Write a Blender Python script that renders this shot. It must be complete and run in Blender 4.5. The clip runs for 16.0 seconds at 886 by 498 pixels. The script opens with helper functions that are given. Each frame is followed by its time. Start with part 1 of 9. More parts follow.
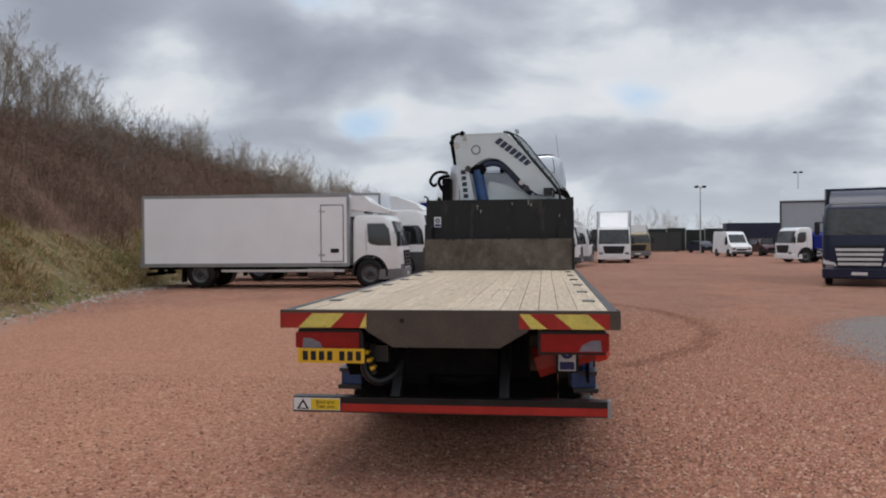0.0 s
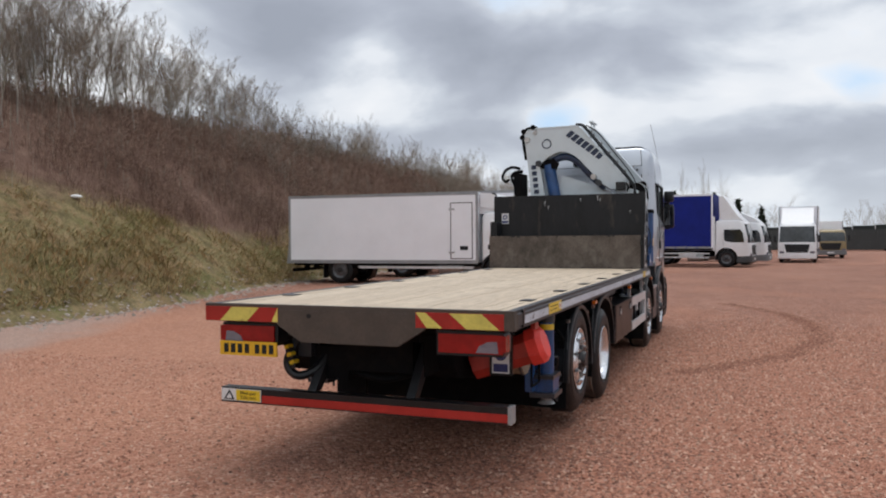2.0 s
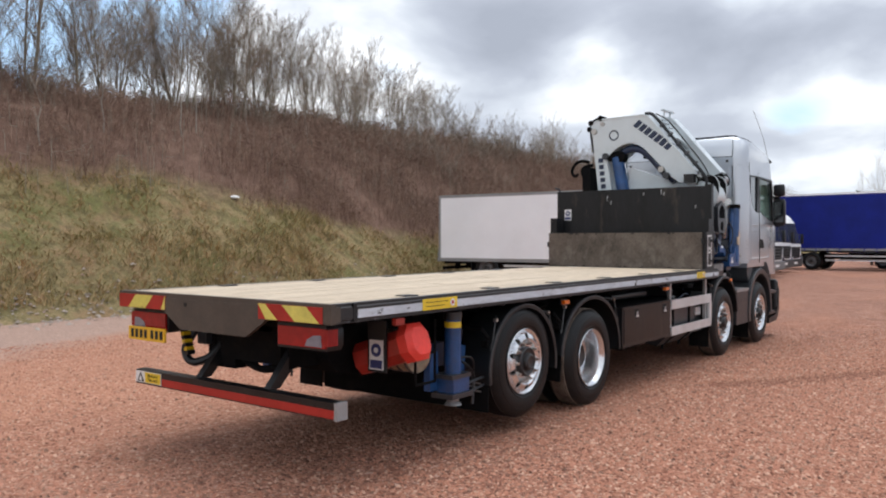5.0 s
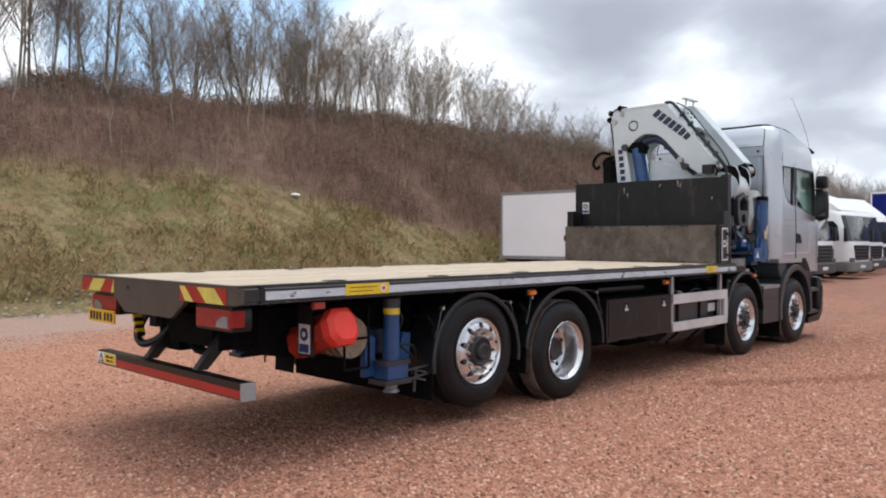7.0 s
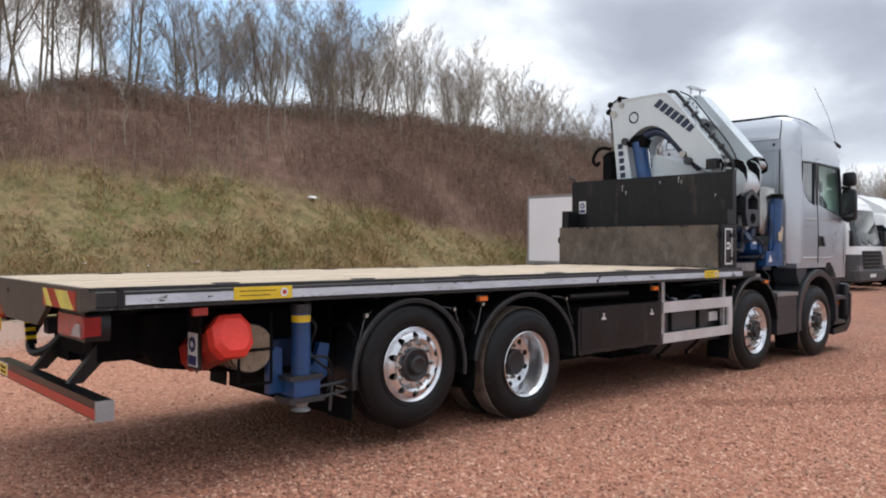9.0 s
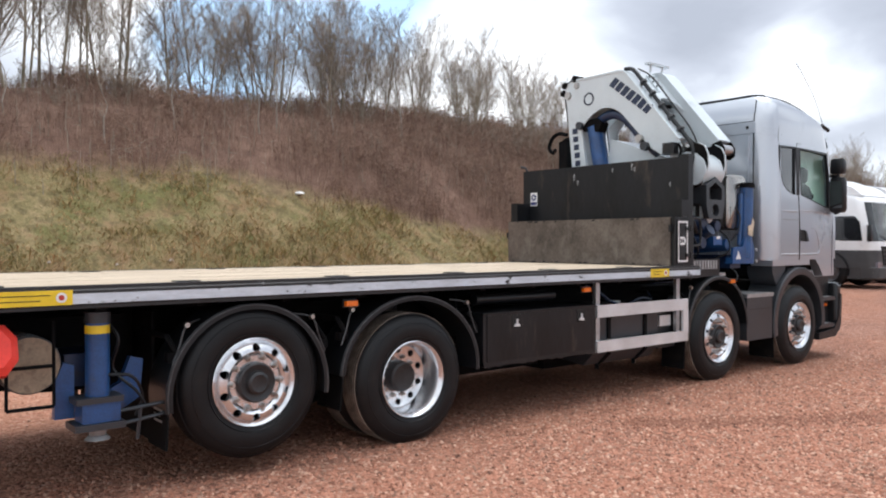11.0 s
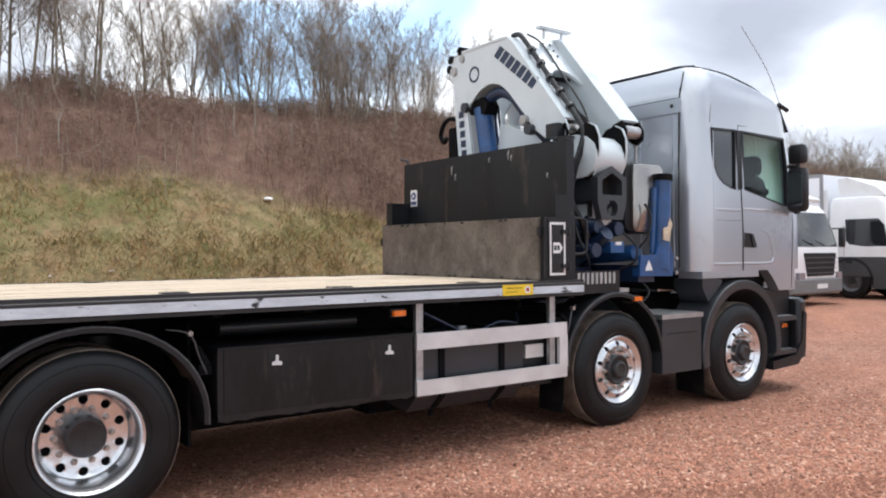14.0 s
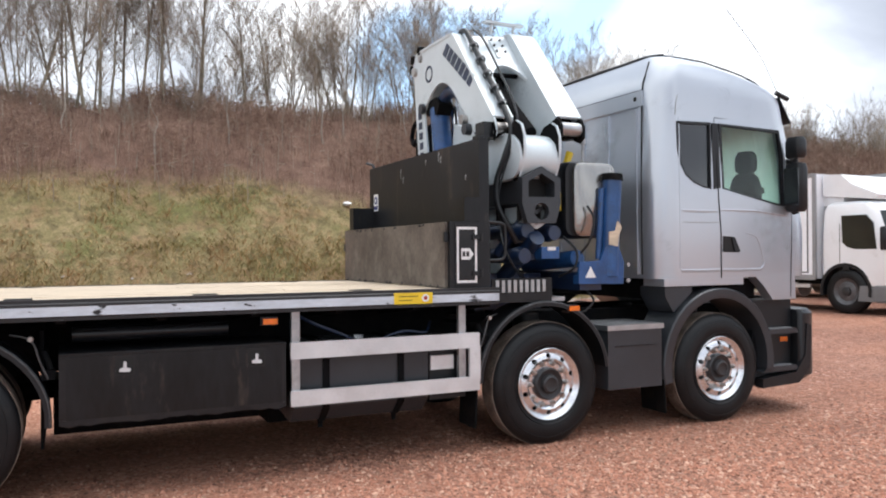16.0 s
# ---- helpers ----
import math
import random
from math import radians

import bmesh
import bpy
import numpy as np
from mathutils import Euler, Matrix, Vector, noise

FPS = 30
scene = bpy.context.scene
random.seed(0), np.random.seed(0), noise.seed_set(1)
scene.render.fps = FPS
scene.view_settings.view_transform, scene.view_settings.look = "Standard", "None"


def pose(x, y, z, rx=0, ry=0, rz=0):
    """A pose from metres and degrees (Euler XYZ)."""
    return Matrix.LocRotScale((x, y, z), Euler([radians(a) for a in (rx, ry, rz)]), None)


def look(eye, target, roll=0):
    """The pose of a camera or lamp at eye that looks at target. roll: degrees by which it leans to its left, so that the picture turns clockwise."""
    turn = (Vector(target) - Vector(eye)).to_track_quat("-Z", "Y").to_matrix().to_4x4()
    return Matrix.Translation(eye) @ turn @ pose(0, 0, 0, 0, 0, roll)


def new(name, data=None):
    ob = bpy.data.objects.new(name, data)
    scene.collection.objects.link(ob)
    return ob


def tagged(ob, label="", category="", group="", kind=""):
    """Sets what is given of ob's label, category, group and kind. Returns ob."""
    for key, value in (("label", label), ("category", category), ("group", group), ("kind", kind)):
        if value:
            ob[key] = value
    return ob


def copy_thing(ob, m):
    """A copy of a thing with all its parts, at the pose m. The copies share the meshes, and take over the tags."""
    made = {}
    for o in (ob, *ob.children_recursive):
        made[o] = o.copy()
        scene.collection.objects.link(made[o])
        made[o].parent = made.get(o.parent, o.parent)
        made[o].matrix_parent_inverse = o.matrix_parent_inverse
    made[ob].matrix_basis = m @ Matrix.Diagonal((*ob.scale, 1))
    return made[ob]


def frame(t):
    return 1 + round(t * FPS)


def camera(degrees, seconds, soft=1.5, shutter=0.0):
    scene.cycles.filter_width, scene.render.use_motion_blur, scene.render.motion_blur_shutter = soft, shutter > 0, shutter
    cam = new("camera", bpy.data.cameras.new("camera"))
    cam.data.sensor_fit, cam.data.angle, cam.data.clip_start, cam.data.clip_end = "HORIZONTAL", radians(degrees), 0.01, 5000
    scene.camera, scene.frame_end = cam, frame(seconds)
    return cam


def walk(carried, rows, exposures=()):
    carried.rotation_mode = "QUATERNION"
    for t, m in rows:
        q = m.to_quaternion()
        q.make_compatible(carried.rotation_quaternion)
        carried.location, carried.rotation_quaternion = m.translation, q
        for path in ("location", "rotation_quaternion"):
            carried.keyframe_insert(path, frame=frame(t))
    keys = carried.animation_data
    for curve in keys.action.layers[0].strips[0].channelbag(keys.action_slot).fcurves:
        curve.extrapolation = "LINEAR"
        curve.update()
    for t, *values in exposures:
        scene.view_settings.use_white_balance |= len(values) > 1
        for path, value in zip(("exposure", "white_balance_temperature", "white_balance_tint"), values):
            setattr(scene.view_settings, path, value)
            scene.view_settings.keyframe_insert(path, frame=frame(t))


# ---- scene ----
cam = camera(58.9, 16.0, soft=2.0)
PATH = [
    (0, (0.733, -5.794, 1.874), (0.476, -3.81, 1.847), -0.4),
    (0.5, (1.216, -5.648, 1.866), (0.816, -3.689, 1.838), -0.4),
    (1, (1.767, -5.502, 1.868), (1.24, -3.573, 1.84), -0.4),
    (1.5, (2.256, -5.304, 1.851), (1.606, -3.413, 1.823), -0.3),
    (2, (2.754, -5.14, 1.843), (2.028, -3.276, 1.814), -0.4),
    (2.5, (3.185, -4.869, 1.839), (2.36, -3.047, 1.813), -0.4),
    (3, (3.587, -4.573, 1.835), (2.697, -2.783, 1.811), -0.3),
    (3.5, (4.029, -4.366, 1.835), (3.052, -2.621, 1.813), -0.2),
    (4, (4.402, -4.169, 1.831), (3.329, -2.482, 1.807), -0.2),
    (6.5, (5.746, -2.943, 1.662), (4.393, -1.47, 1.639), 0.1),
    (7, (5.965, -2.796, 1.654), (4.569, -1.365, 1.63), 0.1),
    (7.5, (6.017, -2.717, 1.657), (4.605, -1.301, 1.632), 0.3),
    (8, (6.003, -2.304, 1.588), (4.564, -0.915, 1.578), 0.5),
    (10.5, (6.145, -0.339, 1.605), (4.615, 0.948, 1.584), -0.2),
    (11, (6.13, 0.155, 1.585), (4.588, 1.429, 1.569), -0.0),
    (11.5, (6.058, 0.66, 1.59), (4.501, 1.916, 1.573), -0.1),
    (12, (6.049, 1.143, 1.562), (4.482, 2.386, 1.556), -0.2),
    (12.5, (6.011, 1.615, 1.578), (4.422, 2.829, 1.578), -0.3),
    (13, (5.916, 2.067, 1.586), (4.313, 3.263, 1.589), -0.2),
    (13.5, (5.935, 2.488, 1.581), (4.327, 3.678, 1.584), -0.2),
    (14, (5.999, 2.933, 1.587), (4.38, 4.106, 1.591), -0.3),
    (14.5, (6.171, 3.333, 1.589), (4.521, 4.463, 1.599), -0.3),
    (15, (6.375, 3.82, 1.581), (4.66, 4.85, 1.596), -0.4),
    (15.5, (6.555, 4.263, 1.603), (4.802, 5.225, 1.615), -0.4),
    (16, (6.773, 4.717, 1.608), (4.969, 5.579, 1.62), -0.4),
]
EXPOSURES = [(0, -0.24), (3.5, 0.24), (7, 0.37), (8, 0.28), (10.5, 0.57), (13, 0.72), (16, 0.78)]
walk(cam, [(t, look(eye, target, roll)) for t, eye, target, roll in PATH], EXPOSURES)

# ---- light: bright overcast with broken cloud ----
SUN_AZ, SUN_EL = radians(2), radians(73)     # azimuth from +y towards -x, elevation


def nd(nt, kind, **kw):
    n = nt.nodes.new(kind)
    for k, v in kw.items():
        n.inputs[k].default_value = v
    return n


def ramp(nt, fac, stops):
    n = nt.nodes.new("ShaderNodeValToRGB")
    e = n.color_ramp.elements
    while len(e) < len(stops):
        e.new(0.5)
    for el, (p, c) in zip(e, stops):
        el.position, el.color = p, (*c, 1) if len(c) == 3 else c
    nt.links.new(fac, n.inputs[0])
    return n.outputs[0]


def maths(nt, op, a, b=None, c=None, clamp=False):
    n = nt.nodes.new("ShaderNodeMath")
    n.operation, n.use_clamp = op, clamp
    for i, v in enumerate((a, b, c)):
        if v is None:
            continue
        if isinstance(v, (int, float)):
            n.inputs[i].default_value = v
        else:
            nt.links.new(v, n.inputs[i])
    return n.outputs[0]


def mixc(nt, fac, a, b, mode="MIX"):
    n = nt.nodes.new("ShaderNodeMix")
    n.data_type, n.blend_type = "RGBA", mode
    for sock, v in ((n.inputs[0], fac), (n.inputs[6], a), (n.inputs[7], b)):
        if isinstance(v, (int, float)):
            sock.default_value = v
        elif isinstance(v, tuple):
            sock.default_value = (*v, 1)
        else:
            nt.links.new(v, sock)
    return n.outputs[2]


def make_world():
    w = bpy.data.worlds.new("sky")
    scene.world = w
    w.use_nodes = True
    nt = w.node_tree
    nt.nodes.clear()
    out = nt.nodes.new("ShaderNodeOutputWorld")
    bg = nt.nodes.new("ShaderNodeBackground")
    sky = nt.nodes.new("ShaderNodeTexSky")
    sky.sky_type, sky.sun_disc = "NISHITA", False
    sky.sun_elevation, sky.sun_rotation = SUN_EL, -SUN_AZ
    sky.air_density, sky.dust_density, sky.ozone_density = 1.0, 1.0, 2.5
    co = nt.nodes.new("ShaderNodeTexCoord")
    sep = nt.nodes.new("ShaderNodeSeparateXYZ")
    nt.links.new(co.outputs["Generated"], sep.inputs[0])
    x, y, z = sep.outputs
    # clouds lie on a flat layer overhead, drawn together towards the horizon
    h = maths(nt, "ADD", maths(nt, "MAXIMUM", z, 0.0), 0.36)
    comb = nt.nodes.new("ShaderNodeCombineXYZ")
    nt.links.new(maths(nt, "DIVIDE", x, h), comb.inputs[0])
    nt.links.new(maths(nt, "DIVIDE", y, h), comb.inputs[1])
    comb.inputs[2].default_value = CLOUD_SEED
    n1 = nd(nt, "ShaderNodeTexNoise", Scale=2.5, Detail=8.0, Roughness=0.47, Distortion=0.2)
    n2 = nd(nt, "ShaderNodeTexNoise", Scale=0.55, Detail=4.0, Roughness=0.5)
    shift = nt.nodes.new("ShaderNodeVectorMath")
    shift.operation = "ADD"
    shift.inputs[1].default_value = (7.3, 2.1, 5.0)
    nt.links.new(comb.outputs[0], n1.inputs["Vector"])
    nt.links.new(comb.outputs[0], shift.inputs[0])
    nt.links.new(shift.outputs[0], n2.inputs["Vector"])

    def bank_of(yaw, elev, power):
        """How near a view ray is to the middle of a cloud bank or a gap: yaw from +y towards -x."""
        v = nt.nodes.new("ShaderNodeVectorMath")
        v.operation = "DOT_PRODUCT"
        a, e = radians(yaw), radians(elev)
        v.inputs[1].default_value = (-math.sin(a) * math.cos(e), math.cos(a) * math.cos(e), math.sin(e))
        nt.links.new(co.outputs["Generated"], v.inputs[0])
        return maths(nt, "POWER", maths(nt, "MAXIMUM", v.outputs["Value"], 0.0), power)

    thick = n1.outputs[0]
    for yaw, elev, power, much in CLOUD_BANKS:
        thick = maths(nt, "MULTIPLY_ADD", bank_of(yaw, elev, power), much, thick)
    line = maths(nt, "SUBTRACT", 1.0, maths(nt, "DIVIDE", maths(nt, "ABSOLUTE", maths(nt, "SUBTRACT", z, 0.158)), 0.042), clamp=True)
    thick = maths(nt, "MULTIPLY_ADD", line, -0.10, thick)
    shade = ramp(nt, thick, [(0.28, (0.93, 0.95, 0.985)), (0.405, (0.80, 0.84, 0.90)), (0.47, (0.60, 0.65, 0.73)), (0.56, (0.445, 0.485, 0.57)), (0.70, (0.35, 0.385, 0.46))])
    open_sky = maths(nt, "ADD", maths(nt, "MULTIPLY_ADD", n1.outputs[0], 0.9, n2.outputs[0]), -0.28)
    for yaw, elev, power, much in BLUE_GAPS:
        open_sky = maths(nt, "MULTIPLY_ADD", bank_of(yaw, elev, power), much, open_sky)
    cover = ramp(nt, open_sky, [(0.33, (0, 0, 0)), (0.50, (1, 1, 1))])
    blue = mixc(nt, 1.0, sky.outputs[0], (SKY_GAIN, SKY_GAIN, SKY_GAIN), "MULTIPLY")
    blue = mixc(nt, 0.8, blue, (0.46, 0.69, 0.96))
    col = mixc(nt, cover, blue, shade)
    # brighter, thinner cloud towards the hidden sun and in the haze low down
    sunv = nt.nodes.new("ShaderNodeVectorMath")
    sunv.operation = "DOT_PRODUCT"
    sunv.inputs[1].default_value = (-math.sin(SUN_AZ) * math.cos(SUN_EL), math.cos(SUN_AZ) * math.cos(SUN_EL), math.sin(SUN_EL))
    nt.links.new(co.outputs["Generated"], sunv.inputs[0])
    glow = maths(nt, "POWER", maths(nt, "MAXIMUM", sunv.outputs["Value"], 0.0), 4.0)
    gain = maths(nt, "MULTIPLY_ADD", glow, 0.95, 1.0)
    low = maths(nt, "POWER", maths(nt, "SUBTRACT", 1.0, maths(nt, "MAXIMUM", z, 0.0), clamp=True), 14.0)
    col = mixc(nt, maths(nt, "MULTIPLY", low, 0.7), col, (0.84, 0.90, 0.96))
    sc = nt.nodes.new("ShaderNodeVectorMath")
    sc.operation = "SCALE"
    nt.links.new(col, sc.inputs[0])
    nt.links.new(gain, sc.inputs[3])
    nt.links.new(sc.outputs[0], bg.inputs[0])
    bg.inputs[1].default_value = SKY_STRENGTH
    nt.links.new(bg.outputs[0], out.inputs[0])


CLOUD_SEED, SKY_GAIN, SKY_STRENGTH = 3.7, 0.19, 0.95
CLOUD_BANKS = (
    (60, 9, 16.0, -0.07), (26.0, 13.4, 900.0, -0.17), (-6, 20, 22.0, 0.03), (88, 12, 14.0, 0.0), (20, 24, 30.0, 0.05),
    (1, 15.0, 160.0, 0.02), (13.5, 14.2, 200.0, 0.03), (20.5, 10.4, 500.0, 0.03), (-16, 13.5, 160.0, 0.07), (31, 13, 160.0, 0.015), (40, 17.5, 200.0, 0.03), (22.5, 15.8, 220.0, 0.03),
    # last entry: unseen bright patch at yaw 180, added to light rear faces
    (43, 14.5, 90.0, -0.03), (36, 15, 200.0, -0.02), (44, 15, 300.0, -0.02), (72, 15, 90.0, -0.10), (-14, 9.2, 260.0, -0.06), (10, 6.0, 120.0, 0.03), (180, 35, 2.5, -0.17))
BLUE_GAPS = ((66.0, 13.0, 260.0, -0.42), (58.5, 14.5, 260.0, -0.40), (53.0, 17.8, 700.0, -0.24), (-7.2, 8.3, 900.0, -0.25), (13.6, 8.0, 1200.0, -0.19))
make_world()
sun = new("sun", bpy.data.lights.new("sun", "SUN"))
sun.data.energy, sun.data.angle, sun.data.color = 1.3, radians(36), (1.0, 0.97, 0.945)
sun.matrix_world = look((-math.sin(SUN_AZ) * math.cos(SUN_EL) * 50, math.cos(SUN_AZ) * math.cos(SUN_EL) * 50, math.sin(SUN_EL) * 50), (0, 0, 0))


# ---- materials ----
def mat(name, color, rough=0.5, metal=0.0, var=0.12, scale=3.0, fine=60.0, bump=0.0, color2=None, cut=(0.5, 0.62), coat=0.0, rvar=0.12, grain=None, spec=0.5):
    """A surface with variation at two scales, fine relief and, with color2, patches of wear or dirt."""
    m = bpy.data.materials.new(name)
    m.use_nodes = True
    nt = m.node_tree
    b = nt.nodes["Principled BSDF"]
    co = nt.nodes.new("ShaderNodeTexCoord")
    vec = co.outputs["Object"]
    if grain:
        mp = nt.nodes.new("ShaderNodeMapping")
        mp.inputs["Scale"].default_value = grain
        nt.links.new(vec, mp.inputs[0])
        vec = mp.outputs[0]
    big = nd(nt, "ShaderNodeTexNoise", Scale=scale, Detail=4.0, Roughness=0.6)
    sml = nd(nt, "ShaderNodeTexNoise", Scale=fine, Detail=3.0, Roughness=0.6)
    for n in (big, sml):
        nt.links.new(vec, n.inputs["Vector"])
    f = maths(nt, "ADD", maths(nt, "MULTIPLY", big.outputs[0], 0.65), maths(nt, "MULTIPLY", sml.outputs[0], 0.35))
    lo, hi = tuple(max(0, c * (1 - 1.8 * var)) for c in color), tuple(min(1, c * (1 + 1.8 * var)) for c in color)
    col = ramp(nt, f, [(0.32, lo), (0.5, color), (0.68, hi)])
    if color2:
        big2 = nd(nt, "ShaderNodeTexNoise", Scale=scale * 1.7, Detail=8.0, Roughness=0.65)
        nt.links.new(vec, big2.inputs["Vector"])
        msk = ramp(nt, big2.outputs[0], [(cut[0], (0, 0, 0)), (cut[1], (1, 1, 1))])
        col = mixc(nt, msk, col, color2)
    nt.links.new(col, b.inputs["Base Color"])
    b.inputs["Metallic"].default_value = metal
    b.inputs["Specular IOR Level"].default_value = spec
    r = maths(nt, "MULTIPLY_ADD", f, 2 * rvar, rough - rvar, clamp=True)
    nt.links.new(r, b.inputs["Roughness"])
    b.inputs["Coat Weight"].default_value = coat
    b.inputs["Coat Roughness"].default_value = 0.08
    if bump:
        bp = nd(nt, "ShaderNodeBump", Strength=1.0, Distance=bump)
        nt.links.new(sml.outputs[0], bp.inputs["Height"])
        nt.links.new(bp.outputs[0], b.inputs["Normal"])
    return m


def island(name, cols, rough=0.9, by="Random Per Island", trans=0.0):
    """Loose pieces in one mesh (or objects), each with its own shade."""
    m = bpy.data.materials.new(name)
    m.use_nodes = True
    nt = m.node_tree
    b = nt.nodes["Principled BSDF"]
    if by == "Random":
        g = nt.nodes.new("ShaderNodeObjectInfo").outputs["Random"]
    else:
        g = nt.nodes.new("ShaderNodeNewGeometry").outputs[by]
    n = len(cols)
    col = ramp(nt, g, [(i / max(1, n - 1), c) for i, c in enumerate(cols)])
    nt.links.new(col, b.inputs["Base Color"])
    b.inputs["Roughness"].default_value = rough
    b.inputs["Specular IOR Level"].default_value = 0.25
    return m


M_TYRE = mat("tyre_rubber", (0.0065, 0.0072, 0.0085), 0.46, spec=0.28, var=0.2, scale=5, fine=90, bump=0.001, color2=(0.018, 0.016, 0.014), cut=(0.55, 0.85))
M_TREAD = mat("dusty_tread", (0.15, 0.118, 0.096), 0.85, var=0.4, scale=6, fine=70, bump=0.003, color2=(0.07, 0.055, 0.045), cut=(0.5, 0.75))
M_ALLOY = mat("polished_alloy", (0.73, 0.745, 0.77), 0.24, 0.9, rvar=0.06, var=0.05, scale=9, fine=140, color2=(0.42, 0.40, 0.38), cut=(0.62, 0.85))
M_HUB = mat("grey_hub", (0.03, 0.03, 0.032), 0.4, 0.3, var=0.3, fine=60, bump=0.001)
M_NUT = mat("steel_nut", (0.42, 0.40, 0.38), 0.35, 1.0, var=0.2, fine=80)
M_BLACK = mat("black_paint", (0.009, 0.010, 0.012), 0.33, spec=0.38, var=0.3, scale=2.5, fine=40, bump=0.0008, color2=(0.021, 0.020, 0.019), cut=(0.52, 0.75))
M_PLASTIC = mat("black_plastic", (0.009, 0.0105, 0.0128), 0.38, spec=0.38, var=0.15, scale=6, fine=250, bump=0.0006)
M_GREYPL = mat("grey_plastic", (0.028, 0.032, 0.038), 0.34, var=0.12, scale=3, fine=250, bump=0.0005)
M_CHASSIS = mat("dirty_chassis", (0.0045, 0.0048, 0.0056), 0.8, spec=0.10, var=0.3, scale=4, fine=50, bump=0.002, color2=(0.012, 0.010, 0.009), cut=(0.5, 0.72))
M_SILVER = mat("silver_paint", (0.50, 0.535, 0.585), 0.28, 0.68, var=0.02, scale=1.2, fine=900, coat=0.8, rvar=0.03)
M_SCUFFED = mat("scratched_black_paint", (0.0075, 0.0083, 0.010), 0.36, spec=0.34, var=0.35, scale=3.0, fine=30, bump=0.0008, color2=(0.055, 0.044, 0.036), cut=(0.57, 0.72), grain=(1, 1, 0.28))
M_WORN = mat("worn_dark_steel", (0.07, 0.072, 0.076), 0.4, 0.4, var=0.3, scale=20, fine=90)
M_DRUM = mat("dusty_cream_paint", (0.30, 0.235, 0.165), 0.6, var=0.2, scale=6, fine=60, color2=(0.14, 0.10, 0.075), cut=(0.5, 0.7))
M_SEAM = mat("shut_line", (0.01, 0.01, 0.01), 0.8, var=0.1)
M_CRANE = mat("white_crane_paint", (0.565, 0.635, 0.67), 0.3, var=0.05, scale=2.0, fine=70, bump=0.0004, color2=(0.45, 0.44, 0.42), cut=(0.64, 0.85), coat=0.3)
M_BLUE = mat("blue_crane_paint", (0.012, 0.062, 0.19), 0.42, var=0.22, scale=5, fine=70, bump=0.0008, color2=(0.05, 0.055, 0.06), cut=(0.6, 0.78), coat=0.2)
M_DKBLUE = mat("dark_blue_paint", (0.008, 0.022, 0.062), 0.42, var=0.2, scale=5, fine=70, color2=(0.02, 0.02, 0.022), cut=(0.55, 0.75), coat=0.2)
M_CHROME = mat("chrome_rod", (0.62, 0.63, 0.65), 0.14, 1.0, var=0.06, fine=90)
M_RAIL = mat("scuffed_grey_rail", (0.52, 0.57, 0.63), 0.42, 0.1, var=0.12, scale=9, fine=60, bump=0.0008, color2=(0.018, 0.018, 0.02), cut=(0.615, 0.64), grain=(1, 0.35, 1.3))
M_RAILBLK = mat("scuffed_black_rail", (0.016, 0.016, 0.018), 0.45, var=0.3, scale=4, fine=60, bump=0.001, color2=(0.20, 0.21, 0.22), cut=(0.64, 0.68), grain=(1, 0.5, 1.5))
M_GUARD = mat("aluminium_guard", (0.66, 0.68, 0.70), 0.38, 0.5, var=0.08, scale=4, fine=90, color2=(0.42, 0.42, 0.42), cut=(0.62, 0.8))
M_BOARD = mat("weathered_headboard", (0.105, 0.086, 0.072), 0.6, 0.0, spec=0.25, var=0.30, scale=3.0, fine=35, bump=0.0008, color2=(0.19, 0.165, 0.14), cut=(0.50, 0.76), grain=(1, 1, 0.8))
M_BEAM = mat("muddy_brown_steel", (0.075, 0.059, 0.047), 0.6, 0.1, var=0.2, scale=3, fine=50, bump=0.0006, color2=(0.06, 0.05, 0.042), cut=(0.5, 0.75))
M_RED = mat("red_reflector", (0.36, 0.028, 0.018), 0.4, var=0.14, scale=8, fine=90, color2=(0.16, 0.03, 0.02), cut=(0.6, 0.8), coat=0.1)
M_BARRED = mat("red_reflective_tape", (0.36, 0.026, 0.020), 0.34, var=0.12, scale=5, fine=120, color2=(0.22, 0.03, 0.02), cut=(0.6, 0.8), coat=0.1, spec=0.3)
M_YELLOW = mat("yellow_reflective", (0.66, 0.58, 0.12), 0.4, var=0.12, scale=9, fine=90, color2=(0.30, 0.24, 0.06), cut=(0.6, 0.75), coat=0.4)
M_STICK = mat("yellow_sticker", (0.74, 0.52, 0.02), 0.4, var=0.06, scale=9, fine=60, coat=0.3)
M_PLATE = mat("yellow_plate", (0.72, 0.42, 0.015), 0.4, var=0.06, scale=6, fine=60, coat=0.3)
M_LENS = mat("red_lens", (0.26, 0.009, 0.008), 0.2, spec=0.35, var=0.12, scale=12, fine=160, coat=0.15, rvar=0.04)
M_CLEAR = mat("clear_lens", (0.17, 0.165, 0.20), 0.14, var=0.1, scale=20, fine=200, coat=0.9, rvar=0.04)
M_AMBER = mat("amber_lens", (0.75, 0.16, 0.008), 0.2, var=0.12, scale=30, fine=160, coat=0.9, rvar=0.04)
M_FIRE = mat("red_extinguisher_box", (0.74, 0.055, 0.040), 0.4, spec=0.3, var=0.1, scale=6, fine=90, coat=0.05)
M_WHITE = mat("white_paint", (0.80, 0.815, 0.83), 0.4, var=0.03, scale=1.5, fine=50, coat=0.4, color2=(0.62, 0.62, 0.61), cut=(0.6, 0.85))
M_BOXWHITE = mat("white_body_panel", (0.89, 0.91, 0.95), 0.45, var=0.025, scale=0.8, fine=30, color2=(0.80, 0.82, 0.85), cut=(0.6, 0.9))
M_INK = mat("dark_blue_lettering", (0.012, 0.025, 0.06), 0.4, var=0.1)
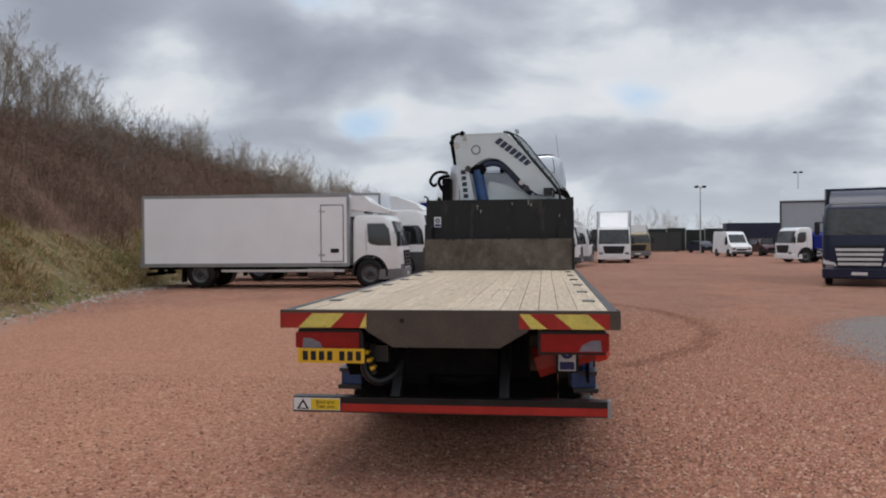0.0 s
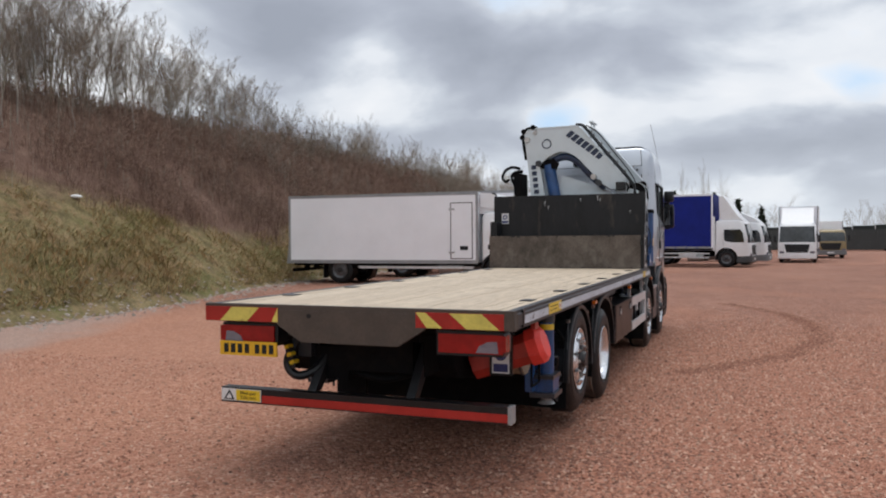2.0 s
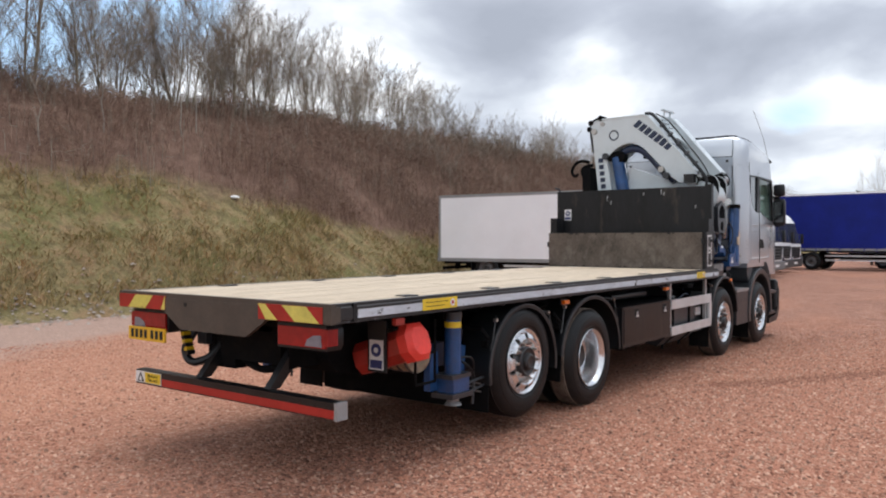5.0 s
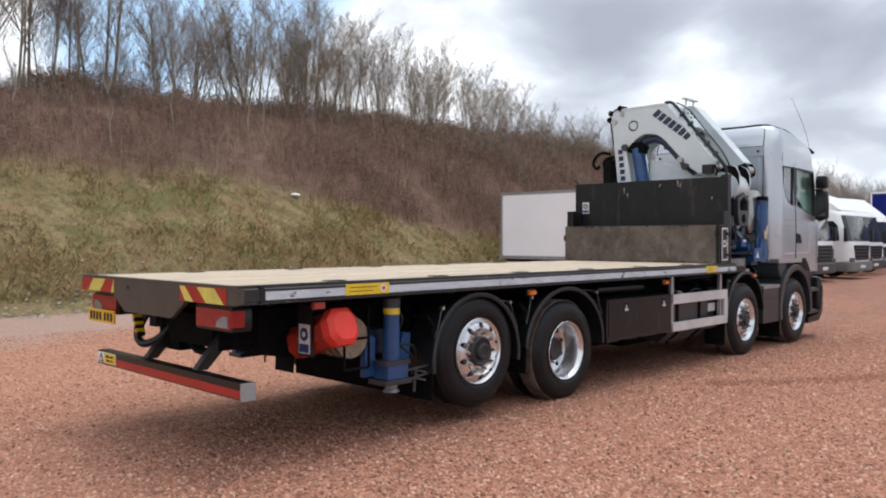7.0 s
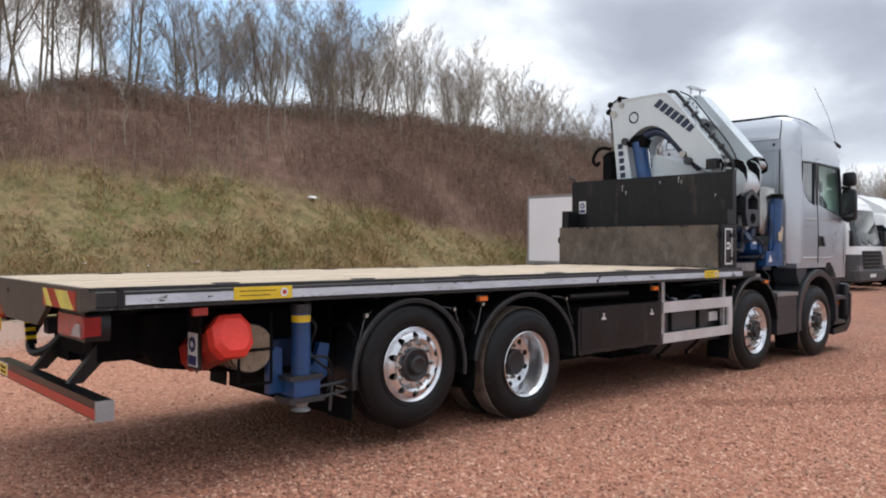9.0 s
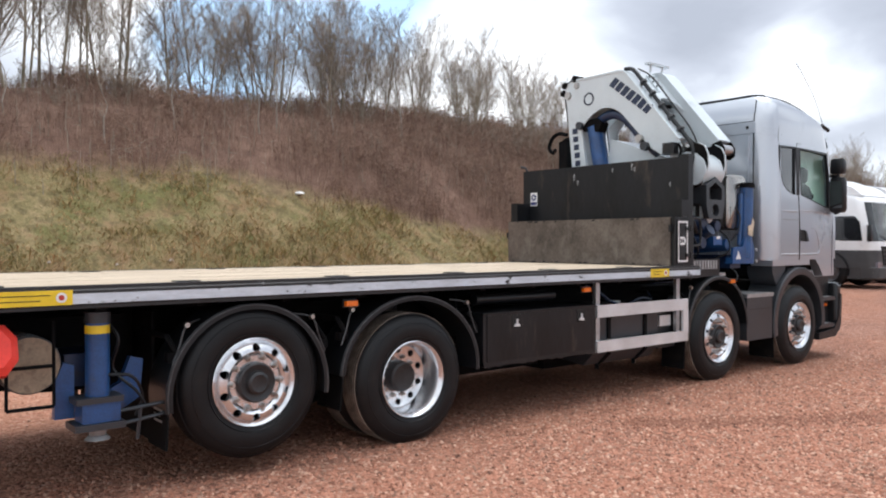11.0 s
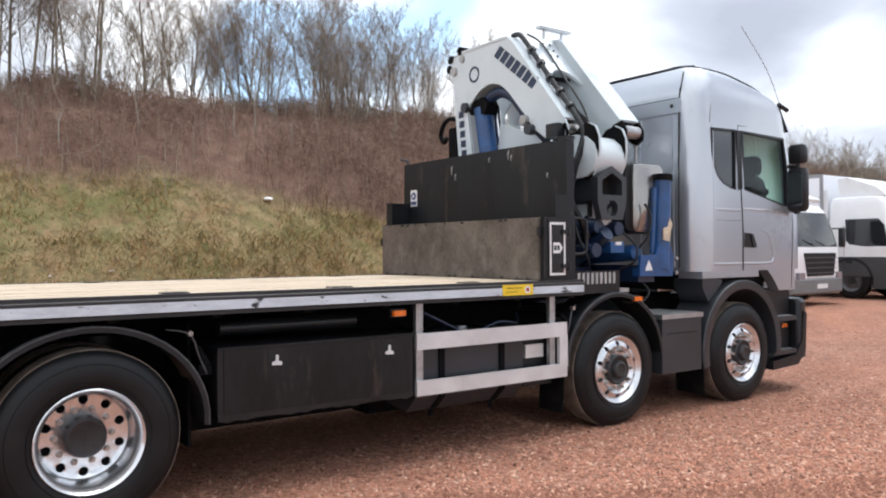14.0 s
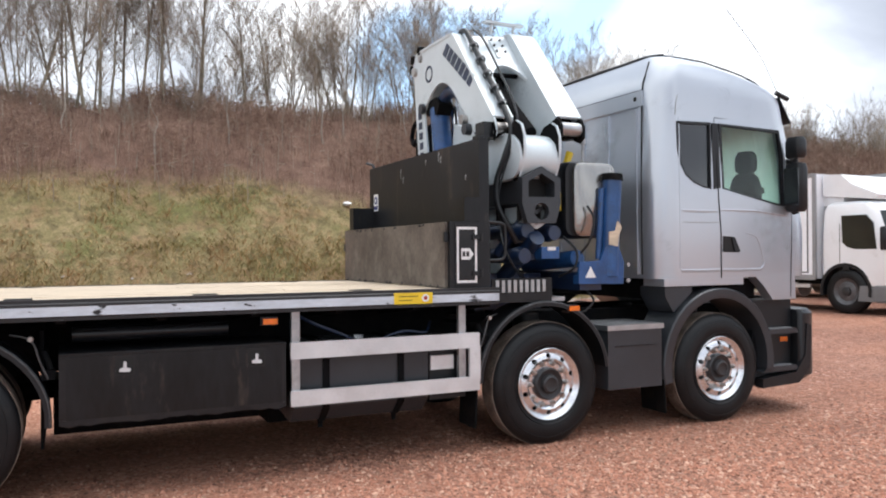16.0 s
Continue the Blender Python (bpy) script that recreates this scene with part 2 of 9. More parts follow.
M_NAVYLBL = mat("navy_label", (0.025, 0.035, 0.14), 0.4, var=0.1, scale=20)
M_LABEL = mat("white_label", (0.72, 0.72, 0.72), 0.45, var=0.05, scale=20)
M_GREYLINE = mat("grey_trim", (0.30, 0.31, 0.32), 0.45, 0.3, var=0.1)
M_CURTAIN = mat("blue_curtain", (0.008, 0.018, 0.20), 0.6, spec=0.2, var=0.12, scale=1.2, fine=25, bump=0.002)
M_NAVY = mat("navy_paint", (0.010, 0.016, 0.045), 0.4, spec=0.3, var=0.1, scale=2, fine=60, coat=0.2)
M_SEAT = mat("dark_seat_cloth", (0.010, 0.012, 0.014), 0.85, var=0.2, fine=200)
M_CABIN = mat("pale_cab_lining", (0.60, 0.61, 0.58), 0.8, var=0.1, fine=120)
# translucent sheet for the cab, letting daylight through to look bright
M_PALESHEET = mat("pale_cab_curtain", (0.70, 0.76, 0.71), 0.9, var=0.06, scale=3, fine=60)
b_ = M_PALESHEET.node_tree
lit = nd(b_, "ShaderNodeBsdfTranslucent", Color=(0.93, 1.0, 0.94, 1))
both = nd(b_, "ShaderNodeMixShader", Fac=0.9)
b_.links.new(b_.nodes["Principled BSDF"].outputs[0], both.inputs[1])
b_.links.new(lit.outputs[0], both.inputs[2])
b_.links.new(both.outputs[0], b_.nodes["Material Output"].inputs[0])
# base grey is lifted so the colour carries the sky's reflection
M_SCREEN = mat("reflecting_windscreen", (0.085, 0.098, 0.105), 0.08, var=0.2, scale=0.8, fine=5, coat=1.0, rvar=0.03)
M_DARKGLASS = mat("dark_glass", (0.012, 0.014, 0.017), 0.06, var=0.1, scale=1.0, fine=5, coat=1.0, rvar=0.02)


def thin_glass(name, tint):
    """A thin pane: clear straight through, with mirror gloss at the edges of view."""
    m = bpy.data.materials.new(name)
    m.use_nodes = True
    nt = m.node_tree
    nt.nodes.clear()
    out = nt.nodes.new("ShaderNodeOutputMaterial")
    tr = nd(nt, "ShaderNodeBsdfTransparent", Color=(*tint, 1))
    gl = nd(nt, "ShaderNodeBsdfGlossy", Roughness=0.03)
    lw = nd(nt, "ShaderNodeLayerWeight", Blend=0.5)
    fr = maths(nt, "MULTIPLY_ADD", maths(nt, "POWER", lw.outputs["Facing"], 5.0), 0.9, 0.03)
    mx = nt.nodes.new("ShaderNodeMixShader")
    nt.links.new(fr, mx.inputs[0])
    nt.links.new(tr.outputs[0], mx.inputs[1])
    nt.links.new(gl.outputs[0], mx.inputs[2])
    nt.links.new(mx.outputs[0], out.inputs[0])
    return m


M_GLASS = thin_glass("window_glass", (0.86, 0.93, 0.91))
M_STEEL = mat("galvanised_steel", (0.42, 0.43, 0.44), 0.42, 0.85, var=0.15, scale=8, fine=60)
M_TANK = mat("stained_steel_tank", (0.36, 0.35, 0.335), 0.24, 0.9, var=0.08, scale=3, fine=90, color2=(0.27, 0.23, 0.19), cut=(0.58, 0.80), grain=(1, 1, 0.3))
M_WOODS = []
for i, c in enumerate(((0.520, 0.425, 0.316), (0.545, 0.447, 0.334), (0.502, 0.408, 0.302), (0.528, 0.430, 0.319), (0.492, 0.399, 0.294))):
    M_WOODS.append(mat("bleached_deck_wood", c, 0.75, var=0.16, scale=3.0, fine=22, bump=0.0025, color2=(0.30, 0.225, 0.155), cut=(0.54, 0.74), grain=(9, 0.8, 4)))


# ---- shapes ----
def part(name, bm, material, parent=None, label="", smooth=True, bevel=0.0, segs=2, angle=40):
    """Links a bmesh as one mesh object under a thing or a part."""
    if bevel:
        sharp = [e for e in bm.edges if len(e.link_faces) == 2 and e.calc_face_angle(0) > radians(angle)]
        bmesh.ops.bevel(bm, geom=sharp, offset=bevel, segments=segs, profile=0.6, affect="EDGES", clamp_overlap=True)
    bmesh.ops.recalc_face_normals(bm, faces=bm.faces)
    me = bpy.data.meshes.new(name)
    bm.to_mesh(me)
    bm.free()
    for m in (material if isinstance(material, (list, tuple)) else [material]):
        me.materials.append(m)
    if smooth:
        me.shade_smooth()
        me.set_sharp_from_angle(angle=radians(35))
    ob = new(name, me)
    if parent:
        ob.parent = parent
    if label:
        tagged(ob, label)
    return ob


def thing(name, label, category, m=None, group="", kind=""):
    ob = new(name)
    ob.empty_display_size = 0.2
    if m is not None:
        ob.matrix_basis = m
    return tagged(ob, label, category, group, kind)


def box(bm, x0, x1, y0, y1, z0, z1):
    v = [bm.verts.new((x, y, z)) for z in (z0, z1) for y in (y0, y1) for x in (x0, x1)]
    for f in ((0, 2, 3, 1), (4, 5, 7, 6), (0, 1, 5, 4), (2, 6, 7, 3), (0, 4, 6, 2), (1, 3, 7, 5)):
        bm.faces.new([v[i] for i in f])
    return bm


def prism(bm, pts, axis, a, b):
    """A flat outline pushed along an axis: the points are the two other coordinates in x, y, z order."""
    def at(p, d):
        return {"x": (d, p[0], p[1]), "y": (p[0], d, p[1]), "z": (p[0], p[1], d)}[axis]
    lo, hi = [bm.verts.new(at(p, a)) for p in pts], [bm.verts.new(at(p, b)) for p in pts]
    n = len(pts)
    bm.faces.new(lo[::-1])
    bm.faces.new(hi)
    for i in range(n):
        bm.faces.new((lo[i], lo[(i + 1) % n], hi[(i + 1) % n], hi[i]))
    return bm


def cyl(bm, p, q, r, r2=None, seg=16, cap=True):
    p, q = Vector(p), Vector(q)
    d = (q - p).normalized()
    u = d.orthogonal().normalized()
    w = d.cross(u)
    rings = []
    for c, rr in ((p, r), (q, r if r2 is None else r2)):
        rings.append([bm.verts.new(c + rr * (math.cos(2 * math.pi * i / seg) * u + math.sin(2 * math.pi * i / seg) * w)) for i in range(seg)])
    for i in range(seg):
        bm.faces.new((rings[0][i], rings[0][(i + 1) % seg], rings[1][(i + 1) % seg], rings[1][i]))
    if cap:
        bm.faces.new(rings[0][::-1])
        bm.faces.new(rings[1])
    return bm


def tube(bm, pts, r, seg=8):
    """A round bar or hose through some points."""
    pts = [Vector(p) for p in pts]
    rings = []
    u = None
    for i, p in enumerate(pts):
        d = (pts[min(i + 1, len(pts) - 1)] - pts[max(i - 1, 0)]).normalized()
        u = d.orthogonal().normalized() if u is None else (u - d * u.dot(d)).normalized()
        w = d.cross(u)
        rings.append([bm.verts.new(p + r * (math.cos(2 * math.pi * k / seg) * u + math.sin(2 * math.pi * k / seg) * w)) for k in range(seg)])
    for a, b in zip(rings, rings[1:]):
        for k in range(seg):
            bm.faces.new((a[k], a[(k + 1) % seg], b[(k + 1) % seg], b[k]))
    bm.faces.new(rings[0][::-1])
    bm.faces.new(rings[-1])
    return bm


def smooth_path(pts, n=6):
    """More points along a soft curve through the given ones."""
    p = [Vector(q) for q in pts]
    p = [2 * p[0] - p[1]] + p + [2 * p[-1] - p[-2]]
    out = []
    for i in range(1, len(p) - 2):
        for k in range(n):
            t = k / n
            out.append(0.5 * (2 * p[i] + (p[i + 1] - p[i - 1]) * t + (2 * p[i - 1] - 5 * p[i] + 4 * p[i + 1] - p[i + 2]) * t * t + (3 * p[i] - p[i - 1] - 3 * p[i + 1] + p[i + 2]) * t ** 3))
    return out + [p[-2]]


def lathe(bm, prof, centre=(0, 0, 0), seg=48, closed=True):
    """Turns a profile of (along x, radius) round the x axis through centre."""
    cx, cy, cz = centre
    rings = [[bm.verts.new((cx + a, cy + r * math.cos(2 * math.pi * k / seg), cz + r * math.sin(2 * math.pi * k / seg))) for k in range(seg)] for a, r in prof]
    pairs = list(zip(rings, rings[1:] + rings[:1])) if closed else list(zip(rings, rings[1:]))
    for a, b in pairs:
        for k in range(seg):
            bm.faces.new((a[k], b[k], b[(k + 1) % seg], a[(k + 1) % seg]))
    return bm


def carve(ob, cutters, op="DIFFERENCE"):
    """Cuts solids out of a mesh for good; the cutters are bmeshes."""
    for bm in cutters:
        bmesh.ops.recalc_face_normals(bm, faces=bm.faces)
        me = bpy.data.meshes.new("cut")
        bm.to_mesh(me)
        bm.free()
        c = new("cut", me)
        c.parent, c.matrix_basis = ob.parent, ob.matrix_basis
        md = ob.modifiers.new("cut", "BOOLEAN")
        md.operation, md.object, md.solver = op, c, "EXACT"
        dg = bpy.context.evaluated_depsgraph_get()
        dg.update()
        done = bpy.data.meshes.new_from_object(ob.evaluated_get(dg), depsgraph=dg)
        ob.modifiers.clear()
        old = ob.data
        ob.data = done
        done.name = ob.name
        bpy.data.meshes.remove(old)
        bpy.data.objects.remove(c)
        bpy.data.meshes.remove(me)
    ob.data.shade_smooth()
    ob.data.set_sharp_from_angle(angle=radians(35))
    return ob


def ring(hw, y0, y1, rr, rf, n=6):
    """A rounded outline in plan: half width, rear and front, radius of the rear and front corners."""
    pts = []
    for cx, cy, r, a0 in ((hw - rr, y0 + rr, rr, -90), (hw - rf, y1 - rf, rf, 0), (-hw + rf, y1 - rf, rf, 90), (-hw + rr, y0 + rr, rr, 180)):
        for k in range(n + 1):
            a = radians(a0 + 90 * k / n)
            pts.append((cx + r * math.cos(a), cy + r * math.sin(a)))
    return pts


def loft(bm, levels):
    """A body from outlines at rising heights: (z, outline)."""
    rings = [[bm.verts.new((x, y, z)) for x, y in pts] for z, pts in levels]
    n = len(rings[0])
    for a, b in zip(rings, rings[1:]):
        for k in range(n):
            bm.faces.new((a[k], a[(k + 1) % n], b[(k + 1) % n], b[k]))
    bm.faces.new(rings[0][::-1])
    bm.faces.new(rings[-1])
    return bm


def nb():
    return bmesh.new()


# ---- the yard and the bank ----
def smooth(a, b, v):
    t = np.clip((v - a) / (b - a), 0, 1)
    return t * t * (3 - 2 * t)


def yard_z(x, y):
    """The yard is flat but for a slight rise where the row of lorries stands against the bank."""
    x, y = np.asarray(x, float), np.asarray(y, float)
    return 0.2 * smooth(0, 4, -x) * smooth(9, 18, y) * (1 - smooth(28, 45, y)) - 0.1 * smooth(44, 60, y)


def foot_x(y):
    return np.interp(y, [-60, 0, 6, 13, 20, 40, 100, 160, 260], [-12.6, -12.4, -12.3, -12.2, -13.2, -14.6, -17, -22, -40])


BANK_S = [-3, 0, 0.6, 1.4, 3.4, 4.6, 6.4, 8.5, 11, 15, 40, 90]
BANK_Z = [-0.6, 0.02, 0.75, 1.45, 3.1, 4.3, 5.55, 6.45, 7.0, 7.3, 7.6, 7.0]


def bank_z(x, y):
    s = foot_x(y) - x
    k = np.interp(y, [-60, 5, 30, 60, 120, 200], [0.9, 0.97, 1.07, 1.05, 0.9, 0.75])
    z = np.interp(s, BANK_S, BANK_Z)
    z = (z + np.interp(s - 0.5, BANK_S, BANK_Z) + np.interp(s + 0.5, BANK_S, BANK_Z)) / 3
    lump = 0.16 * np.sin(x * 0.9 + 1.3 * np.sin(y * 0.45)) * np.sin(y * 0.7 + 0.6 * x) + 0.10 * np.sin(x * 2.3 + y * 1.7) * np.cos(y * 2.1 - x)
    return np.where(z > 0, z * k, z) + lump * smooth(0.3, 3, s)


def sheet(name, xs, ys, f, material, label, category):
    gx, gy = np.meshgrid(xs, ys)
    co = np.stack([gx, gy, f(gx, gy)], -1).reshape(-1, 3)
    nx, ny = len(xs), len(ys)
    i = np.arange(nx * ny).reshape(ny, nx)
    faces = np.stack([i[:-1, :-1], i[:-1, 1:], i[1:, 1:], i[1:, :-1]], -1).reshape(-1, 4)
    me = bpy.data.meshes.new(name)
    me.from_pydata(co.tolist(), [], faces.tolist())
    me.materials.append(material)
    me.shade_smooth()
    return tagged(new(name, me), label, category, kind="structure")


def gravel_material():
    m = bpy.data.materials.new("red_gravel")
    m.use_nodes = True
    nt = m.node_tree
    b = nt.nodes["Principled BSDF"]
    geo = nt.nodes.new("ShaderNodeNewGeometry")
    pos = geo.outputs["Position"]
    vor = nd(nt, "ShaderNodeTexVoronoi", Scale=31.0)
    vor2 = nd(nt, "ShaderNodeTexVoronoi", Scale=80.0)
    big = nd(nt, "ShaderNodeTexNoise", Scale=0.16, Detail=5.0, Roughness=0.55)
    mid = nd(nt, "ShaderNodeTexNoise", Scale=1.3, Detail=6.0, Roughness=0.65)
    dst = nd(nt, "ShaderNodeTexNoise", Scale=0.9, Detail=5.0, Roughness=0.6)
    for n in (vor, vor2, big, mid, dst):
        nt.links.new(pos, n.inputs["Vector"])
    sep = nt.nodes.new("ShaderNodeSeparateColor")
    nt.links.new(vor.outputs["Color"], sep.inputs[0])
    stone = ramp(nt, sep.outputs[0], [(0.0, (0.10, 0.042, 0.028)), (0.3, (0.32, 0.145, 0.097)), (0.65, (0.46, 0.225, 0.155)), (0.9, (0.66, 0.36, 0.25)), (1.0, (0.68, 0.48, 0.38))])
    sep2 = nt.nodes.new("ShaderNodeSeparateColor")
    nt.links.new(vor2.outputs["Color"], sep2.inputs[0])
    grit = ramp(nt, sep2.outputs[0], [(0.0, (0.18, 0.085, 0.057)), (1.0, (0.46, 0.24, 0.165))])
    col = mixc(nt, 0.3, stone, grit)
    dust = ramp(nt, big.outputs[0], [(0.42, (0, 0, 0)), (0.66, (1, 1, 1))])
    col = mixc(nt, maths(nt, "MULTIPLY", dust, 0.6), col, (0.50, 0.27, 0.185))
    damp = ramp(nt, mid.outputs[0], [(0.5, (0, 0, 0)), (0.72, (1, 1, 1))])
    col = mixc(nt, maths(nt, "MULTIPLY", damp, 0.55), col, (0.23, 0.108, 0.075))
    # broad damp stains, and ruddy smears where finer red grit has been dragged about
    for sc, lo, hi, much, tint in ((0.55, 0.52, 0.70, 0.5, (0.20, 0.088, 0.060)), (0.33, 0.50, 0.66, 0.55, (0.58, 0.265, 0.155)), (3.6, 0.54, 0.70, 0.4, (0.17, 0.078, 0.056))):
        mp = nt.nodes.new("ShaderNodeMapping")
        mp.inputs["Location"].default_value = (3.1 * sc, 7.7, 1.3)
        mp.inputs["Scale"].default_value = (1.0, 0.6, 1.0)
        nt.links.new(pos, mp.inputs[0])
        blot = nd(nt, "ShaderNodeTexNoise", Scale=sc, Detail=5.0, Roughness=0.6)
        nt.links.new(mp.outputs[0], blot.inputs["Vector"])
        msk = ramp(nt, blot.outputs[0], [(lo, (0, 0, 0)), (hi, (1, 1, 1))])
        col = mixc(nt, maths(nt, "MULTIPLY", msk, much), col, mixc(nt, 0.35, tint, stone))
    s = nt.nodes.new("ShaderNodeSeparateXYZ")
    nt.links.new(pos, s.inputs[0])
    x, y, z = s.outputs
    wob = maths(nt, "MULTIPLY_ADD", dst.outputs[0], 3.0, -1.5)
    # a wide paler patch of newer gravel between the bed and the bank
    px = maths(nt, "POWER", maths(nt, "DIVIDE", maths(nt, "ADD", x, 6.6), 6.6), 2.0)
    py = maths(nt, "POWER", maths(nt, "DIVIDE", maths(nt, "SUBTRACT", y, 5.0), 10.0), 2.0)
    pe = maths(nt, "ADD", maths(nt, "ADD", px, py), maths(nt, "MULTIPLY", wob, 0.35))
    fresh = nt.nodes.new("ShaderNodeMapRange")
    fresh.inputs[1].default_value, fresh.inputs[2].default_value = 1.35, 0.6
    nt.links.new(pe, fresh.inputs[0])
    col = mixc(nt, maths(nt, "MULTIPLY", fresh.outputs[0], 0.65), col, mixc(nt, 0.45, (0.74, 0.37, 0.22), stone))
    # pale trodden strip along the foot of the bank
    d = maths(nt, "SUBTRACT", maths(nt, "MULTIPLY_ADD", y, -0.46, -6.4), x)
    d = maths(nt, "ADD", d, wob)
    pale = nt.nodes.new("ShaderNodeMapRange")
    pale.inputs[1].default_value, pale.inputs[2].default_value = -0.5, 0.9
    nt.links.new(d, pale.inputs[0])
    palecol = mixc(nt, 0.55, (0.50, 0.385, 0.315), mixc(nt, 0.5, stone, (0.52, 0.42, 0.36)))
    col = mixc(nt, maths(nt, "MULTIPLY", pale.outputs[0], 0.85), col, palecol)
    # grey chippings on the open side of the yard
    ex = maths(nt, "POWER", maths(nt, "DIVIDE", maths(nt, "SUBTRACT", x, 11.6), 6.3), 2.0)
    ey = maths(nt, "POWER", maths(nt, "DIVIDE", maths(nt, "SUBTRACT", y, 6.5), 8.5), 2.0)
    e = maths(nt, "ADD", maths(nt, "ADD", ex, ey), maths(nt, "MULTIPLY", wob, 0.14))
    grey = nt.nodes.new("ShaderNodeMapRange")
    grey.inputs[1].default_value, grey.inputs[2].default_value = 1.05, 0.85
    nt.links.new(e, grey.inputs[0])
    greycol = mixc(nt, 0.18, (0.27, 0.275, 0.27), stone)
    col = mixc(nt, maths(nt, "MULTIPLY", grey.outputs[0], 0.95), col, greycol)
    col = mixc(nt, 1.0, col, (0.84, 0.825, 0.835), "MULTIPLY")
    nt.links.new(col, b.inputs["Base Color"])
    b.inputs["Roughness"].default_value = 0.9
    b.inputs["Specular IOR Level"].default_value = 0.25
    bp = nd(nt, "ShaderNodeBump", Strength=1.0, Distance=0.02)
    hgt = maths(nt, "ADD", vor.outputs["Distance"], maths(nt, "MULTIPLY", vor2.outputs["Distance"], 0.5))
    hgt = maths(nt, "MULTIPLY", hgt, -1.0)
    nt.links.new(hgt, bp.inputs["Height"])
    bp2 = nd(nt, "ShaderNodeBump", Strength=0.6, Distance=0.05)
    nt.links.new(mid.outputs[0], bp2.inputs["Height"])
    nt.links.new(bp.outputs[0], bp2.inputs["Normal"])
    nt.links.new(bp2.outputs[0], b.inputs["Normal"])
    return m


def bank_material():
    m = bpy.data.materials.new("rough_bank")
    m.use_nodes = True
    nt = m.node_tree
    b = nt.nodes["Principled BSDF"]
    pos = nt.nodes.new("ShaderNodeNewGeometry").outputs["Position"]
    big = nd(nt, "ShaderNodeTexNoise", Scale=0.35, Detail=6.0, Roughness=0.65)
    mid = nd(nt, "ShaderNodeTexNoise", Scale=2.2, Detail=7.0, Roughness=0.7)
    fin = nd(nt, "ShaderNodeTexNoise", Scale=16.0, Detail=5.0, Roughness=0.7)
    for n in (big, mid, fin):
        nt.links.new(pos, n.inputs["Vector"])
    f = maths(nt, "ADD", maths(nt, "MULTIPLY", mid.outputs[0], 0.6), maths(nt, "MULTIPLY", fin.outputs[0], 0.4))
    grass = ramp(nt, f, [(0.34, (0.105, 0.086, 0.044)), (0.47, (0.225, 0.185, 0.09)), (0.57, (0.32, 0.245, 0.135)), (0.70, (0.37, 0.265, 0.16))])
    leaf = ramp(nt, f, [(0.34, (0.083, 0.051, 0.040)), (0.5, (0.17, 0.104, 0.079)), (0.68, (0.25, 0.163, 0.12))])
    s = nt.nodes.new("ShaderNodeSeparateXYZ")
    nt.links.new(pos, s.inputs[0])
    lift = maths(nt, "ADD", s.outputs[2], maths(nt, "MULTIPLY_ADD", big.outputs[0], 2.4, -1.2))
    mr = nt.nodes.new("ShaderNodeMapRange")
    drop = ramp(nt, maths(nt, "DIVIDE", s.outputs[1], 40.0), [(0.2375, (0, 0, 0)), (0.31, (0.137,) * 3), (0.41, (0.31,) * 3), (0.50, (0.52,) * 3), (0.62, (0.34,) * 3), (0.8, (0.29,) * 3)])
    lift = maths(nt, "MULTIPLY_ADD", drop, 4.0, lift)
    mr.inputs[1].default_value, mr.inputs[2].default_value = 3.35, 4.15
    nt.links.new(lift, mr.inputs[0])
    for sc, lo, hi, c, k in ((0.5, 0.52, 0.62, (0.13, 0.145, 0.05), 0.6), (1.1, 0.50, 0.62, (0.25, 0.15, 0.085), 0.6), (3.5, 0.50, 0.64, (0.085, 0.07, 0.038), 0.6)):
        spot = nd(nt, "ShaderNodeTexNoise", Scale=sc, Detail=5.0, Roughness=0.65)
        nt.links.new(pos, spot.inputs["Vector"])
        msk = ramp(nt, spot.outputs[0], [(lo, (0, 0, 0)), (hi, (1, 1, 1))])
        grass = mixc(nt, maths(nt, "MULTIPLY", msk, k), grass, c)
    col = mixc(nt, mr.outputs[0], grass, leaf)
    nt.links.new(col, b.inputs["Base Color"])
    b.inputs["Roughness"].default_value = 0.95
    b.inputs["Specular IOR Level"].default_value = 0.1
    bp = nd(nt, "ShaderNodeBump", Strength=1.0, Distance=0.12)
    nt.links.new(f, bp.inputs["Height"])
    nt.links.new(bp.outputs[0], b.inputs["Normal"])
    return m


M_GRAVEL, M_BANK = gravel_material(), bank_material()
gxs = sorted(set([-3000, -1200, -500, -200, -90, -50] + list(np.arange(-30, 30.1, 1.0)) + [40, 60, 90, 200, 500, 1200, 3000]))
gys = sorted(set([-3000, -1000, -300, -100, -50] + list(np.arange(-30, 80.1, 1.0)) + [90, 110, 150, 200, 300, 600, 1200, 3000]))
sheet("ground", gxs, gys, lambda x, y: yard_z(x, y), M_GRAVEL, "red stone gravel yard with paler dusty patches", "ground")
bxs = np.concatenate([np.arange(-100, -40, 4.0), np.arange(-40, -9.4, 0.4)])
bys = np.concatenate([np.arange(-60, -8, 2.0), np.arange(-8, 70, 0.5), np.arange(70, 262, 3.0)])
sheet("embankment", bxs, bys, bank_z, M_BANK, "steep earth bank with rough grass and dead bracken", "embankment")


# ---- the flatbed lorry with its folded crane ----
truck = thing("flatbed_truck", "silver eight-wheel flatbed lorry with a folded white crane on red gravel", "truck", pose(0, 0, 0))


def grp(name, parent, label=""):
    o = new(name)
    o.parent = parent
    o.empty_display_size = 0.1
    if label:
        tagged(o, label)
    return o


BED_Z, BED_L, HW = 1.335, 7.42, 1.275

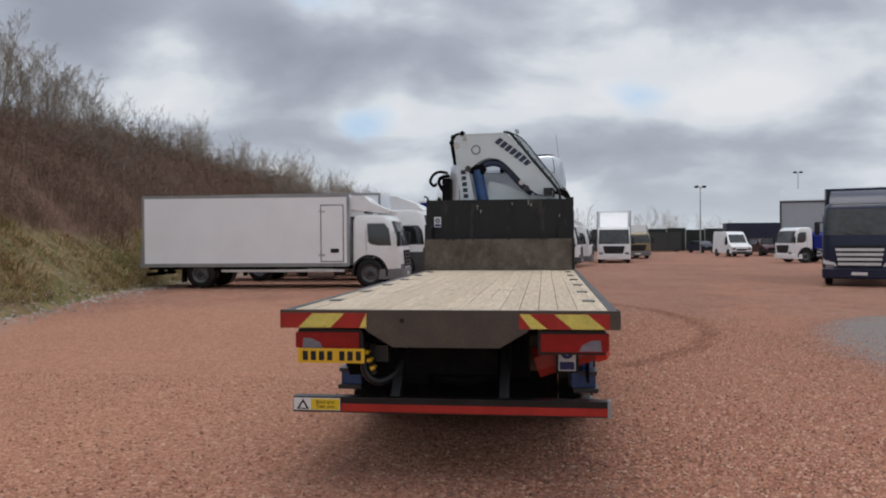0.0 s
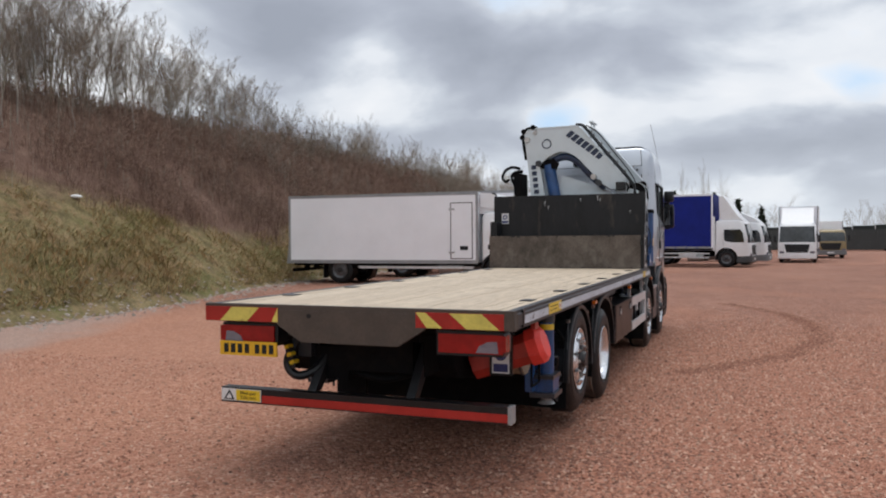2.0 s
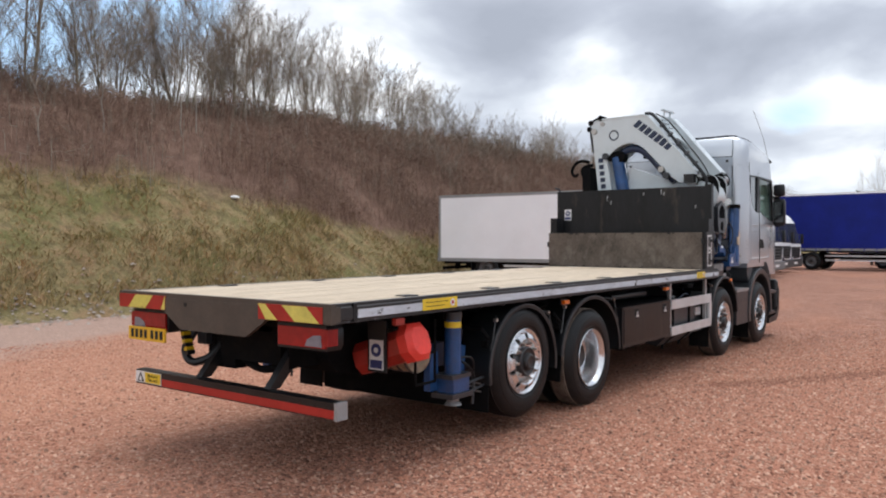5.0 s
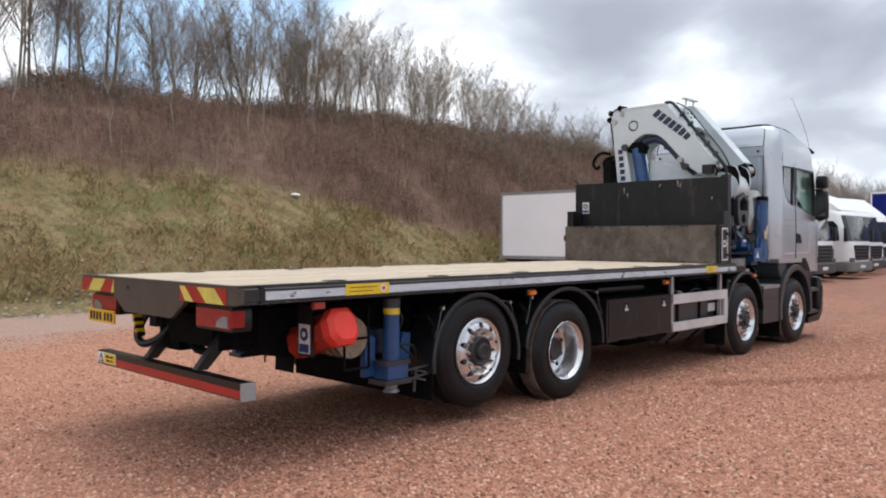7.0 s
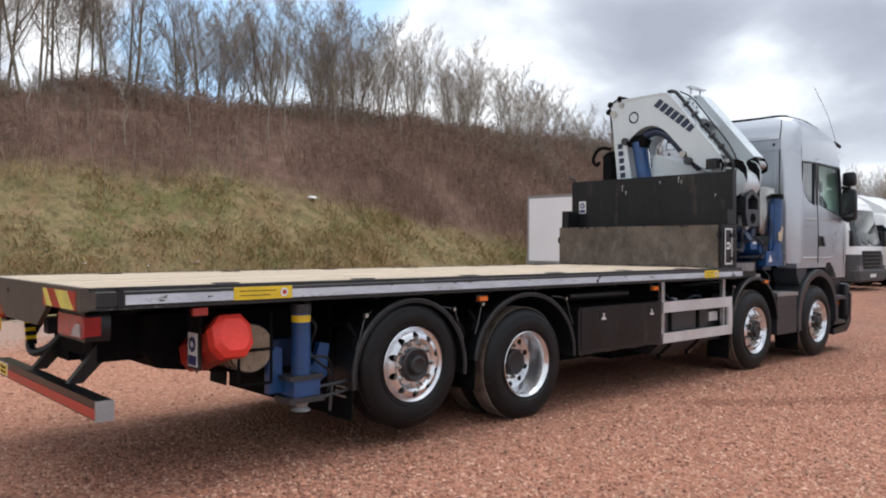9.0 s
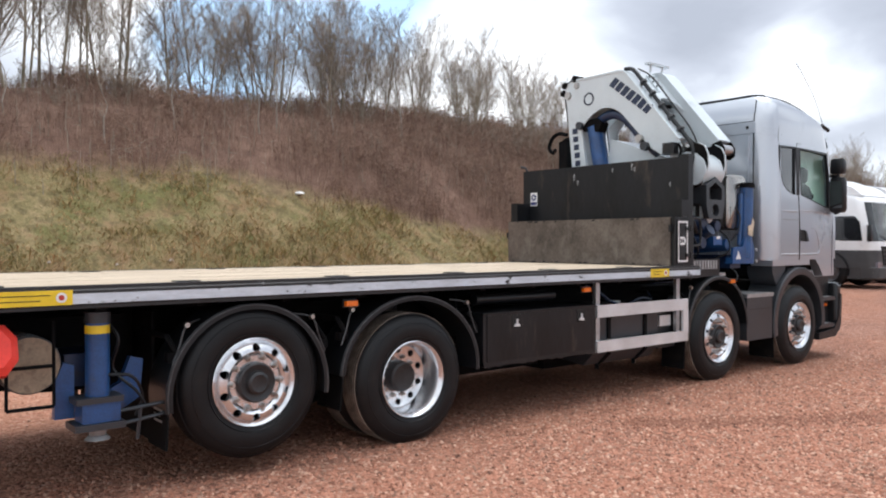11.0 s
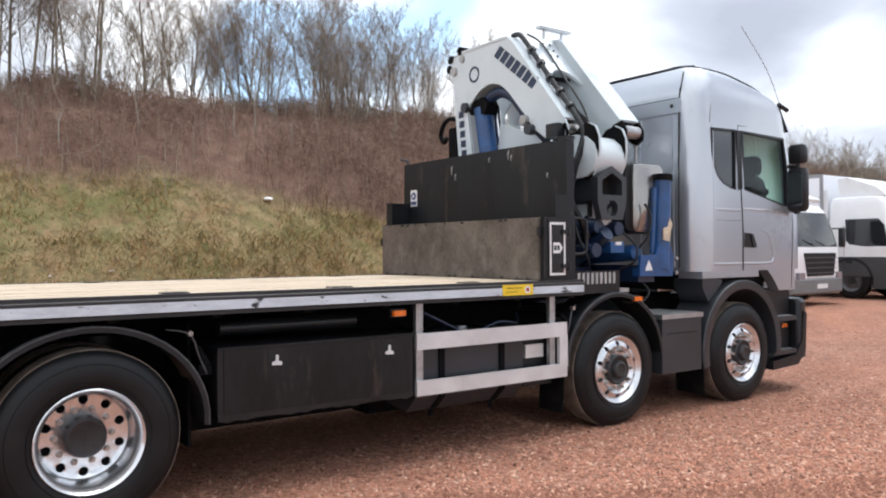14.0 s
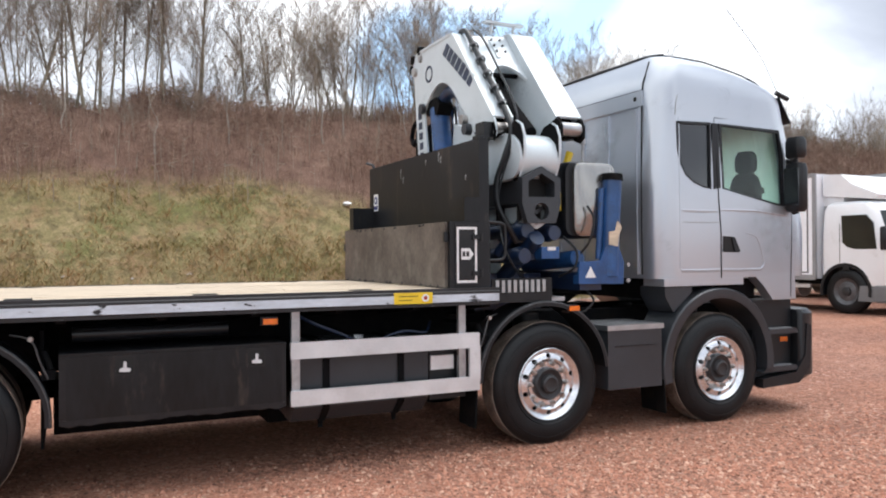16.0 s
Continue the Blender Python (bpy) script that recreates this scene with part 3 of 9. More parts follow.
# deck planks, butted end to end along the bed
rng = random.Random(5)
x = -1.20
widths = []
while x < 1.195:
    w = min(0.145, 1.20 - x)
    widths.append((x, x + w))
    x += w
for k, (a, b) in enumerate(widths):
    y0 = 0.035
    while y0 < BED_L:
        y1 = y0 + rng.uniform(1.5, 3.3)
        if BED_L - y1 < 0.8:
            y1 = BED_L + 0.02
        bm = nb()
        dz = rng.uniform(-0.002, 0.0015)
        e = rng.uniform(0.0012, 0.003)
        box(bm, a + e, b - e, y0 + 0.003, y1 - 0.003, BED_Z - 0.045, BED_Z - 0.003 + dz)
        part("plank", bm, M_WOODS[rng.randrange(5)], truck, bevel=0.005, segs=1)
        y0 = y1
bm = nb()
box(bm, -1.19, 1.19, 0.05, 7.8, BED_Z - 0.10, BED_Z - 0.047)
part("underdeck", bm, M_CHASSIS, truck)

# edge rails, rear beam
for sx in (1, -1):
    bm = nb()
    prism(bm, [(sx * 1.20, BED_Z - 0.135), (sx * 1.262, BED_Z - 0.135), (sx * 1.262, BED_Z - 0.115), (sx * 1.275, BED_Z - 0.11), (sx * 1.275, BED_Z - 0.028), (sx * 1.262, BED_Z - 0.02), (sx * 1.262, BED_Z), (sx * 1.20, BED_Z)], "y", 0.045, 7.85)
    rail = part("side_rail", bm, M_RAILBLK, truck, "black edge rail with worn paint", bevel=0.003, segs=1)
    bm = nb()
    box(bm, sx * 1.275 - 0.002, sx * 1.275 + 0.003, 0.245, 7.84, BED_Z - 0.105, BED_Z - 0.046)
    part("rub_strip", bm, M_RAIL, rail, "scuffed pale grey strip", bevel=0.002, segs=1)
    for yy in (0.9, 2.05, 3.2, 4.35, 5.5, 6.65):
        bm = nb()
        box(bm, sx * 1.10 - 0.05, sx * 1.10 + 0.05, yy, yy + 0.16, BED_Z - 0.004, BED_Z + 0.004)
        part("stake_pocket", bm, M_BLACK, truck, bevel=0.003, segs=1)
bm = nb()
box(bm, -1.275, 1.275, -0.01, 0.035, BED_Z - 0.135, BED_Z + 0.003)
rear = part("rear_beam", bm, M_BEAM, truck, "mud-brown steel rear beam", bevel=0.004)
bm = nb()
prism(bm, [(-0.62, BED_Z - 0.13), (-0.60, BED_Z - 0.155), (-0.40, BED_Z - 0.275), (0.40, BED_Z - 0.275), (0.60, BED_Z - 0.155), (0.62, BED_Z - 0.13), (0.62, BED_Z - 0.035), (-0.62, BED_Z - 0.035)], "y", -0.016, 0.02)
part("rear_plate", bm, M_BEAM, truck, "tapered brown steel plate", bevel=0.004)
for hx in (-0.33,):
    bm = nb()
    cyl(bm, (hx, -0.02, BED_Z - 0.075), (hx, -0.012, BED_Z - 0.075), 0.018, seg=12)
    part("drain_hole", bm, M_SEAM, truck)
bm = nb()
box(bm, 1.20, 1.277, -0.014, 0.075, BED_Z - 0.125, BED_Z - 0.02)
part("corner_cap", bm, M_BEAM, truck, "scuffed brown corner casting", bevel=0.006)
bm = nb()
box(bm, 1.255, 1.2785, 0.20, 0.235, BED_Z - 0.13, BED_Z - 0.002)
part("rail_joint", bm, M_BLACK, truck, bevel=0.003)

# chevron boards: red boards with yellow slanting fields
def clip_x(quad, x0, x1):
    pts = []
    for q in [(min(max(px, x0), x1), pz) for px, pz in quad]:
        if not pts or (Vector(q) - Vector(pts[-1])).length > 1e-4:
            pts.append(q)
    if (Vector(pts[0]) - Vector(pts[-1])).length < 1e-4:
        pts.pop()
    return pts


for sx in (1, -1):
    x0, x1 = (-1.27, -0.60) if sx < 0 else (0.545, 1.20)
    z0, z1 = BED_Z - 0.132, BED_Z - 0.020
    bm = nb()
    box(bm, x0, x1, -0.0175, -0.0105, z0, z1)
    chev = part("chevron_board", bm, M_BARRED, truck, "red board with yellow slanting fields", smooth=False)
    for a, w in (((-1.13, 0.25), (-0.655, 0.12)) if sx < 0 else ((0.50, 0.12), (0.80, 0.24))):
        lean = 0.11 if sx < 0 else -0.13
        a0 = a if sx < 0 else a + 0.13
        pts = clip_x([(a0, z0 + 0.002), (a0 + w, z0 + 0.002), (a0 + w + lean, z1 - 0.002), (a0 + lean, z1 - 0.002)], x0 + 0.002, x1 - 0.002)
        if len(pts) > 2:
            bm = nb()
            prism(bm, pts, "y", -0.0205, -0.0165)
            part("yellow_field", bm, M_YELLOW, chev, smooth=False)

# rear lamp clusters, number board, under-run bar
for sx in (1, -1):
    cx = 0.93 if sx > 0 else -0.90
    bm = nb()
    prism(bm, [(cx - 0.25, 1.01), (cx + 0.24, 1.01), (cx + 0.26, 1.05), (cx + 0.26, 1.15), (cx + 0.24, 1.185), (cx - 0.25, 1.185)], "y", 0.045, 0.19)
    lamp = part("rear_lamp", bm, M_PLASTIC, truck, "black rear lamp housing", bevel=0.012)
    for a, b, mt, nm in ((-0.23, 0.245, M_LENS, "red_lens"), (0.05, 0.215, M_CLEAR, "clear_lens")):
        u, v = (a, b) if sx > 0 else (-b, -a)
        bm = nb()
        s = 1 if sx > 0 else -1
        if mt is M_CLEAR:
            prism(bm, [(cx + s * 0.215, 1.038), (cx + s * 0.05, 1.038), (cx + s * 0.075, 1.085), (cx + s * 0.135, 1.115), (cx + s * 0.205, 1.12)], "y", 0.026, 0.05)
        else:
            box(bm, cx + u, cx + v, 0.030, 0.06, 1.03, 1.165)
            box(bm, cx + s * 0.235, cx + s * 0.268, 0.032, 0.13, 1.045, 1.16) if sx > 0 else box(bm, cx - 0.268, cx - 0.235, 0.032, 0.13, 1.045, 1.16)
        part(nm, bm, mt, lamp, bevel=0.008)
bm = nb()
box(bm, -1.14, -0.62, -0.012, 0.004, 0.935, 1.045)
board = part("yellow_board", bm, M_PLATE, truck, "yellow rear board with dark bars", bevel=0.003, segs=1)
for k in range(7):
    a = -1.10 + k * 0.064 + (0.03 if k > 3 else 0)
    bm = nb()
    box(bm, a, a + 0.04, -0.0145, -0.0115, 0.955, 1.025)
    part("bar", bm, M_SEAM, board, smooth=False)
bm = nb()
box(bm, -1.215, 1.215, 0.10, 0.20, 0.535, 0.655)
bar = part("underrun_bar", bm, M_BLACK, truck, "black under-run bar with red tape", bevel=0.006)
bm = nb()
box(bm, -0.83, 1.19, 0.0965, 0.101, 0.545, 0.605)
part("red_tape", bm, M_BARRED, bar, smooth=False)
bm = nb()
box(bm, 1.19, 1.2165, 0.096, 0.202, 0.533, 0.657)
part("end_cap", bm, M_GREYLINE, bar, "grey steel end", bevel=0.004)
bm = nb()
box(bm, -1.21, -0.84, 0.095, 0.1005, 0.55, 0.645)
st = part("warning_sticker", bm, M_LABEL, bar, "white and yellow warning sticker", smooth=False)
bm = nb()
box(bm, -1.07, -0.845, 0.0925, 0.0965, 0.555, 0.64)
part("yellow_field", bm, M_STICK, st, smooth=False)
bm = nb()
prism(bm, [(-1.185, 0.558), (-1.085, 0.558), (-1.135, 0.638)], "y", 0.0925, 0.0965)
tri = part("triangle", bm, M_SEAM, st, smooth=False)
bm = nb()
prism(bm, [(-1.162, 0.567), (-1.108, 0.567), (-1.135, 0.613)], "y", 0.0915, 0.0935)
part("triangle_field", bm, M_LABEL, st, smooth=False)


def text_mesh(body, size, material, parent, m, name="lettering", extrude=0.001):
    cu = bpy.data.curves.new("txt", "FONT")
    cu.body, cu.size, cu.extrude, cu.align_x, cu.align_y = body, size, extrude, "CENTER", "CENTER"
    tmp = new("txt", cu)
    dg = bpy.context.evaluated_depsgraph_get()
    me = bpy.data.meshes.new_from_object(tmp.evaluated_get(dg), depsgraph=dg)
    bpy.data.objects.remove(tmp)
    bpy.data.curves.remove(cu)
    me.name = name
    me.materials.clear()
    me.materials.append(material)
    ob = new(name, me)
    ob.matrix_basis = m
    ob.parent = parent
    return ob


text_mesh("Blind spot", 0.036, M_SEAM, st, pose(-0.957, 0.0915, 0.615, 90, 0, 0))
text_mesh("Take care", 0.036, M_SEAM, st, pose(-0.957, 0.0915, 0.580, 90, 0, 0))
for sx in (-0.42, 0.42):
    bm = nb()
    prism(bm, [(0.16, 0.65), (0.26, 0.65), (0.62, 1.02), (0.62, 1.16), (0.50, 1.16), (0.48, 1.03)], "x", sx - 0.035, sx + 0.035)
    part("underrun_bracket", bm, M_BLACK, truck, bevel=0.006)

# chassis rails, cross members, axles, tanks
for sx in (1, -1):
    bm = nb()
    prism(bm, [(sx * 0.46, 0.78), (sx * 0.39, 0.78), (sx * 0.39, 0.80), (sx * 0.445, 0.80), (sx * 0.445, 1.04), (sx * 0.39, 1.04), (sx * 0.39, 1.06), (sx * 0.46, 1.06)], "y", 0.35, 11.2)
    part("chassis_rail", bm, M_CHASSIS, truck)
    bm = nb()
    box(bm, sx * 0.42 - 0.04, sx * 0.42 + 0.04, 0.25, 7.8, 1.06, 1.235)
    part("subframe_rail", bm, M_CHASSIS, truck)
for yy in np.arange(0.3, 7.8, 0.62):
    bm = nb()
    prism(bm, [(-1.20, 1.235), (-1.20, 1.175), (-0.46, 1.10), (0.46, 1.10), (1.20, 1.175), (1.20, 1.235)], "y", yy, yy + 0.06)
    part("cross_member", bm, M_CHASSIS, truck)
AXLES = ((2.57, 0.635, "lift"), (3.93, 0.505, "drive"), (8.37, 0.505, "steer"), (10.29, 0.505, "steer"))
for yy, zz, kind in AXLES:
    bm = nb()
    cyl(bm, (-0.85, yy, zz), (0.85, yy, zz), 0.075, seg=16)
    if kind == "drive":
        lathe(bm, [(-0.22, 0.02), (-0.20, 0.16), (-0.05, 0.23), (0.1, 0.22), (0.2, 0.12), (0.22, 0.02)], (0, yy, zz), 20)
    part("axle", bm, M_CHASSIS, truck)
    for sx in (1, -1):
        bm = nb()
        cyl(bm, (sx * 0.52, yy + 0.18, zz + 0.1), (sx * 0.52, yy + 0.18, 1.05), 0.13, 0.12, seg=18)
        part("air_spring", bm, M_PLASTIC, truck)
        bm = nb()
        box(bm, sx * 0.52 - 0.04, sx * 0.52 + 0.04, yy - 0.55, yy + 0.35, zz + 0.03, zz + 0.1)
        part("suspension_arm", bm, M_CHASSIS, truck, bevel=0.01)
# drive shaft and low air tanks: underbody bulk added to block light
bm = nb()
cyl(bm, (0.0, 4.10, 0.56), (0.0, 8.9, 0.80), 0.07, seg=14)
part("propshaft", bm, M_CHASSIS, truck, "dirty black drive shaft")
bm = nb()
box(bm, -0.30, 0.30, 8.7, 10.6, 0.42, 1.02)
part("gearbox", bm, M_CHASSIS, truck, "dirty black gearbox and sump", bevel=0.06)
for yy in (4.85, 5.75):
    bm = nb()
    cyl(bm, (-0.55, yy, 0.56), (0.55, yy, 0.56), 0.15, seg=18)
    part("air_tank", bm, M_CHASSIS, truck, bevel=0.03)
bm = nb()
box(bm, -0.36, 0.36, 0.35, 0.43, 0.80, 1.05)
part("rear_cross_member", bm, M_CHASSIS, truck, bevel=0.01)
for cx, cy in ((-0.15, 1.2), (0.16, 1.2)):
    bm = nb()
    cyl(bm, (cx, cy - 0.5, 0.86), (cx, cy + 0.45, 0.86), 0.12, seg=20)
    part("air_tank", bm, M_CHASSIS, truck, bevel=0.02)
bm = nb()
box(bm, -0.55, -0.2, 0.36, 0.6, 0.72, 0.98)
part("valve_block", bm, M_CHASSIS, truck, bevel=0.02)
bm = nb()
box(bm, -0.62, -0.50, 0.30, 0.42, 0.90, 1.03)
part("socket", bm, M_GREYPL, truck, "grey trailer socket", bevel=0.01)
bm = nb()
tube(bm, smooth_path([(-0.63, 0.30, 1.04), (-0.67, 0.22, 0.86), (-0.58, 0.22, 0.76), (-0.46, 0.30, 0.80), (-0.40, 0.40, 0.92)], 6), 0.035, 10)
part("suzi_hose", bm, M_PLASTIC, truck, "black coiled rear hose")
for k in range(7):
    bm = nb()
    cyl(bm, (-0.66 + 0.012 * k, 0.17, 1.02 - 0.03 * k), (-0.66 + 0.012 * k, 0.24, 1.02 - 0.03 * k), 0.022, seg=8)
    part("coil", bm, M_STICK if k % 2 else M_PLASTIC, truck)

# the rest of the gear: spare side items behind the rear wheels
for sx in (1,):
    # fire extinguisher box, laid across, with a six-cornered lid
    g = grp("extinguisher_box", truck, "bright red plastic extinguisher box")
    def hexa(cx, cz, a, b):
        return [(cx - a * 0.55, cz - b), (cx + a * 0.55, cz - b), (cx + a, cz - b * 0.45), (cx + a, cz + b * 0.45), (cx + a * 0.55, cz + b), (cx - a * 0.55, cz + b), (cx - a, cz + b * 0.45), (cx - a, cz - b * 0.45)]
    bm = nb()
    prism(bm, hexa(0.98, 0.985, 0.125, 0.125), "x", 0.62, 1.13)
    part("body", bm, M_RED, g, bevel=0.01)
    bm = nb()
    loft(bm, [(0, [(p[0], p[1]) for p in hexa(0.98, 0.985, 0.14, 0.145)]), (0.09, hexa(0.98, 0.985, 0.14, 0.145)), (0.125, hexa(0.98, 0.985, 0.10, 0.105))])
    for v in bm.verts:
        v.co = Vector((1.115 + v.co.z, v.co.x, v.co.y))
    part("lid", bm, M_FIRE, g, "bright red lid", bevel=0.006)
    g.matrix_basis = Matrix.Translation((1.2, 0, 1.0)) @ Matrix.Rotation(radians(-18), 4, "Y") @ Matrix.Translation((-1.2, 0, -1.0))
    bm = nb()
    box(bm, 0.82, 1.01, 0.835, 0.852, 0.74, 1.14)
    part("bracket_plate", bm, M_BLACK, truck, bevel=0.004)
    bm = nb()
    box(bm, 0.843, 0.985, 0.829, 0.834, 0.76, 0.99)
    b2 = part("round_badge_label", bm, M_LABEL, truck, "white and navy round-badge label", smooth=False)
    bm = nb()
    box(bm, 0.853, 0.975, 0.8265, 0.830, 0.77, 0.835)
    part("navy_band", bm, M_NAVYLBL, b2, smooth=False)
    bm = nb()
    cyl(bm, (0.914, 0.826, 0.912), (0.914, 0.830, 0.912), 0.052, seg=20)
    part("navy_disc", bm, M_NAVYLBL, b2, smooth=False)
    bm = nb()
    cyl(bm, (0.914, 0.824, 0.912), (0.914, 0.827, 0.912), 0.022, seg=14)
    part("disc_centre", bm, M_LABEL, b2, smooth=False)
    bm = nb()
    box(bm, 1.20, 1.235, 0.69, 0.79, 1.135, 1.185)
    part("side_reflector", bm, M_RED, truck, "small red side reflector", bevel=0.005)

# rear stabiliser legs, blue
for sx in (1, -1):
    g = grp("stabiliser_leg", truck, "blue hydraulic stabiliser leg")
    bm = nb()
    cyl(bm, (sx * 1.10, 1.575, 0.50), (sx * 1.10, 1.575, 1.14), 0.070, seg=24)
    part("cylinder", bm, M_BLUE, g, bevel=0.006)
    bm = nb()
    cyl(bm, (sx * 1.10, 1.575, 1.035), (sx * 1.10, 1.575, 1.085), 0.0715, seg=24)
    part("band", bm, M_STICK, g, "yellow band")
    bm = nb()
    cyl(bm, (sx * 1.10, 1.575, 1.10), (sx * 1.10, 1.575, 1.165), 0.076, seg=24)
    part("cap", bm, M_GREYPL, g)
    bm = nb()
    box(bm, sx * 1.10 - 0.10, sx * 1.10 + 0.10, 1.43, 1.70, 0.62, 0.655)
    box(bm, sx * 1.10 - 0.11, sx * 1.10 + 0.11, 1.42, 1.71, 0.46, 0.50)
    part("collar", bm, M_GREYPL, g, "dirty grey collar plates", bevel=0.005)
    bm = nb()
    box(bm, sx * 1.10 - 0.088, sx * 1.10 + 0.088, 1.465, 1.685, 0.502, 0.618)
    part("foot_sleeve", bm, M_BLUE, g, "square blue sleeve", bevel=0.012)
    bm = nb()
    box(bm, sx * 0.55 - 0.5, sx * 0.55 + 0.42, 1.42, 1.62, 0.70, 0.90)
    part("beam", bm, M_DKBLUE, g, bevel=0.01)
    bm = nb()
    prism(bm, [(1.66, 0.48), (1.86, 0.60), (1.88, 0.84), (1.80, 0.86), (1.74, 0.70), (1.66, 0.66)], "x", sx * 0.98 - 0.03, sx * 0.98 + 0.03)
    part("bracket", bm, M_BLUE, g, bevel=0.008)
    bm = nb()
    prism(bm, [(1.35, 0.52), (1.46, 0.52), (1.46, 0.84), (1.40, 0.86), (1.35, 0.74)], "x", sx * 1.0 - 0.03, sx * 1.0 + 0.03)
    part("bracket", bm, M_BLUE, g, bevel=0.008)
    if sx > 0:
        bm = nb()
        cyl(bm, (sx * 1.10, 1.575, 0.41), (sx * 1.10, 1.575, 0.47), 0.045, 0.065, seg=20)
        cyl(bm, (sx * 1.10, 1.575, 0.388), (sx * 1.10, 1.575, 0.412), 0.075, 0.055, seg=20)
        part("foot", bm, M_GREYLINE, g, "dusty steel foot", bevel=0.004)
    bm = nb()
    tube(bm, smooth_path([(sx * 1.06, 1.66, 1.08), (sx * 1.10, 1.70, 0.98), (sx * 1.05, 1.68, 0.80), (sx * 1.12, 1.80, 0.66), (sx * 1.12, 1.86, 0.56)], 5), 0.011, 6)
    tube(bm, smooth_path([(sx * 1.14, 1.62, 0.78), (sx * 1.16, 1.76, 0.76), (sx * 1.12, 1.84, 0.62), (sx * 1.10, 1.80, 0.50)], 5), 0.010, 6)
    part("hose", bm, M_PLASTIC, g)
    bm = nb()
    for a, b in (((1.14, 1.70, 0.55), (1.14, 1.98, 0.57)), ((1.14, 1.98, 0.57), (1.14, 1.98, 0.50)), ((1.14, 1.98, 0.50), (1.14, 1.72, 0.47)), ((1.14, 1.80, 0.36), (1.14, 1.82, 0.55))):
        cyl(bm, (sx * a[0], a[1], a[2]), (sx * b[0], b[1], b[2]), 0.012, seg=6)
    part("valve_bracket", bm, M_GREYPL, g)
# near-black block added to fill the space behind the rear axle, and cross tube
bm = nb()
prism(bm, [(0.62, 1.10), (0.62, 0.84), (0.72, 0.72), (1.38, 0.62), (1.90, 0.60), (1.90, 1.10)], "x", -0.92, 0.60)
part("rear_locker", bm, M_CHASSIS, truck, "added near-black block filling the rear gap", bevel=0.02)
bm = nb()
tube(bm, smooth_path([(0.35, 0.45, 0.80), (0.1, 0.40, 0.74), (-0.2, 0.46, 0.78), (-0.35, 0.42, 0.86)], 5), 0.03, 8)
part("brake_hose", bm, M_CHASSIS, truck)
# spare drum and frame seen behind the lid
bm = nb()
cyl(bm, (0.55, 1.22, 0.86), (1.02, 1.22, 0.86), 0.165, seg=28)
reel = part("drum", bm, M_DRUM, truck, "dusty cream drum", bevel=0.02)
for xx in (0.80, 0.90, 1.0):
    bm = nb()
    lathe(bm, [(-0.012, 0.160), (-0.006, 0.174), (0.006, 0.174), (0.012, 0.160)], (xx, 1.22, 0.86), 28)
    part("hoop", bm, M_WORN, reel)
bm = nb()
for a, b in (((1.10, 1.08, 1.12), (1.10, 1.08, 0.62)), ((1.10, 1.33, 1.12), (1.10, 1.33, 0.62)), ((1.10, 1.08, 0.62), (1.10, 1.33, 0.62)), ((1.10, 1.08, 0.86), (1.10, 1.33, 0.86))):
    cyl(bm, a, b, 0.011, seg=6)
part("drum_frame", bm, M_CHASSIS, truck)


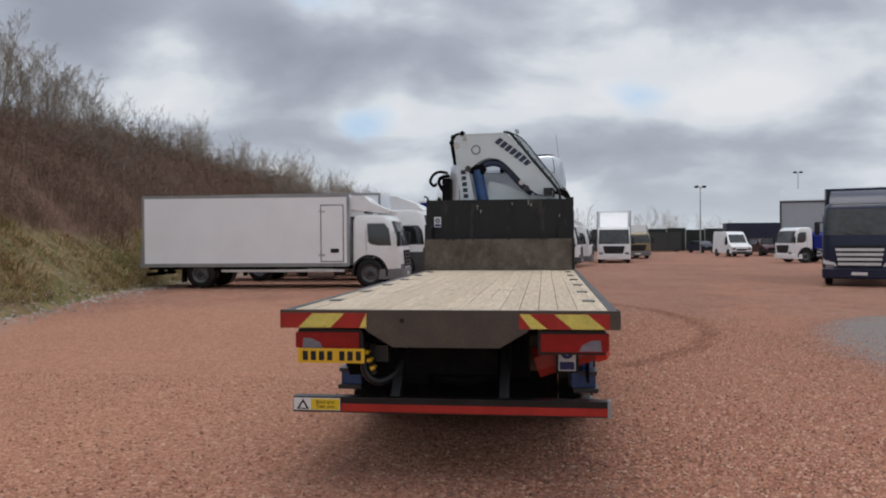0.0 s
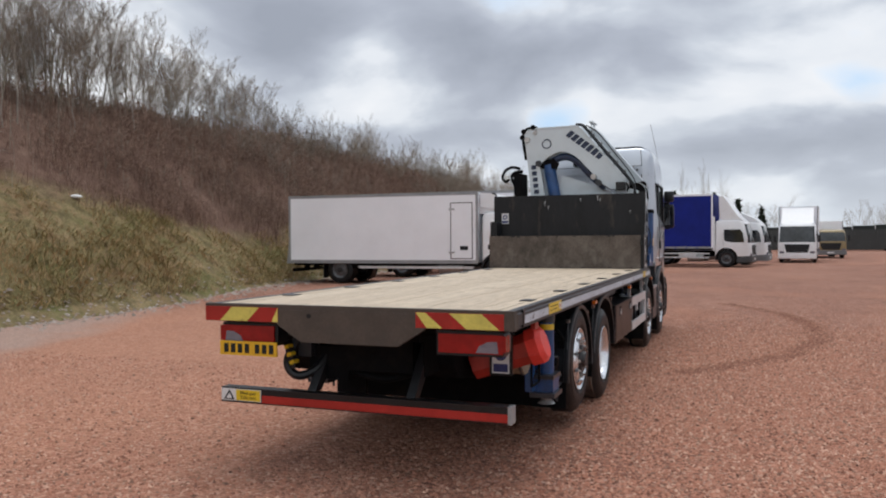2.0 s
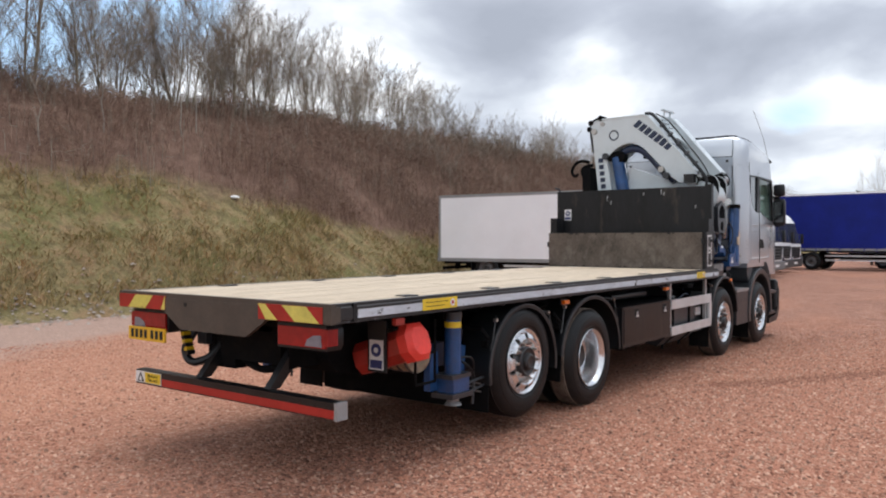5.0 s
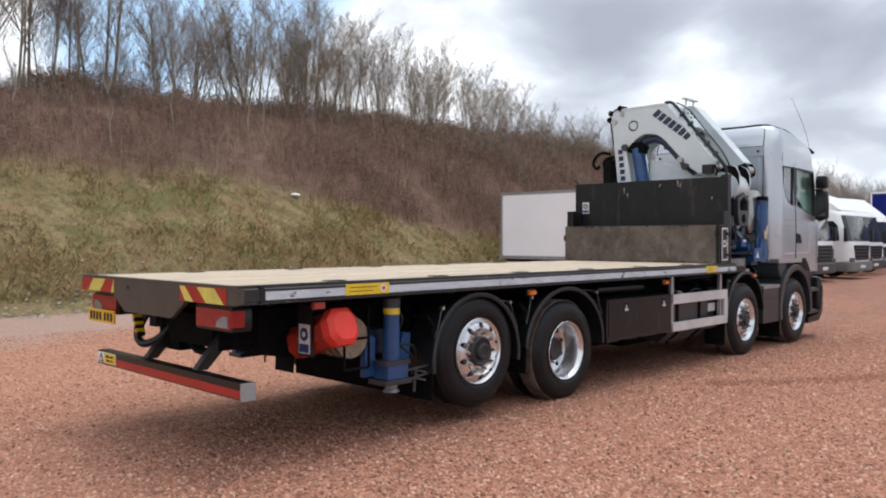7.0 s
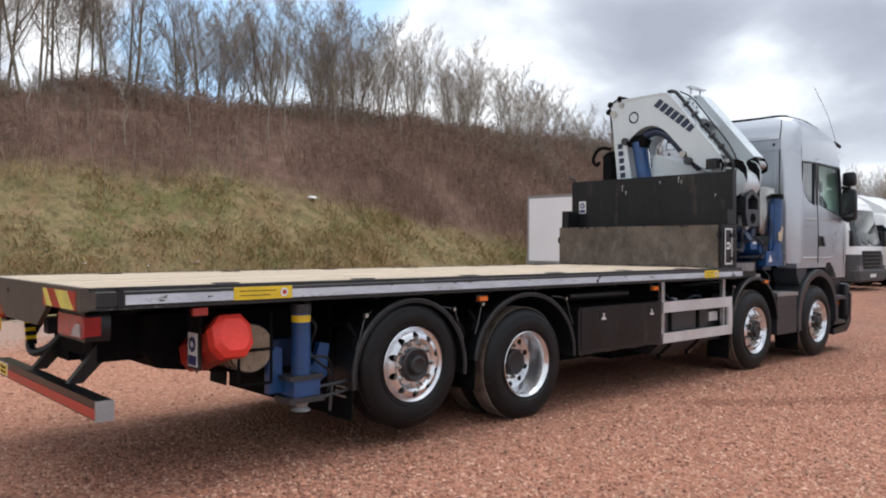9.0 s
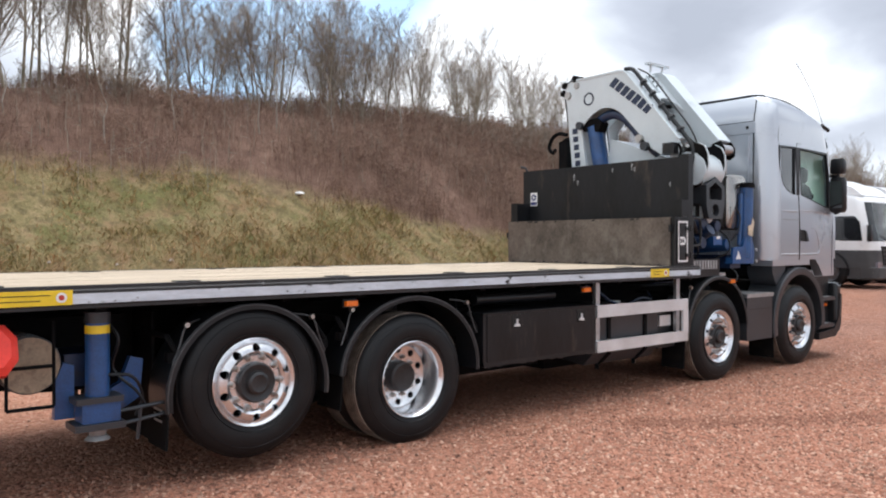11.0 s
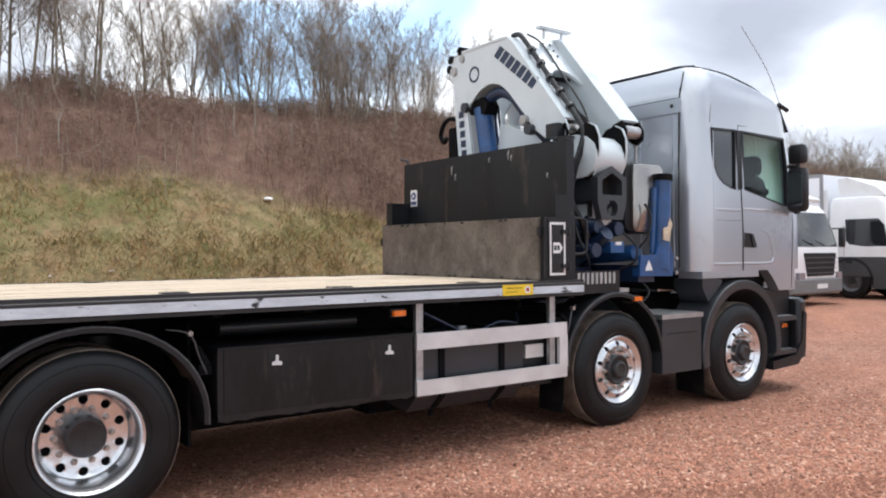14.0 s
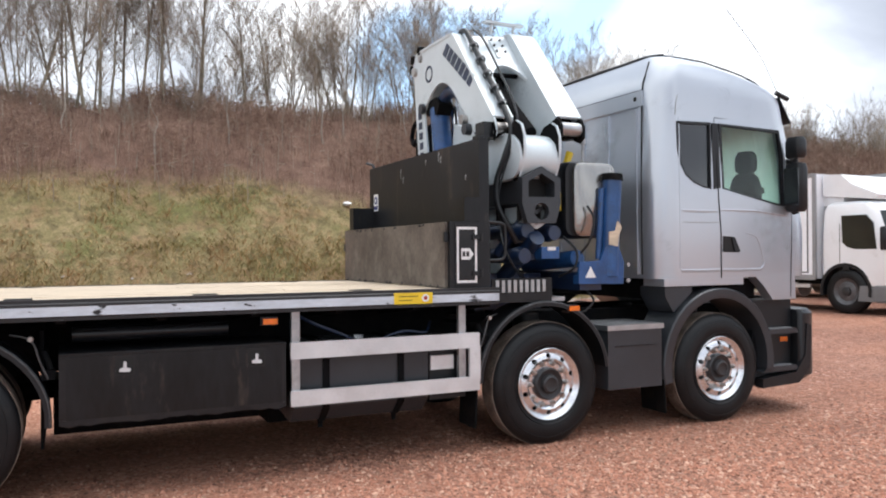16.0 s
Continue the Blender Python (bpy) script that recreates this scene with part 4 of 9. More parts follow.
# ---- wheels ----
def wheel(parent, cx, cy, cz, sx, kind, r=0.52, w=0.30, holes=10):
    """A lorry wheel: outer face at cx, turned outwards by sx. Tyre, rim, hub and nuts are parts of their own."""
    g = new("wheel")
    g.parent = parent
    g.location = (cx, cy, cz)
    g.scale = (sx, 1, 1)
    k = r / 0.52
    bm = nb()
    prof = [(-0.006, 0.294), (0.006, 0.318), (0.015, 0.355), (0.017, 0.40), (0.010, 0.445), (-0.004, 0.478), (-0.022, 0.500), (-0.040, 0.512), (-0.048, 0.5165)]
    prof = [(a - 0.01, q * k) for a, q in prof]
    back = [(-w - a, q) for a, q in prof[::-1]]
    lathe(bm, prof, seg=64, closed=False)
    lathe(bm, back, seg=64, closed=False)
    for a, q in ((0.0055, 0.335), (0.0015, 0.443)):
        lathe(bm, [(a - 0.005, (q - 0.005) * k), (a + 0.0015, q * k), (a - 0.007, (q + 0.005) * k)], seg=64, closed=False)
    part("tyre", bm, M_TYRE, g, "black rubber tyre")
    bm = nb()
    e0, e1 = prof[-1][0], back[0][0]
    n = 6
    tp = [(e0, 0.5165 * k)]
    for i in range(n):
        a, b = e0 + (e1 - e0) * i / n, e0 + (e1 - e0) * (i + 1) / n
        tp += [(a - 0.004, 0.523 * k), (b + 0.008, 0.523 * k), (b + 0.005, 0.512 * k), (b + 0.001, 0.512 * k)]
    tp.append((e1, 0.5165 * k))
    lathe(bm, tp, seg=64, closed=False)
    if kind == "lift":
        part("tread", bm, M_TYRE, g, "clean black tread")
    else:
        part("tread", bm, M_TREAD, g, "dusty brown tread")
    kr = k * 0.955
    # rim: lip, barrel and disc, with hand holes
    bm = nb()
    d = {"steer": -0.03, "lift": 0.006, "drive": -0.225}[kind]
    lip = [(-0.004, 0.303), (0.004, 0.313), (0.000, 0.318), (-0.02, 0.312), (-0.03, 0.30)]
    if kind == "drive":
        disc = [(d + 0.01, 0.235), (d + 0.012, 0.20), (d, 0.165), (d, 0.08), (d - 0.02, 0.08), (d - 0.02, 0.24), (d - 0.08, 0.27)]
        prof = lip[::-1] + [(-0.03, 0.285), (-0.055, 0.276), (-0.12, 0.270), (-0.20, 0.262)] + disc
    else:
        disc = [(d + 0.002, 0.272), (d + 0.018, 0.245), (d + 0.022, 0.225), (d + 0.010, 0.205), (d - 0.006, 0.192), (d - 0.008, 0.10), (d - 0.026, 0.10), (d - 0.024, 0.25), (d - 0.08, 0.275)]
        prof = lip[::-1] + [(-0.01, 0.292), (-0.02, 0.28)] + disc
    prof.append((-0.06 + min(d, -0.02), 0.30))
    lathe(bm, [(a, q * kr) for a, q in prof], seg=60)
    rim = part("rim", bm, M_ALLOY, g, "polished alloy rim")
    cuts = []
    hr = 0.222 if kind == "drive" else 0.247
    for i in range(holes):
        a = 2 * math.pi * (i + 0.5) / holes
        c = nb()
        cyl(c, (d - 0.06, hr * kr * math.cos(a), hr * kr * math.sin(a)), (d + 0.05, hr * kr * math.cos(a), hr * kr * math.sin(a)), {"drive": 0.027, "lift": 0.028, "steer": 0.022}[kind] * k, seg=16)
        cuts.append(c)
    one = nb()
    for c in cuts:
        me = bpy.data.meshes.new("t")
        c.to_mesh(me)
        c.free()
        one.from_mesh(me)
        bpy.data.meshes.remove(me)
    carve(rim, [one])
    bm = nb()
    bd = min(-0.20, d - 0.03)
    lathe(bm, [(bd, 0.30 * k), (bd - 0.005, 0.05), (bd - 0.01, 0.05), (bd - 0.01, 0.30 * k)], seg=32)
    part("brake_drum", bm, M_CHASSIS, g)
    for i in range(holes):
        a = 2 * math.pi * i / holes
        nr = 0.158 if kind == "drive" else 0.172
        y, z = nr * k * math.cos(a), nr * k * math.sin(a)
        bm = nb()
        cyl(bm, (d - 0.01, y, z), (d + 0.012, y, z), 0.020, seg=12)
        cyl(bm, (d + 0.012, y, z), (d + 0.038, y, z), 0.0155, 0.012, seg=6)
        part("wheel_nut", bm, M_NUT, g)
    bm = nb()
    hub = [(d - 0.02, 0.140), (d + 0.024, 0.136), (d + 0.034, 0.124), (d + 0.026, 0.108), (d + 0.024, 0.082), (d + 0.052, 0.075), (d + 0.062, 0.058), (d + 0.057, 0.040), (d + 0.059, 0.0005)]
    if kind == "drive":
        hub = [(d - 0.02, 0.128), (d + 0.05, 0.124), (d + 0.085, 0.116), (d + 0.095, 0.10), (d + 0.088, 0.055), (d + 0.09, 0.0005)]
    lathe(bm, [(a, q * k) for a, q in hub], seg=36, closed=False)
    part("hub", bm, M_HUB, g, "dark grey hub")
    return g


def wheel_copy(src, parent, x, y, z, sx):
    c = copy_thing(src, pose(x, y, z))
    c.parent = parent
    c.scale = (sx, 1, 1)
    return c


w_lift = wheel(truck, 1.195, 2.57, 0.635, 1, "lift")
w_drive = wheel(truck, 1.20, 3.93, 0.505, 1, "drive")
w_steer = wheel(truck, 1.19, 8.37, 0.505, 1, "steer")
wheel_copy(w_steer, truck, 1.19, 10.29, 0.505, 1)
wheel_copy(w_lift, truck, -1.195, 2.57, 0.635, -1)
wheel_copy(w_drive, truck, -1.20, 3.93, 0.505, -1)
wheel_copy(w_drive, truck, 0.86, 3.93, 0.505, 1)
wheel_copy(w_drive, truck, -0.86, 3.93, 0.505, -1)
wheel_copy(w_steer, truck, -1.19, 8.37, 0.505, -1)
wheel_copy(w_steer, truck, -1.19, 10.29, 0.505, -1)


# ---- mudguards: a curved band with a rolled rim ----
def mudguard(cy, cz, r, a0, a1, sx, x0=0.86, x1=1.215, ry=None, material=None):
    bm = nb()
    ry = ry or r
    n = 22
    prof = [(x0, 0.0), (x1 - 0.05, 0.0), (x1 - 0.045, 0.012), (x1 - 0.01, 0.012), (x1, -0.002), (x1, -0.03), (x1 - 0.006, -0.03), (x1 - 0.006, -0.006), (x0, -0.012)]
    rings = []
    for i in range(n + 1):
        a = radians(a0 + (a1 - a0) * i / n)
        rings.append([bm.verts.new((sx * px, cy + (ry + dr) * math.cos(a), cz + (r + dr) * math.sin(a))) for px, dr in prof])
    m = len(prof)
    for p, q in zip(rings, rings[1:]):
        for k in range(m):
            bm.faces.new((p[k], p[(k + 1) % m], q[(k + 1) % m], q[k]))
    bm.faces.new(rings[0][::-1])
    bm.faces.new(rings[-1])
    mg = part("mudguard", bm, material or M_PLASTIC, truck, "black plastic mudguard")
    # lighter grey tube paints the rim's highlight along with its wear
    bm = nb()
    arc = [radians(a0 + (a1 - a0) * i / n) for i in range(n + 1)]
    tube(bm, [(sx * (x1 - 0.002), cy + (ry + 0.001) * math.cos(a), cz + (r + 0.001) * math.sin(a)) for a in arc], 0.006, 6)
    part("rolled_edge", bm, M_WORN, mg, "grey rolled edge, wear and highlight in its colour")
    return mg


def flap(y, z0, z1, sx, lean=0.02, x0=0.86, x1=1.19):
    bm = nb()
    prism(bm, [(y, z1), (y + 0.012, z1), (y + 0.012 - lean, z0), (y - lean, z0)], "x", min(sx * x0, sx * x1), max(sx * x0, sx * x1))
    return part("mud_flap", bm, M_CHASSIS, truck, "black rubber mud flap", bevel=0.002, segs=1)


# full-width sheets added to keep light out between the wheels
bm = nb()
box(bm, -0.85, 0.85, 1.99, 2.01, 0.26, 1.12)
part("spray_flap", bm, M_CHASSIS, truck, "wide black sheet added to keep the underbody dark")
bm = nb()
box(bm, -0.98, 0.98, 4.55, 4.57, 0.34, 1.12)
part("spray_flap", bm, M_CHASSIS, truck, "wide black sheet added to keep the underbody dark")
for sx in (1, -1):
    mudguard(2.55, 0.58, 0.585, -8, 188, sx)
    mudguard(3.93, 0.56, 0.60, -4, 176, sx, ry=0.68)
    mudguard(8.33, 0.56, 0.635, 5, 180, sx)
    flap(1.98, 0.26, 0.66, sx)
    flap(3.27, 0.34, 0.60, sx)
    flap(7.68, 0.20, 0.60, sx, x0=0.9)
    flap(9.60, 0.14, 0.45, sx, lean=-0.02)
    for yy, zz in ((2.00, 0.86), (3.10, 0.86), (3.28, 0.9), (4.58, 0.86), (7.74, 0.9)):
        bm = nb()
        tube(bm, [(sx * 0.5, yy, zz + 0.12), (sx * 1.10, yy, zz + 0.12), (sx * 1.16, yy + 0.04, zz + 0.02)], 0.019, 8)
        box(bm, sx * 1.14 - 0.03, sx * 1.14 + 0.03, yy - 0.02, yy + 0.06, zz - 0.04, zz + 0.02)
        part("mudguard_stay", bm, M_CHASSIS, truck)
for sx in (1, -1):
    for yy, zz, lean in ((2.10, 0.99, -1), (3.02, 0.99, 1), (3.36, 1.02, -1), (4.50, 1.02, 1), (7.80, 1.02, -1)):
        st = grp("mudguard_strap", truck, "worn steel strap with a bolt")
        bm = nb()
        tube(bm, smooth_path([(sx * 1.10, yy - lean * 0.12, zz + 0.09), (sx * 1.17, yy - lean * 0.03, zz + 0.075), (sx * 1.185, yy + lean * 0.02, zz + 0.03), (sx * 1.19, yy + lean * 0.05, zz - 0.07), (sx * 1.195, yy + lean * 0.10, zz - 0.19)], 4), 0.0065, 6)
        part("strap", bm, M_WORN, st)
        bm = nb()
        cyl(bm, (sx * 1.165, yy, zz + 0.065), (sx * 1.198, yy, zz + 0.065), 0.020, 0.017, seg=8)
        part("bolt", bm, M_NUT, st)
# plain bars in place of the unreadable print on the rear flap
for k in range(3):
    bm = nb()
    box(bm, 0.98, 1.12 - 0.03 * (k % 2), 1.9585 + 0.001, 1.9615, 0.50 - 0.035 * k, 0.515 - 0.035 * k)
    part("flap_print", bm, M_GREYLINE, truck, smooth=False)
for yy in (3.34, 6.01, 8.61):
    bm = nb()
    box(bm, 1.185, 1.222, yy - 0.05, yy + 0.05, 1.115, 1.155)
    lampa = part("side_marker", bm, M_AMBER, truck, "amber side marker lamp", bevel=0.008)
    bm = nb()
    box(bm, 1.17, 1.187, yy - 0.06, yy + 0.06, 1.105, 1.165)
    part("marker_base", bm, M_PLASTIC, lampa)
# stickers on the edge rail
for yy, wd in ((0.97, 0.42), (6.95, 0.30)):
    bm = nb()
    box(bm, 1.2785, 1.281, yy - 0.02, yy + wd, BED_Z - 0.108, BED_Z - 0.022)
    s = part("rail_sticker", bm, M_STICK, truck, "yellow load-warning sticker", smooth=False)
    bm = nb()
    cyl(bm, (1.2805, yy + wd - 0.06, BED_Z - 0.065), (1.2825, yy + wd - 0.06, BED_Z - 0.065), 0.030, seg=16)
    part("ring_mark", bm, M_LABEL, s, smooth=False)
    bm = nb()
    cyl(bm, (1.282, yy + wd - 0.06, BED_Z - 0.065), (1.2835, yy + wd - 0.06, BED_Z - 0.065), 0.016, seg=12)
    part("dot_mark", bm, M_RED, s, smooth=False)
    for k in range(2):
        bm = nb()
        box(bm, 1.2805, 1.2822, yy + 0.02, yy + wd - 0.12 - 0.05 * k, BED_Z - 0.052 - 0.03 * k, BED_Z - 0.047 - 0.03 * k)
        part("print_bar", bm, M_SEAM, s, smooth=False)

# toolbox
for sx in (1, -1):
    g = grp("toolbox", truck, "black steel side toolbox")
    bm = nb()
    box(bm, min(sx * 0.66, sx * 1.215), max(sx * 0.66, sx * 1.215), 4.66, 6.12, 0.53, 0.985)
    part("body", bm, M_BLACK, g, bevel=0.008)
    bm = nb()
    prism(bm, [(sx * 1.19, 0.985), (sx * 1.228, 0.982), (sx * 1.228, 0.972), (sx * 1.19, 0.975)], "y", 4.66, 6.12)
    part("drip_lip", bm, M_BLACK, g)
    bm = nb()
    box(bm, min(sx * 1.21, sx * 1.222), max(sx * 1.21, sx * 1.222), 4.70, 6.09, 0.56, 0.965)
    lid = part("door", bm, M_SCUFFED, g, bevel=0.006)
    bm = nb()
    n = 24
    lip = [(4.66 + 1.46 * q / n, 0.528 - 0.012 * abs(math.sin(q * 1.7)) * (1 + 0.6 * math.sin(q * 0.9))) for q in range(n + 1)]
    prism(bm, [(4.66, 0.56)] + lip + [(6.12, 0.56)], "x", min(sx * 1.19, sx * 1.219), max(sx * 1.19, sx * 1.219))
    part("lower_lip", bm, M_BLACK, g, "dented lower edge")
    for yy in (5.05, 5.91):
        bm = nb()
        box(bm, min(sx * 1.220, sx * 1.2245), max(sx * 1.220, sx * 1.2245), yy - 0.062, yy + 0.062, 0.825, 0.953)
        latch = part("latch", bm, M_BLACK, lid, "black latch surround", bevel=0.006)
        bm = nb()
        box(bm, min(sx * 1.2235, sx * 1.2262), max(sx * 1.2235, sx * 1.2262), yy - 0.053, yy + 0.053, 0.834, 0.945)
        part("latch_recess", bm, M_SEAM, latch, "black latch recess", smooth=False)
        bm = nb()
        prism(bm, [(yy - 0.034, 0.850), (yy + 0.032, 0.847), (yy + 0.035, 0.868), (yy + 0.010, 0.876), (yy + 0.009, 0.914), (yy - 0.008, 0.916), (yy - 0.009, 0.877), (yy - 0.032, 0.870)], "x", min(sx * 1.2255, sx * 1.236), max(sx * 1.2255, sx * 1.236))
        part("latch_handle", bm, M_GUARD, lid, "bright metal paddle", bevel=0.003)
    bm = nb()
    cyl(bm, (sx * 1.0, 4.74, 1.085), (sx * 1.0, 5.75, 1.085), 0.05, seg=16)
    part("pipe", bm, M_BLACK, truck)

# unseen box added on the far side to block light under the bed
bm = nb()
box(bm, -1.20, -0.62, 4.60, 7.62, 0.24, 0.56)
part("side_tank", bm, M_CHASSIS, truck, "unseen box added to block light from the far side", bevel=0.05)

# two boxes added under the bed, darkening the ground by blocking light
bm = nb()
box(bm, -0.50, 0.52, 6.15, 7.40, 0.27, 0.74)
part("silencer", bm, M_CHASSIS, truck, "black box added under the bed to block light", bevel=0.06, segs=3)
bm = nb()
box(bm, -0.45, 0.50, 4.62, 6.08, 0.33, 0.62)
part("hydraulic_tank", bm, M_CHASSIS, truck, "black box added between the frame rails to block light", bevel=0.07, segs=3)

# side guard with battery box, air can and tank behind it
for sx in (1, -1):
    g = grp("side_guard", truck, "pale aluminium side guard rails")
    for z0, z1 in ((0.855, 0.975), (0.515, 0.625)):
        bm = nb()
        box(bm, min(sx * 1.19, sx * 1.222), max(sx * 1.19, sx * 1.222), 6.155, 7.69, z0, z1)
        part("rail", bm, M_GUARD, g, bevel=0.006)
    bm = nb()
    box(bm, min(sx * 1.192, sx * 1.224), max(sx * 1.192, sx * 1.224), 7.60, 7.695, 0.60, 0.87)
    part("end_post", bm, M_GUARD, g, bevel=0.006)
    for yy in (6.20, 7.55):
        bm = nb()
        box(bm, min(sx * 1.15, sx * 1.189), max(sx * 1.15, sx * 1.189), yy - 0.03, yy + 0.03, 0.52, 1.20)
        part("post", bm, M_STEEL, g, bevel=0.004)
    bm = nb()
    prism(bm, [(sx * 0.55, 0.42), (sx * 1.0, 0.36), (sx * 1.12, 0.48), (sx * 1.12, 0.94), (sx * 0.55, 0.94)], "y", 6.20, 7.28)
    part("fuel_tank", bm, M_GREYPL, truck, "dark grey dirty fuel tank", bevel=0.05, segs=3)
    for yy in (6.42, 7.02):
        bm = nb()
        prism(bm, [(sx * 0.55, 0.40), (sx * 1.0, 0.345), (sx * 1.135, 0.47), (sx * 1.135, 0.96), (sx * 0.55, 0.96)], "y", yy, yy + 0.05)
        part("tank_strap", bm, M_CHASSIS, truck, bevel=0.02)
        bm = nb()
        cyl(bm, (sx * 0.98, yy + 0.02, 0.30), (sx * 0.98, yy + 0.02, 0.37), 0.02, seg=8)
        part("strap_bolt", bm, M_CHASSIS, truck)
    bm = nb()
    box(bm, min(sx * 0.6, sx * 1.10), max(sx * 0.6, sx * 1.10), 7.30, 7.62, 0.45, 0.92)
    part("battery_box", bm, M_PLASTIC, truck, bevel=0.02)
    bm = nb()
    box(bm, min(sx * 1.09, sx * 1.13), max(sx * 1.09, sx * 1.13), 7.30, 7.50, 0.69, 0.80)
    part("step_plate", bm, M_GUARD, truck, "white ribbed plate", bevel=0.006)
    bm = nb()
    tube(bm, smooth_path([(sx * 1.0, 6.25, 1.16), (sx * 1.05, 6.4, 1.08), (sx * 1.0, 6.6, 1.0), (sx * 1.04, 6.7, 0.95)], 5), 0.012, 6)
    tube(bm, smooth_path([(sx * 1.02, 6.9, 0.94), (sx * 1.04, 7.1, 1.0), (sx * 1.02, 7.3, 0.98), (sx * 0.9, 7.4, 1.05)], 5), 0.010, 6)
    part("air_line", bm, M_DKBLUE, truck)
    bm = nb()
    cyl(bm, (sx * 0.98, 6.74, 0.94), (sx * 0.98, 6.74, 0.985), 0.05, seg=16)
    part("filler_cap", bm, M_STEEL, truck, bevel=0.006)

# ---- headboard: low cupboard with a taller panel on top ----
g = grp("headboard", truck, "dark steel headboard cupboard")
bm = nb()
box(bm, -1.29, 1.225, 7.43, 7.79, BED_Z, 1.865)
part("cupboard", bm, M_SCUFFED, g, bevel=0.006)
bm = nb()
box(bm, -1.295, 1.18, 7.405, 7.432, BED_Z + 0.004, 1.86)
part("kick_board", bm, M_BOARD, g, "worn brown-grey steel board", bevel=0.004)
bm = nb()
box(bm, -1.30, 1.22, 7.695, 7.785, 1.865, 2.535)
part("upper_panel", bm, M_SCUFFED, g, "scratched black upper panel", bevel=0.006)
bm = nb()
box(bm, -1.295, -1.18, 7.46, 7.694, 1.866, 2.10)
part("step_block", bm, M_SCUFFED, g, bevel=0.006)
bm = nb()
box(bm, 0.96, 1.224, 7.56, 7.70, 1.867, 2.055)
part("step_block", bm, M_SCUFFED, g, bevel=0.006)
bm = nb()
box(bm, 1.12, 1.225, 7.69, 7.79, 2.535, 2.56)
part("top_lug", bm, M_BLACK, g, bevel=0.004)
bm = nb()
tube(bm, [(-1.27, 7.74, 2.53), (-1.28, 7.72, 2.58), (-1.33, 7.67, 2.60)], 0.016, 8)
part("hook", bm, M_GREYPL, g)
bm = nb()
box(bm, -1.165, -1.045, 7.690, 7.6945, 2.07, 2.245)
lb = part("round_badge_label", bm, M_LABEL, g, "white and navy round-badge label", smooth=False)
bm = nb()
cyl(bm, (-1.105, 7.687, 2.18), (-1.105, 7.691, 2.18), 0.042, seg=18)
part("navy_disc", bm, M_NAVYLBL, lb, smooth=False)
bm = nb()
cyl(bm, (-1.105, 7.685, 2.18), (-1.105, 7.688, 2.18), 0.018, seg=12)
part("disc_centre", bm, M_LABEL, lb, smooth=False)
bm = nb()
box(bm, -1.155, -1.055, 7.687, 7.691, 2.082, 2.122)
part("navy_band", bm, M_NAVYLBL, lb, smooth=False)
# cupboard door with a white painted outline
bm = nb()
box(bm, 1.2245, 1.232, 7.47, 7.68, 1.36, 1.845)
cd = part("cupboard_door", bm, M_BLACK, g, "black cupboard door with white outline", bevel=0.003)
for a, b, c, d in ((7.485, 7.665, 1.80, 1.82), (7.485, 7.665, 1.375, 1.395), (7.485, 7.503, 1.395, 1.80), (7.647, 7.665, 1.395, 1.80)):
    bm = nb()
    box(bm, 1.2315, 1.2335, a, b, c, d)
    part("white_line", bm, M_LABEL, cd, smooth=False)
bm = nb()
prism(bm, [(7.525, 1.56), (7.60, 1.56), (7.635, 1.605), (7.60, 1.65), (7.525, 1.65)], "x", 1.2315, 1.2335)
bb = part("white_badge", bm, M_LABEL, cd, "white hexagon badge", smooth=False)
for a, b in ((7.535, 7.56), (7.57, 7.595)):
    bm = nb()
    box(bm, 1.233, 1.2345, a, b, 1.585, 1.625)
    part("badge_mark", bm, M_SEAM, cd, smooth=False)
for zz in (1.45, 1.74):
    bm = nb()
    box(bm, 1.232, 1.245, 7.62, 7.72, zz - 0.018, zz + 0.018)
    cyl(bm, (1.245, 7.70, zz - 0.03), (1.245, 7.70, zz + 0.03), 0.012, seg=8)
    part("hinge", bm, M_BLACK, cd, bevel=0.003)
bm = nb()
box(bm, 1.175, 1.20, 7.39, 7.44, 1.70, 1.78)
part("board_catch", bm, M_BLACK, g, bevel=0.004)
bm = nb()
box(bm, -1.32, -1.29, 7.40, 7.44, 1.64, 1.72)
part("board_catch", bm, M_BLACK, g, bevel=0.004)
# bare scrapes on the upper panel and dark knocks along the board's edges
rs = random.Random(17)
for xx, zz, hh in ((-0.42, 2.40, 0.10), (-0.36, 2.33, 0.07), (0.18, 2.45, 0.05), (0.46, 2.47, 0.09), (0.50, 2.44, 0.06), (0.98, 2.24, 0.05)):
    bm = nb()
    prism(bm, [(xx, zz - hh / 2), (xx + 0.012, zz - hh / 3), (xx + 0.006, zz), (xx + 0.022, zz + hh / 3), (xx + 0.010, zz + hh / 2), (xx - 0.006, zz + hh / 5), (xx + 0.001, zz - hh / 5)], "y", 7.6928, 7.6962)
    part("bare_scrape", bm, M_GREYLINE, g, "pale bare-metal scrape", smooth=False)
for q in range(26):
    xx = rs.uniform(-1.27, 1.12)
    w, hh = rs.uniform(0.015, 0.07), rs.uniform(0.006, 0.02)
    zz = rs.choice((1.848, BED_Z + 0.012))
    bm = nb()
    prism(bm, [(xx, zz - hh), (xx + w * 0.4, zz - hh * 0.5), (xx + w, zz - hh * 0.8), (xx + w * 0.9, zz + 0.008), (xx + w * 0.3, zz + 0.009)], "y", 7.4032, 7.4075)
    part("edge_knock", bm, M_SEAM, g, smooth=False)
# grab handle beside the headboard
bm = nb()
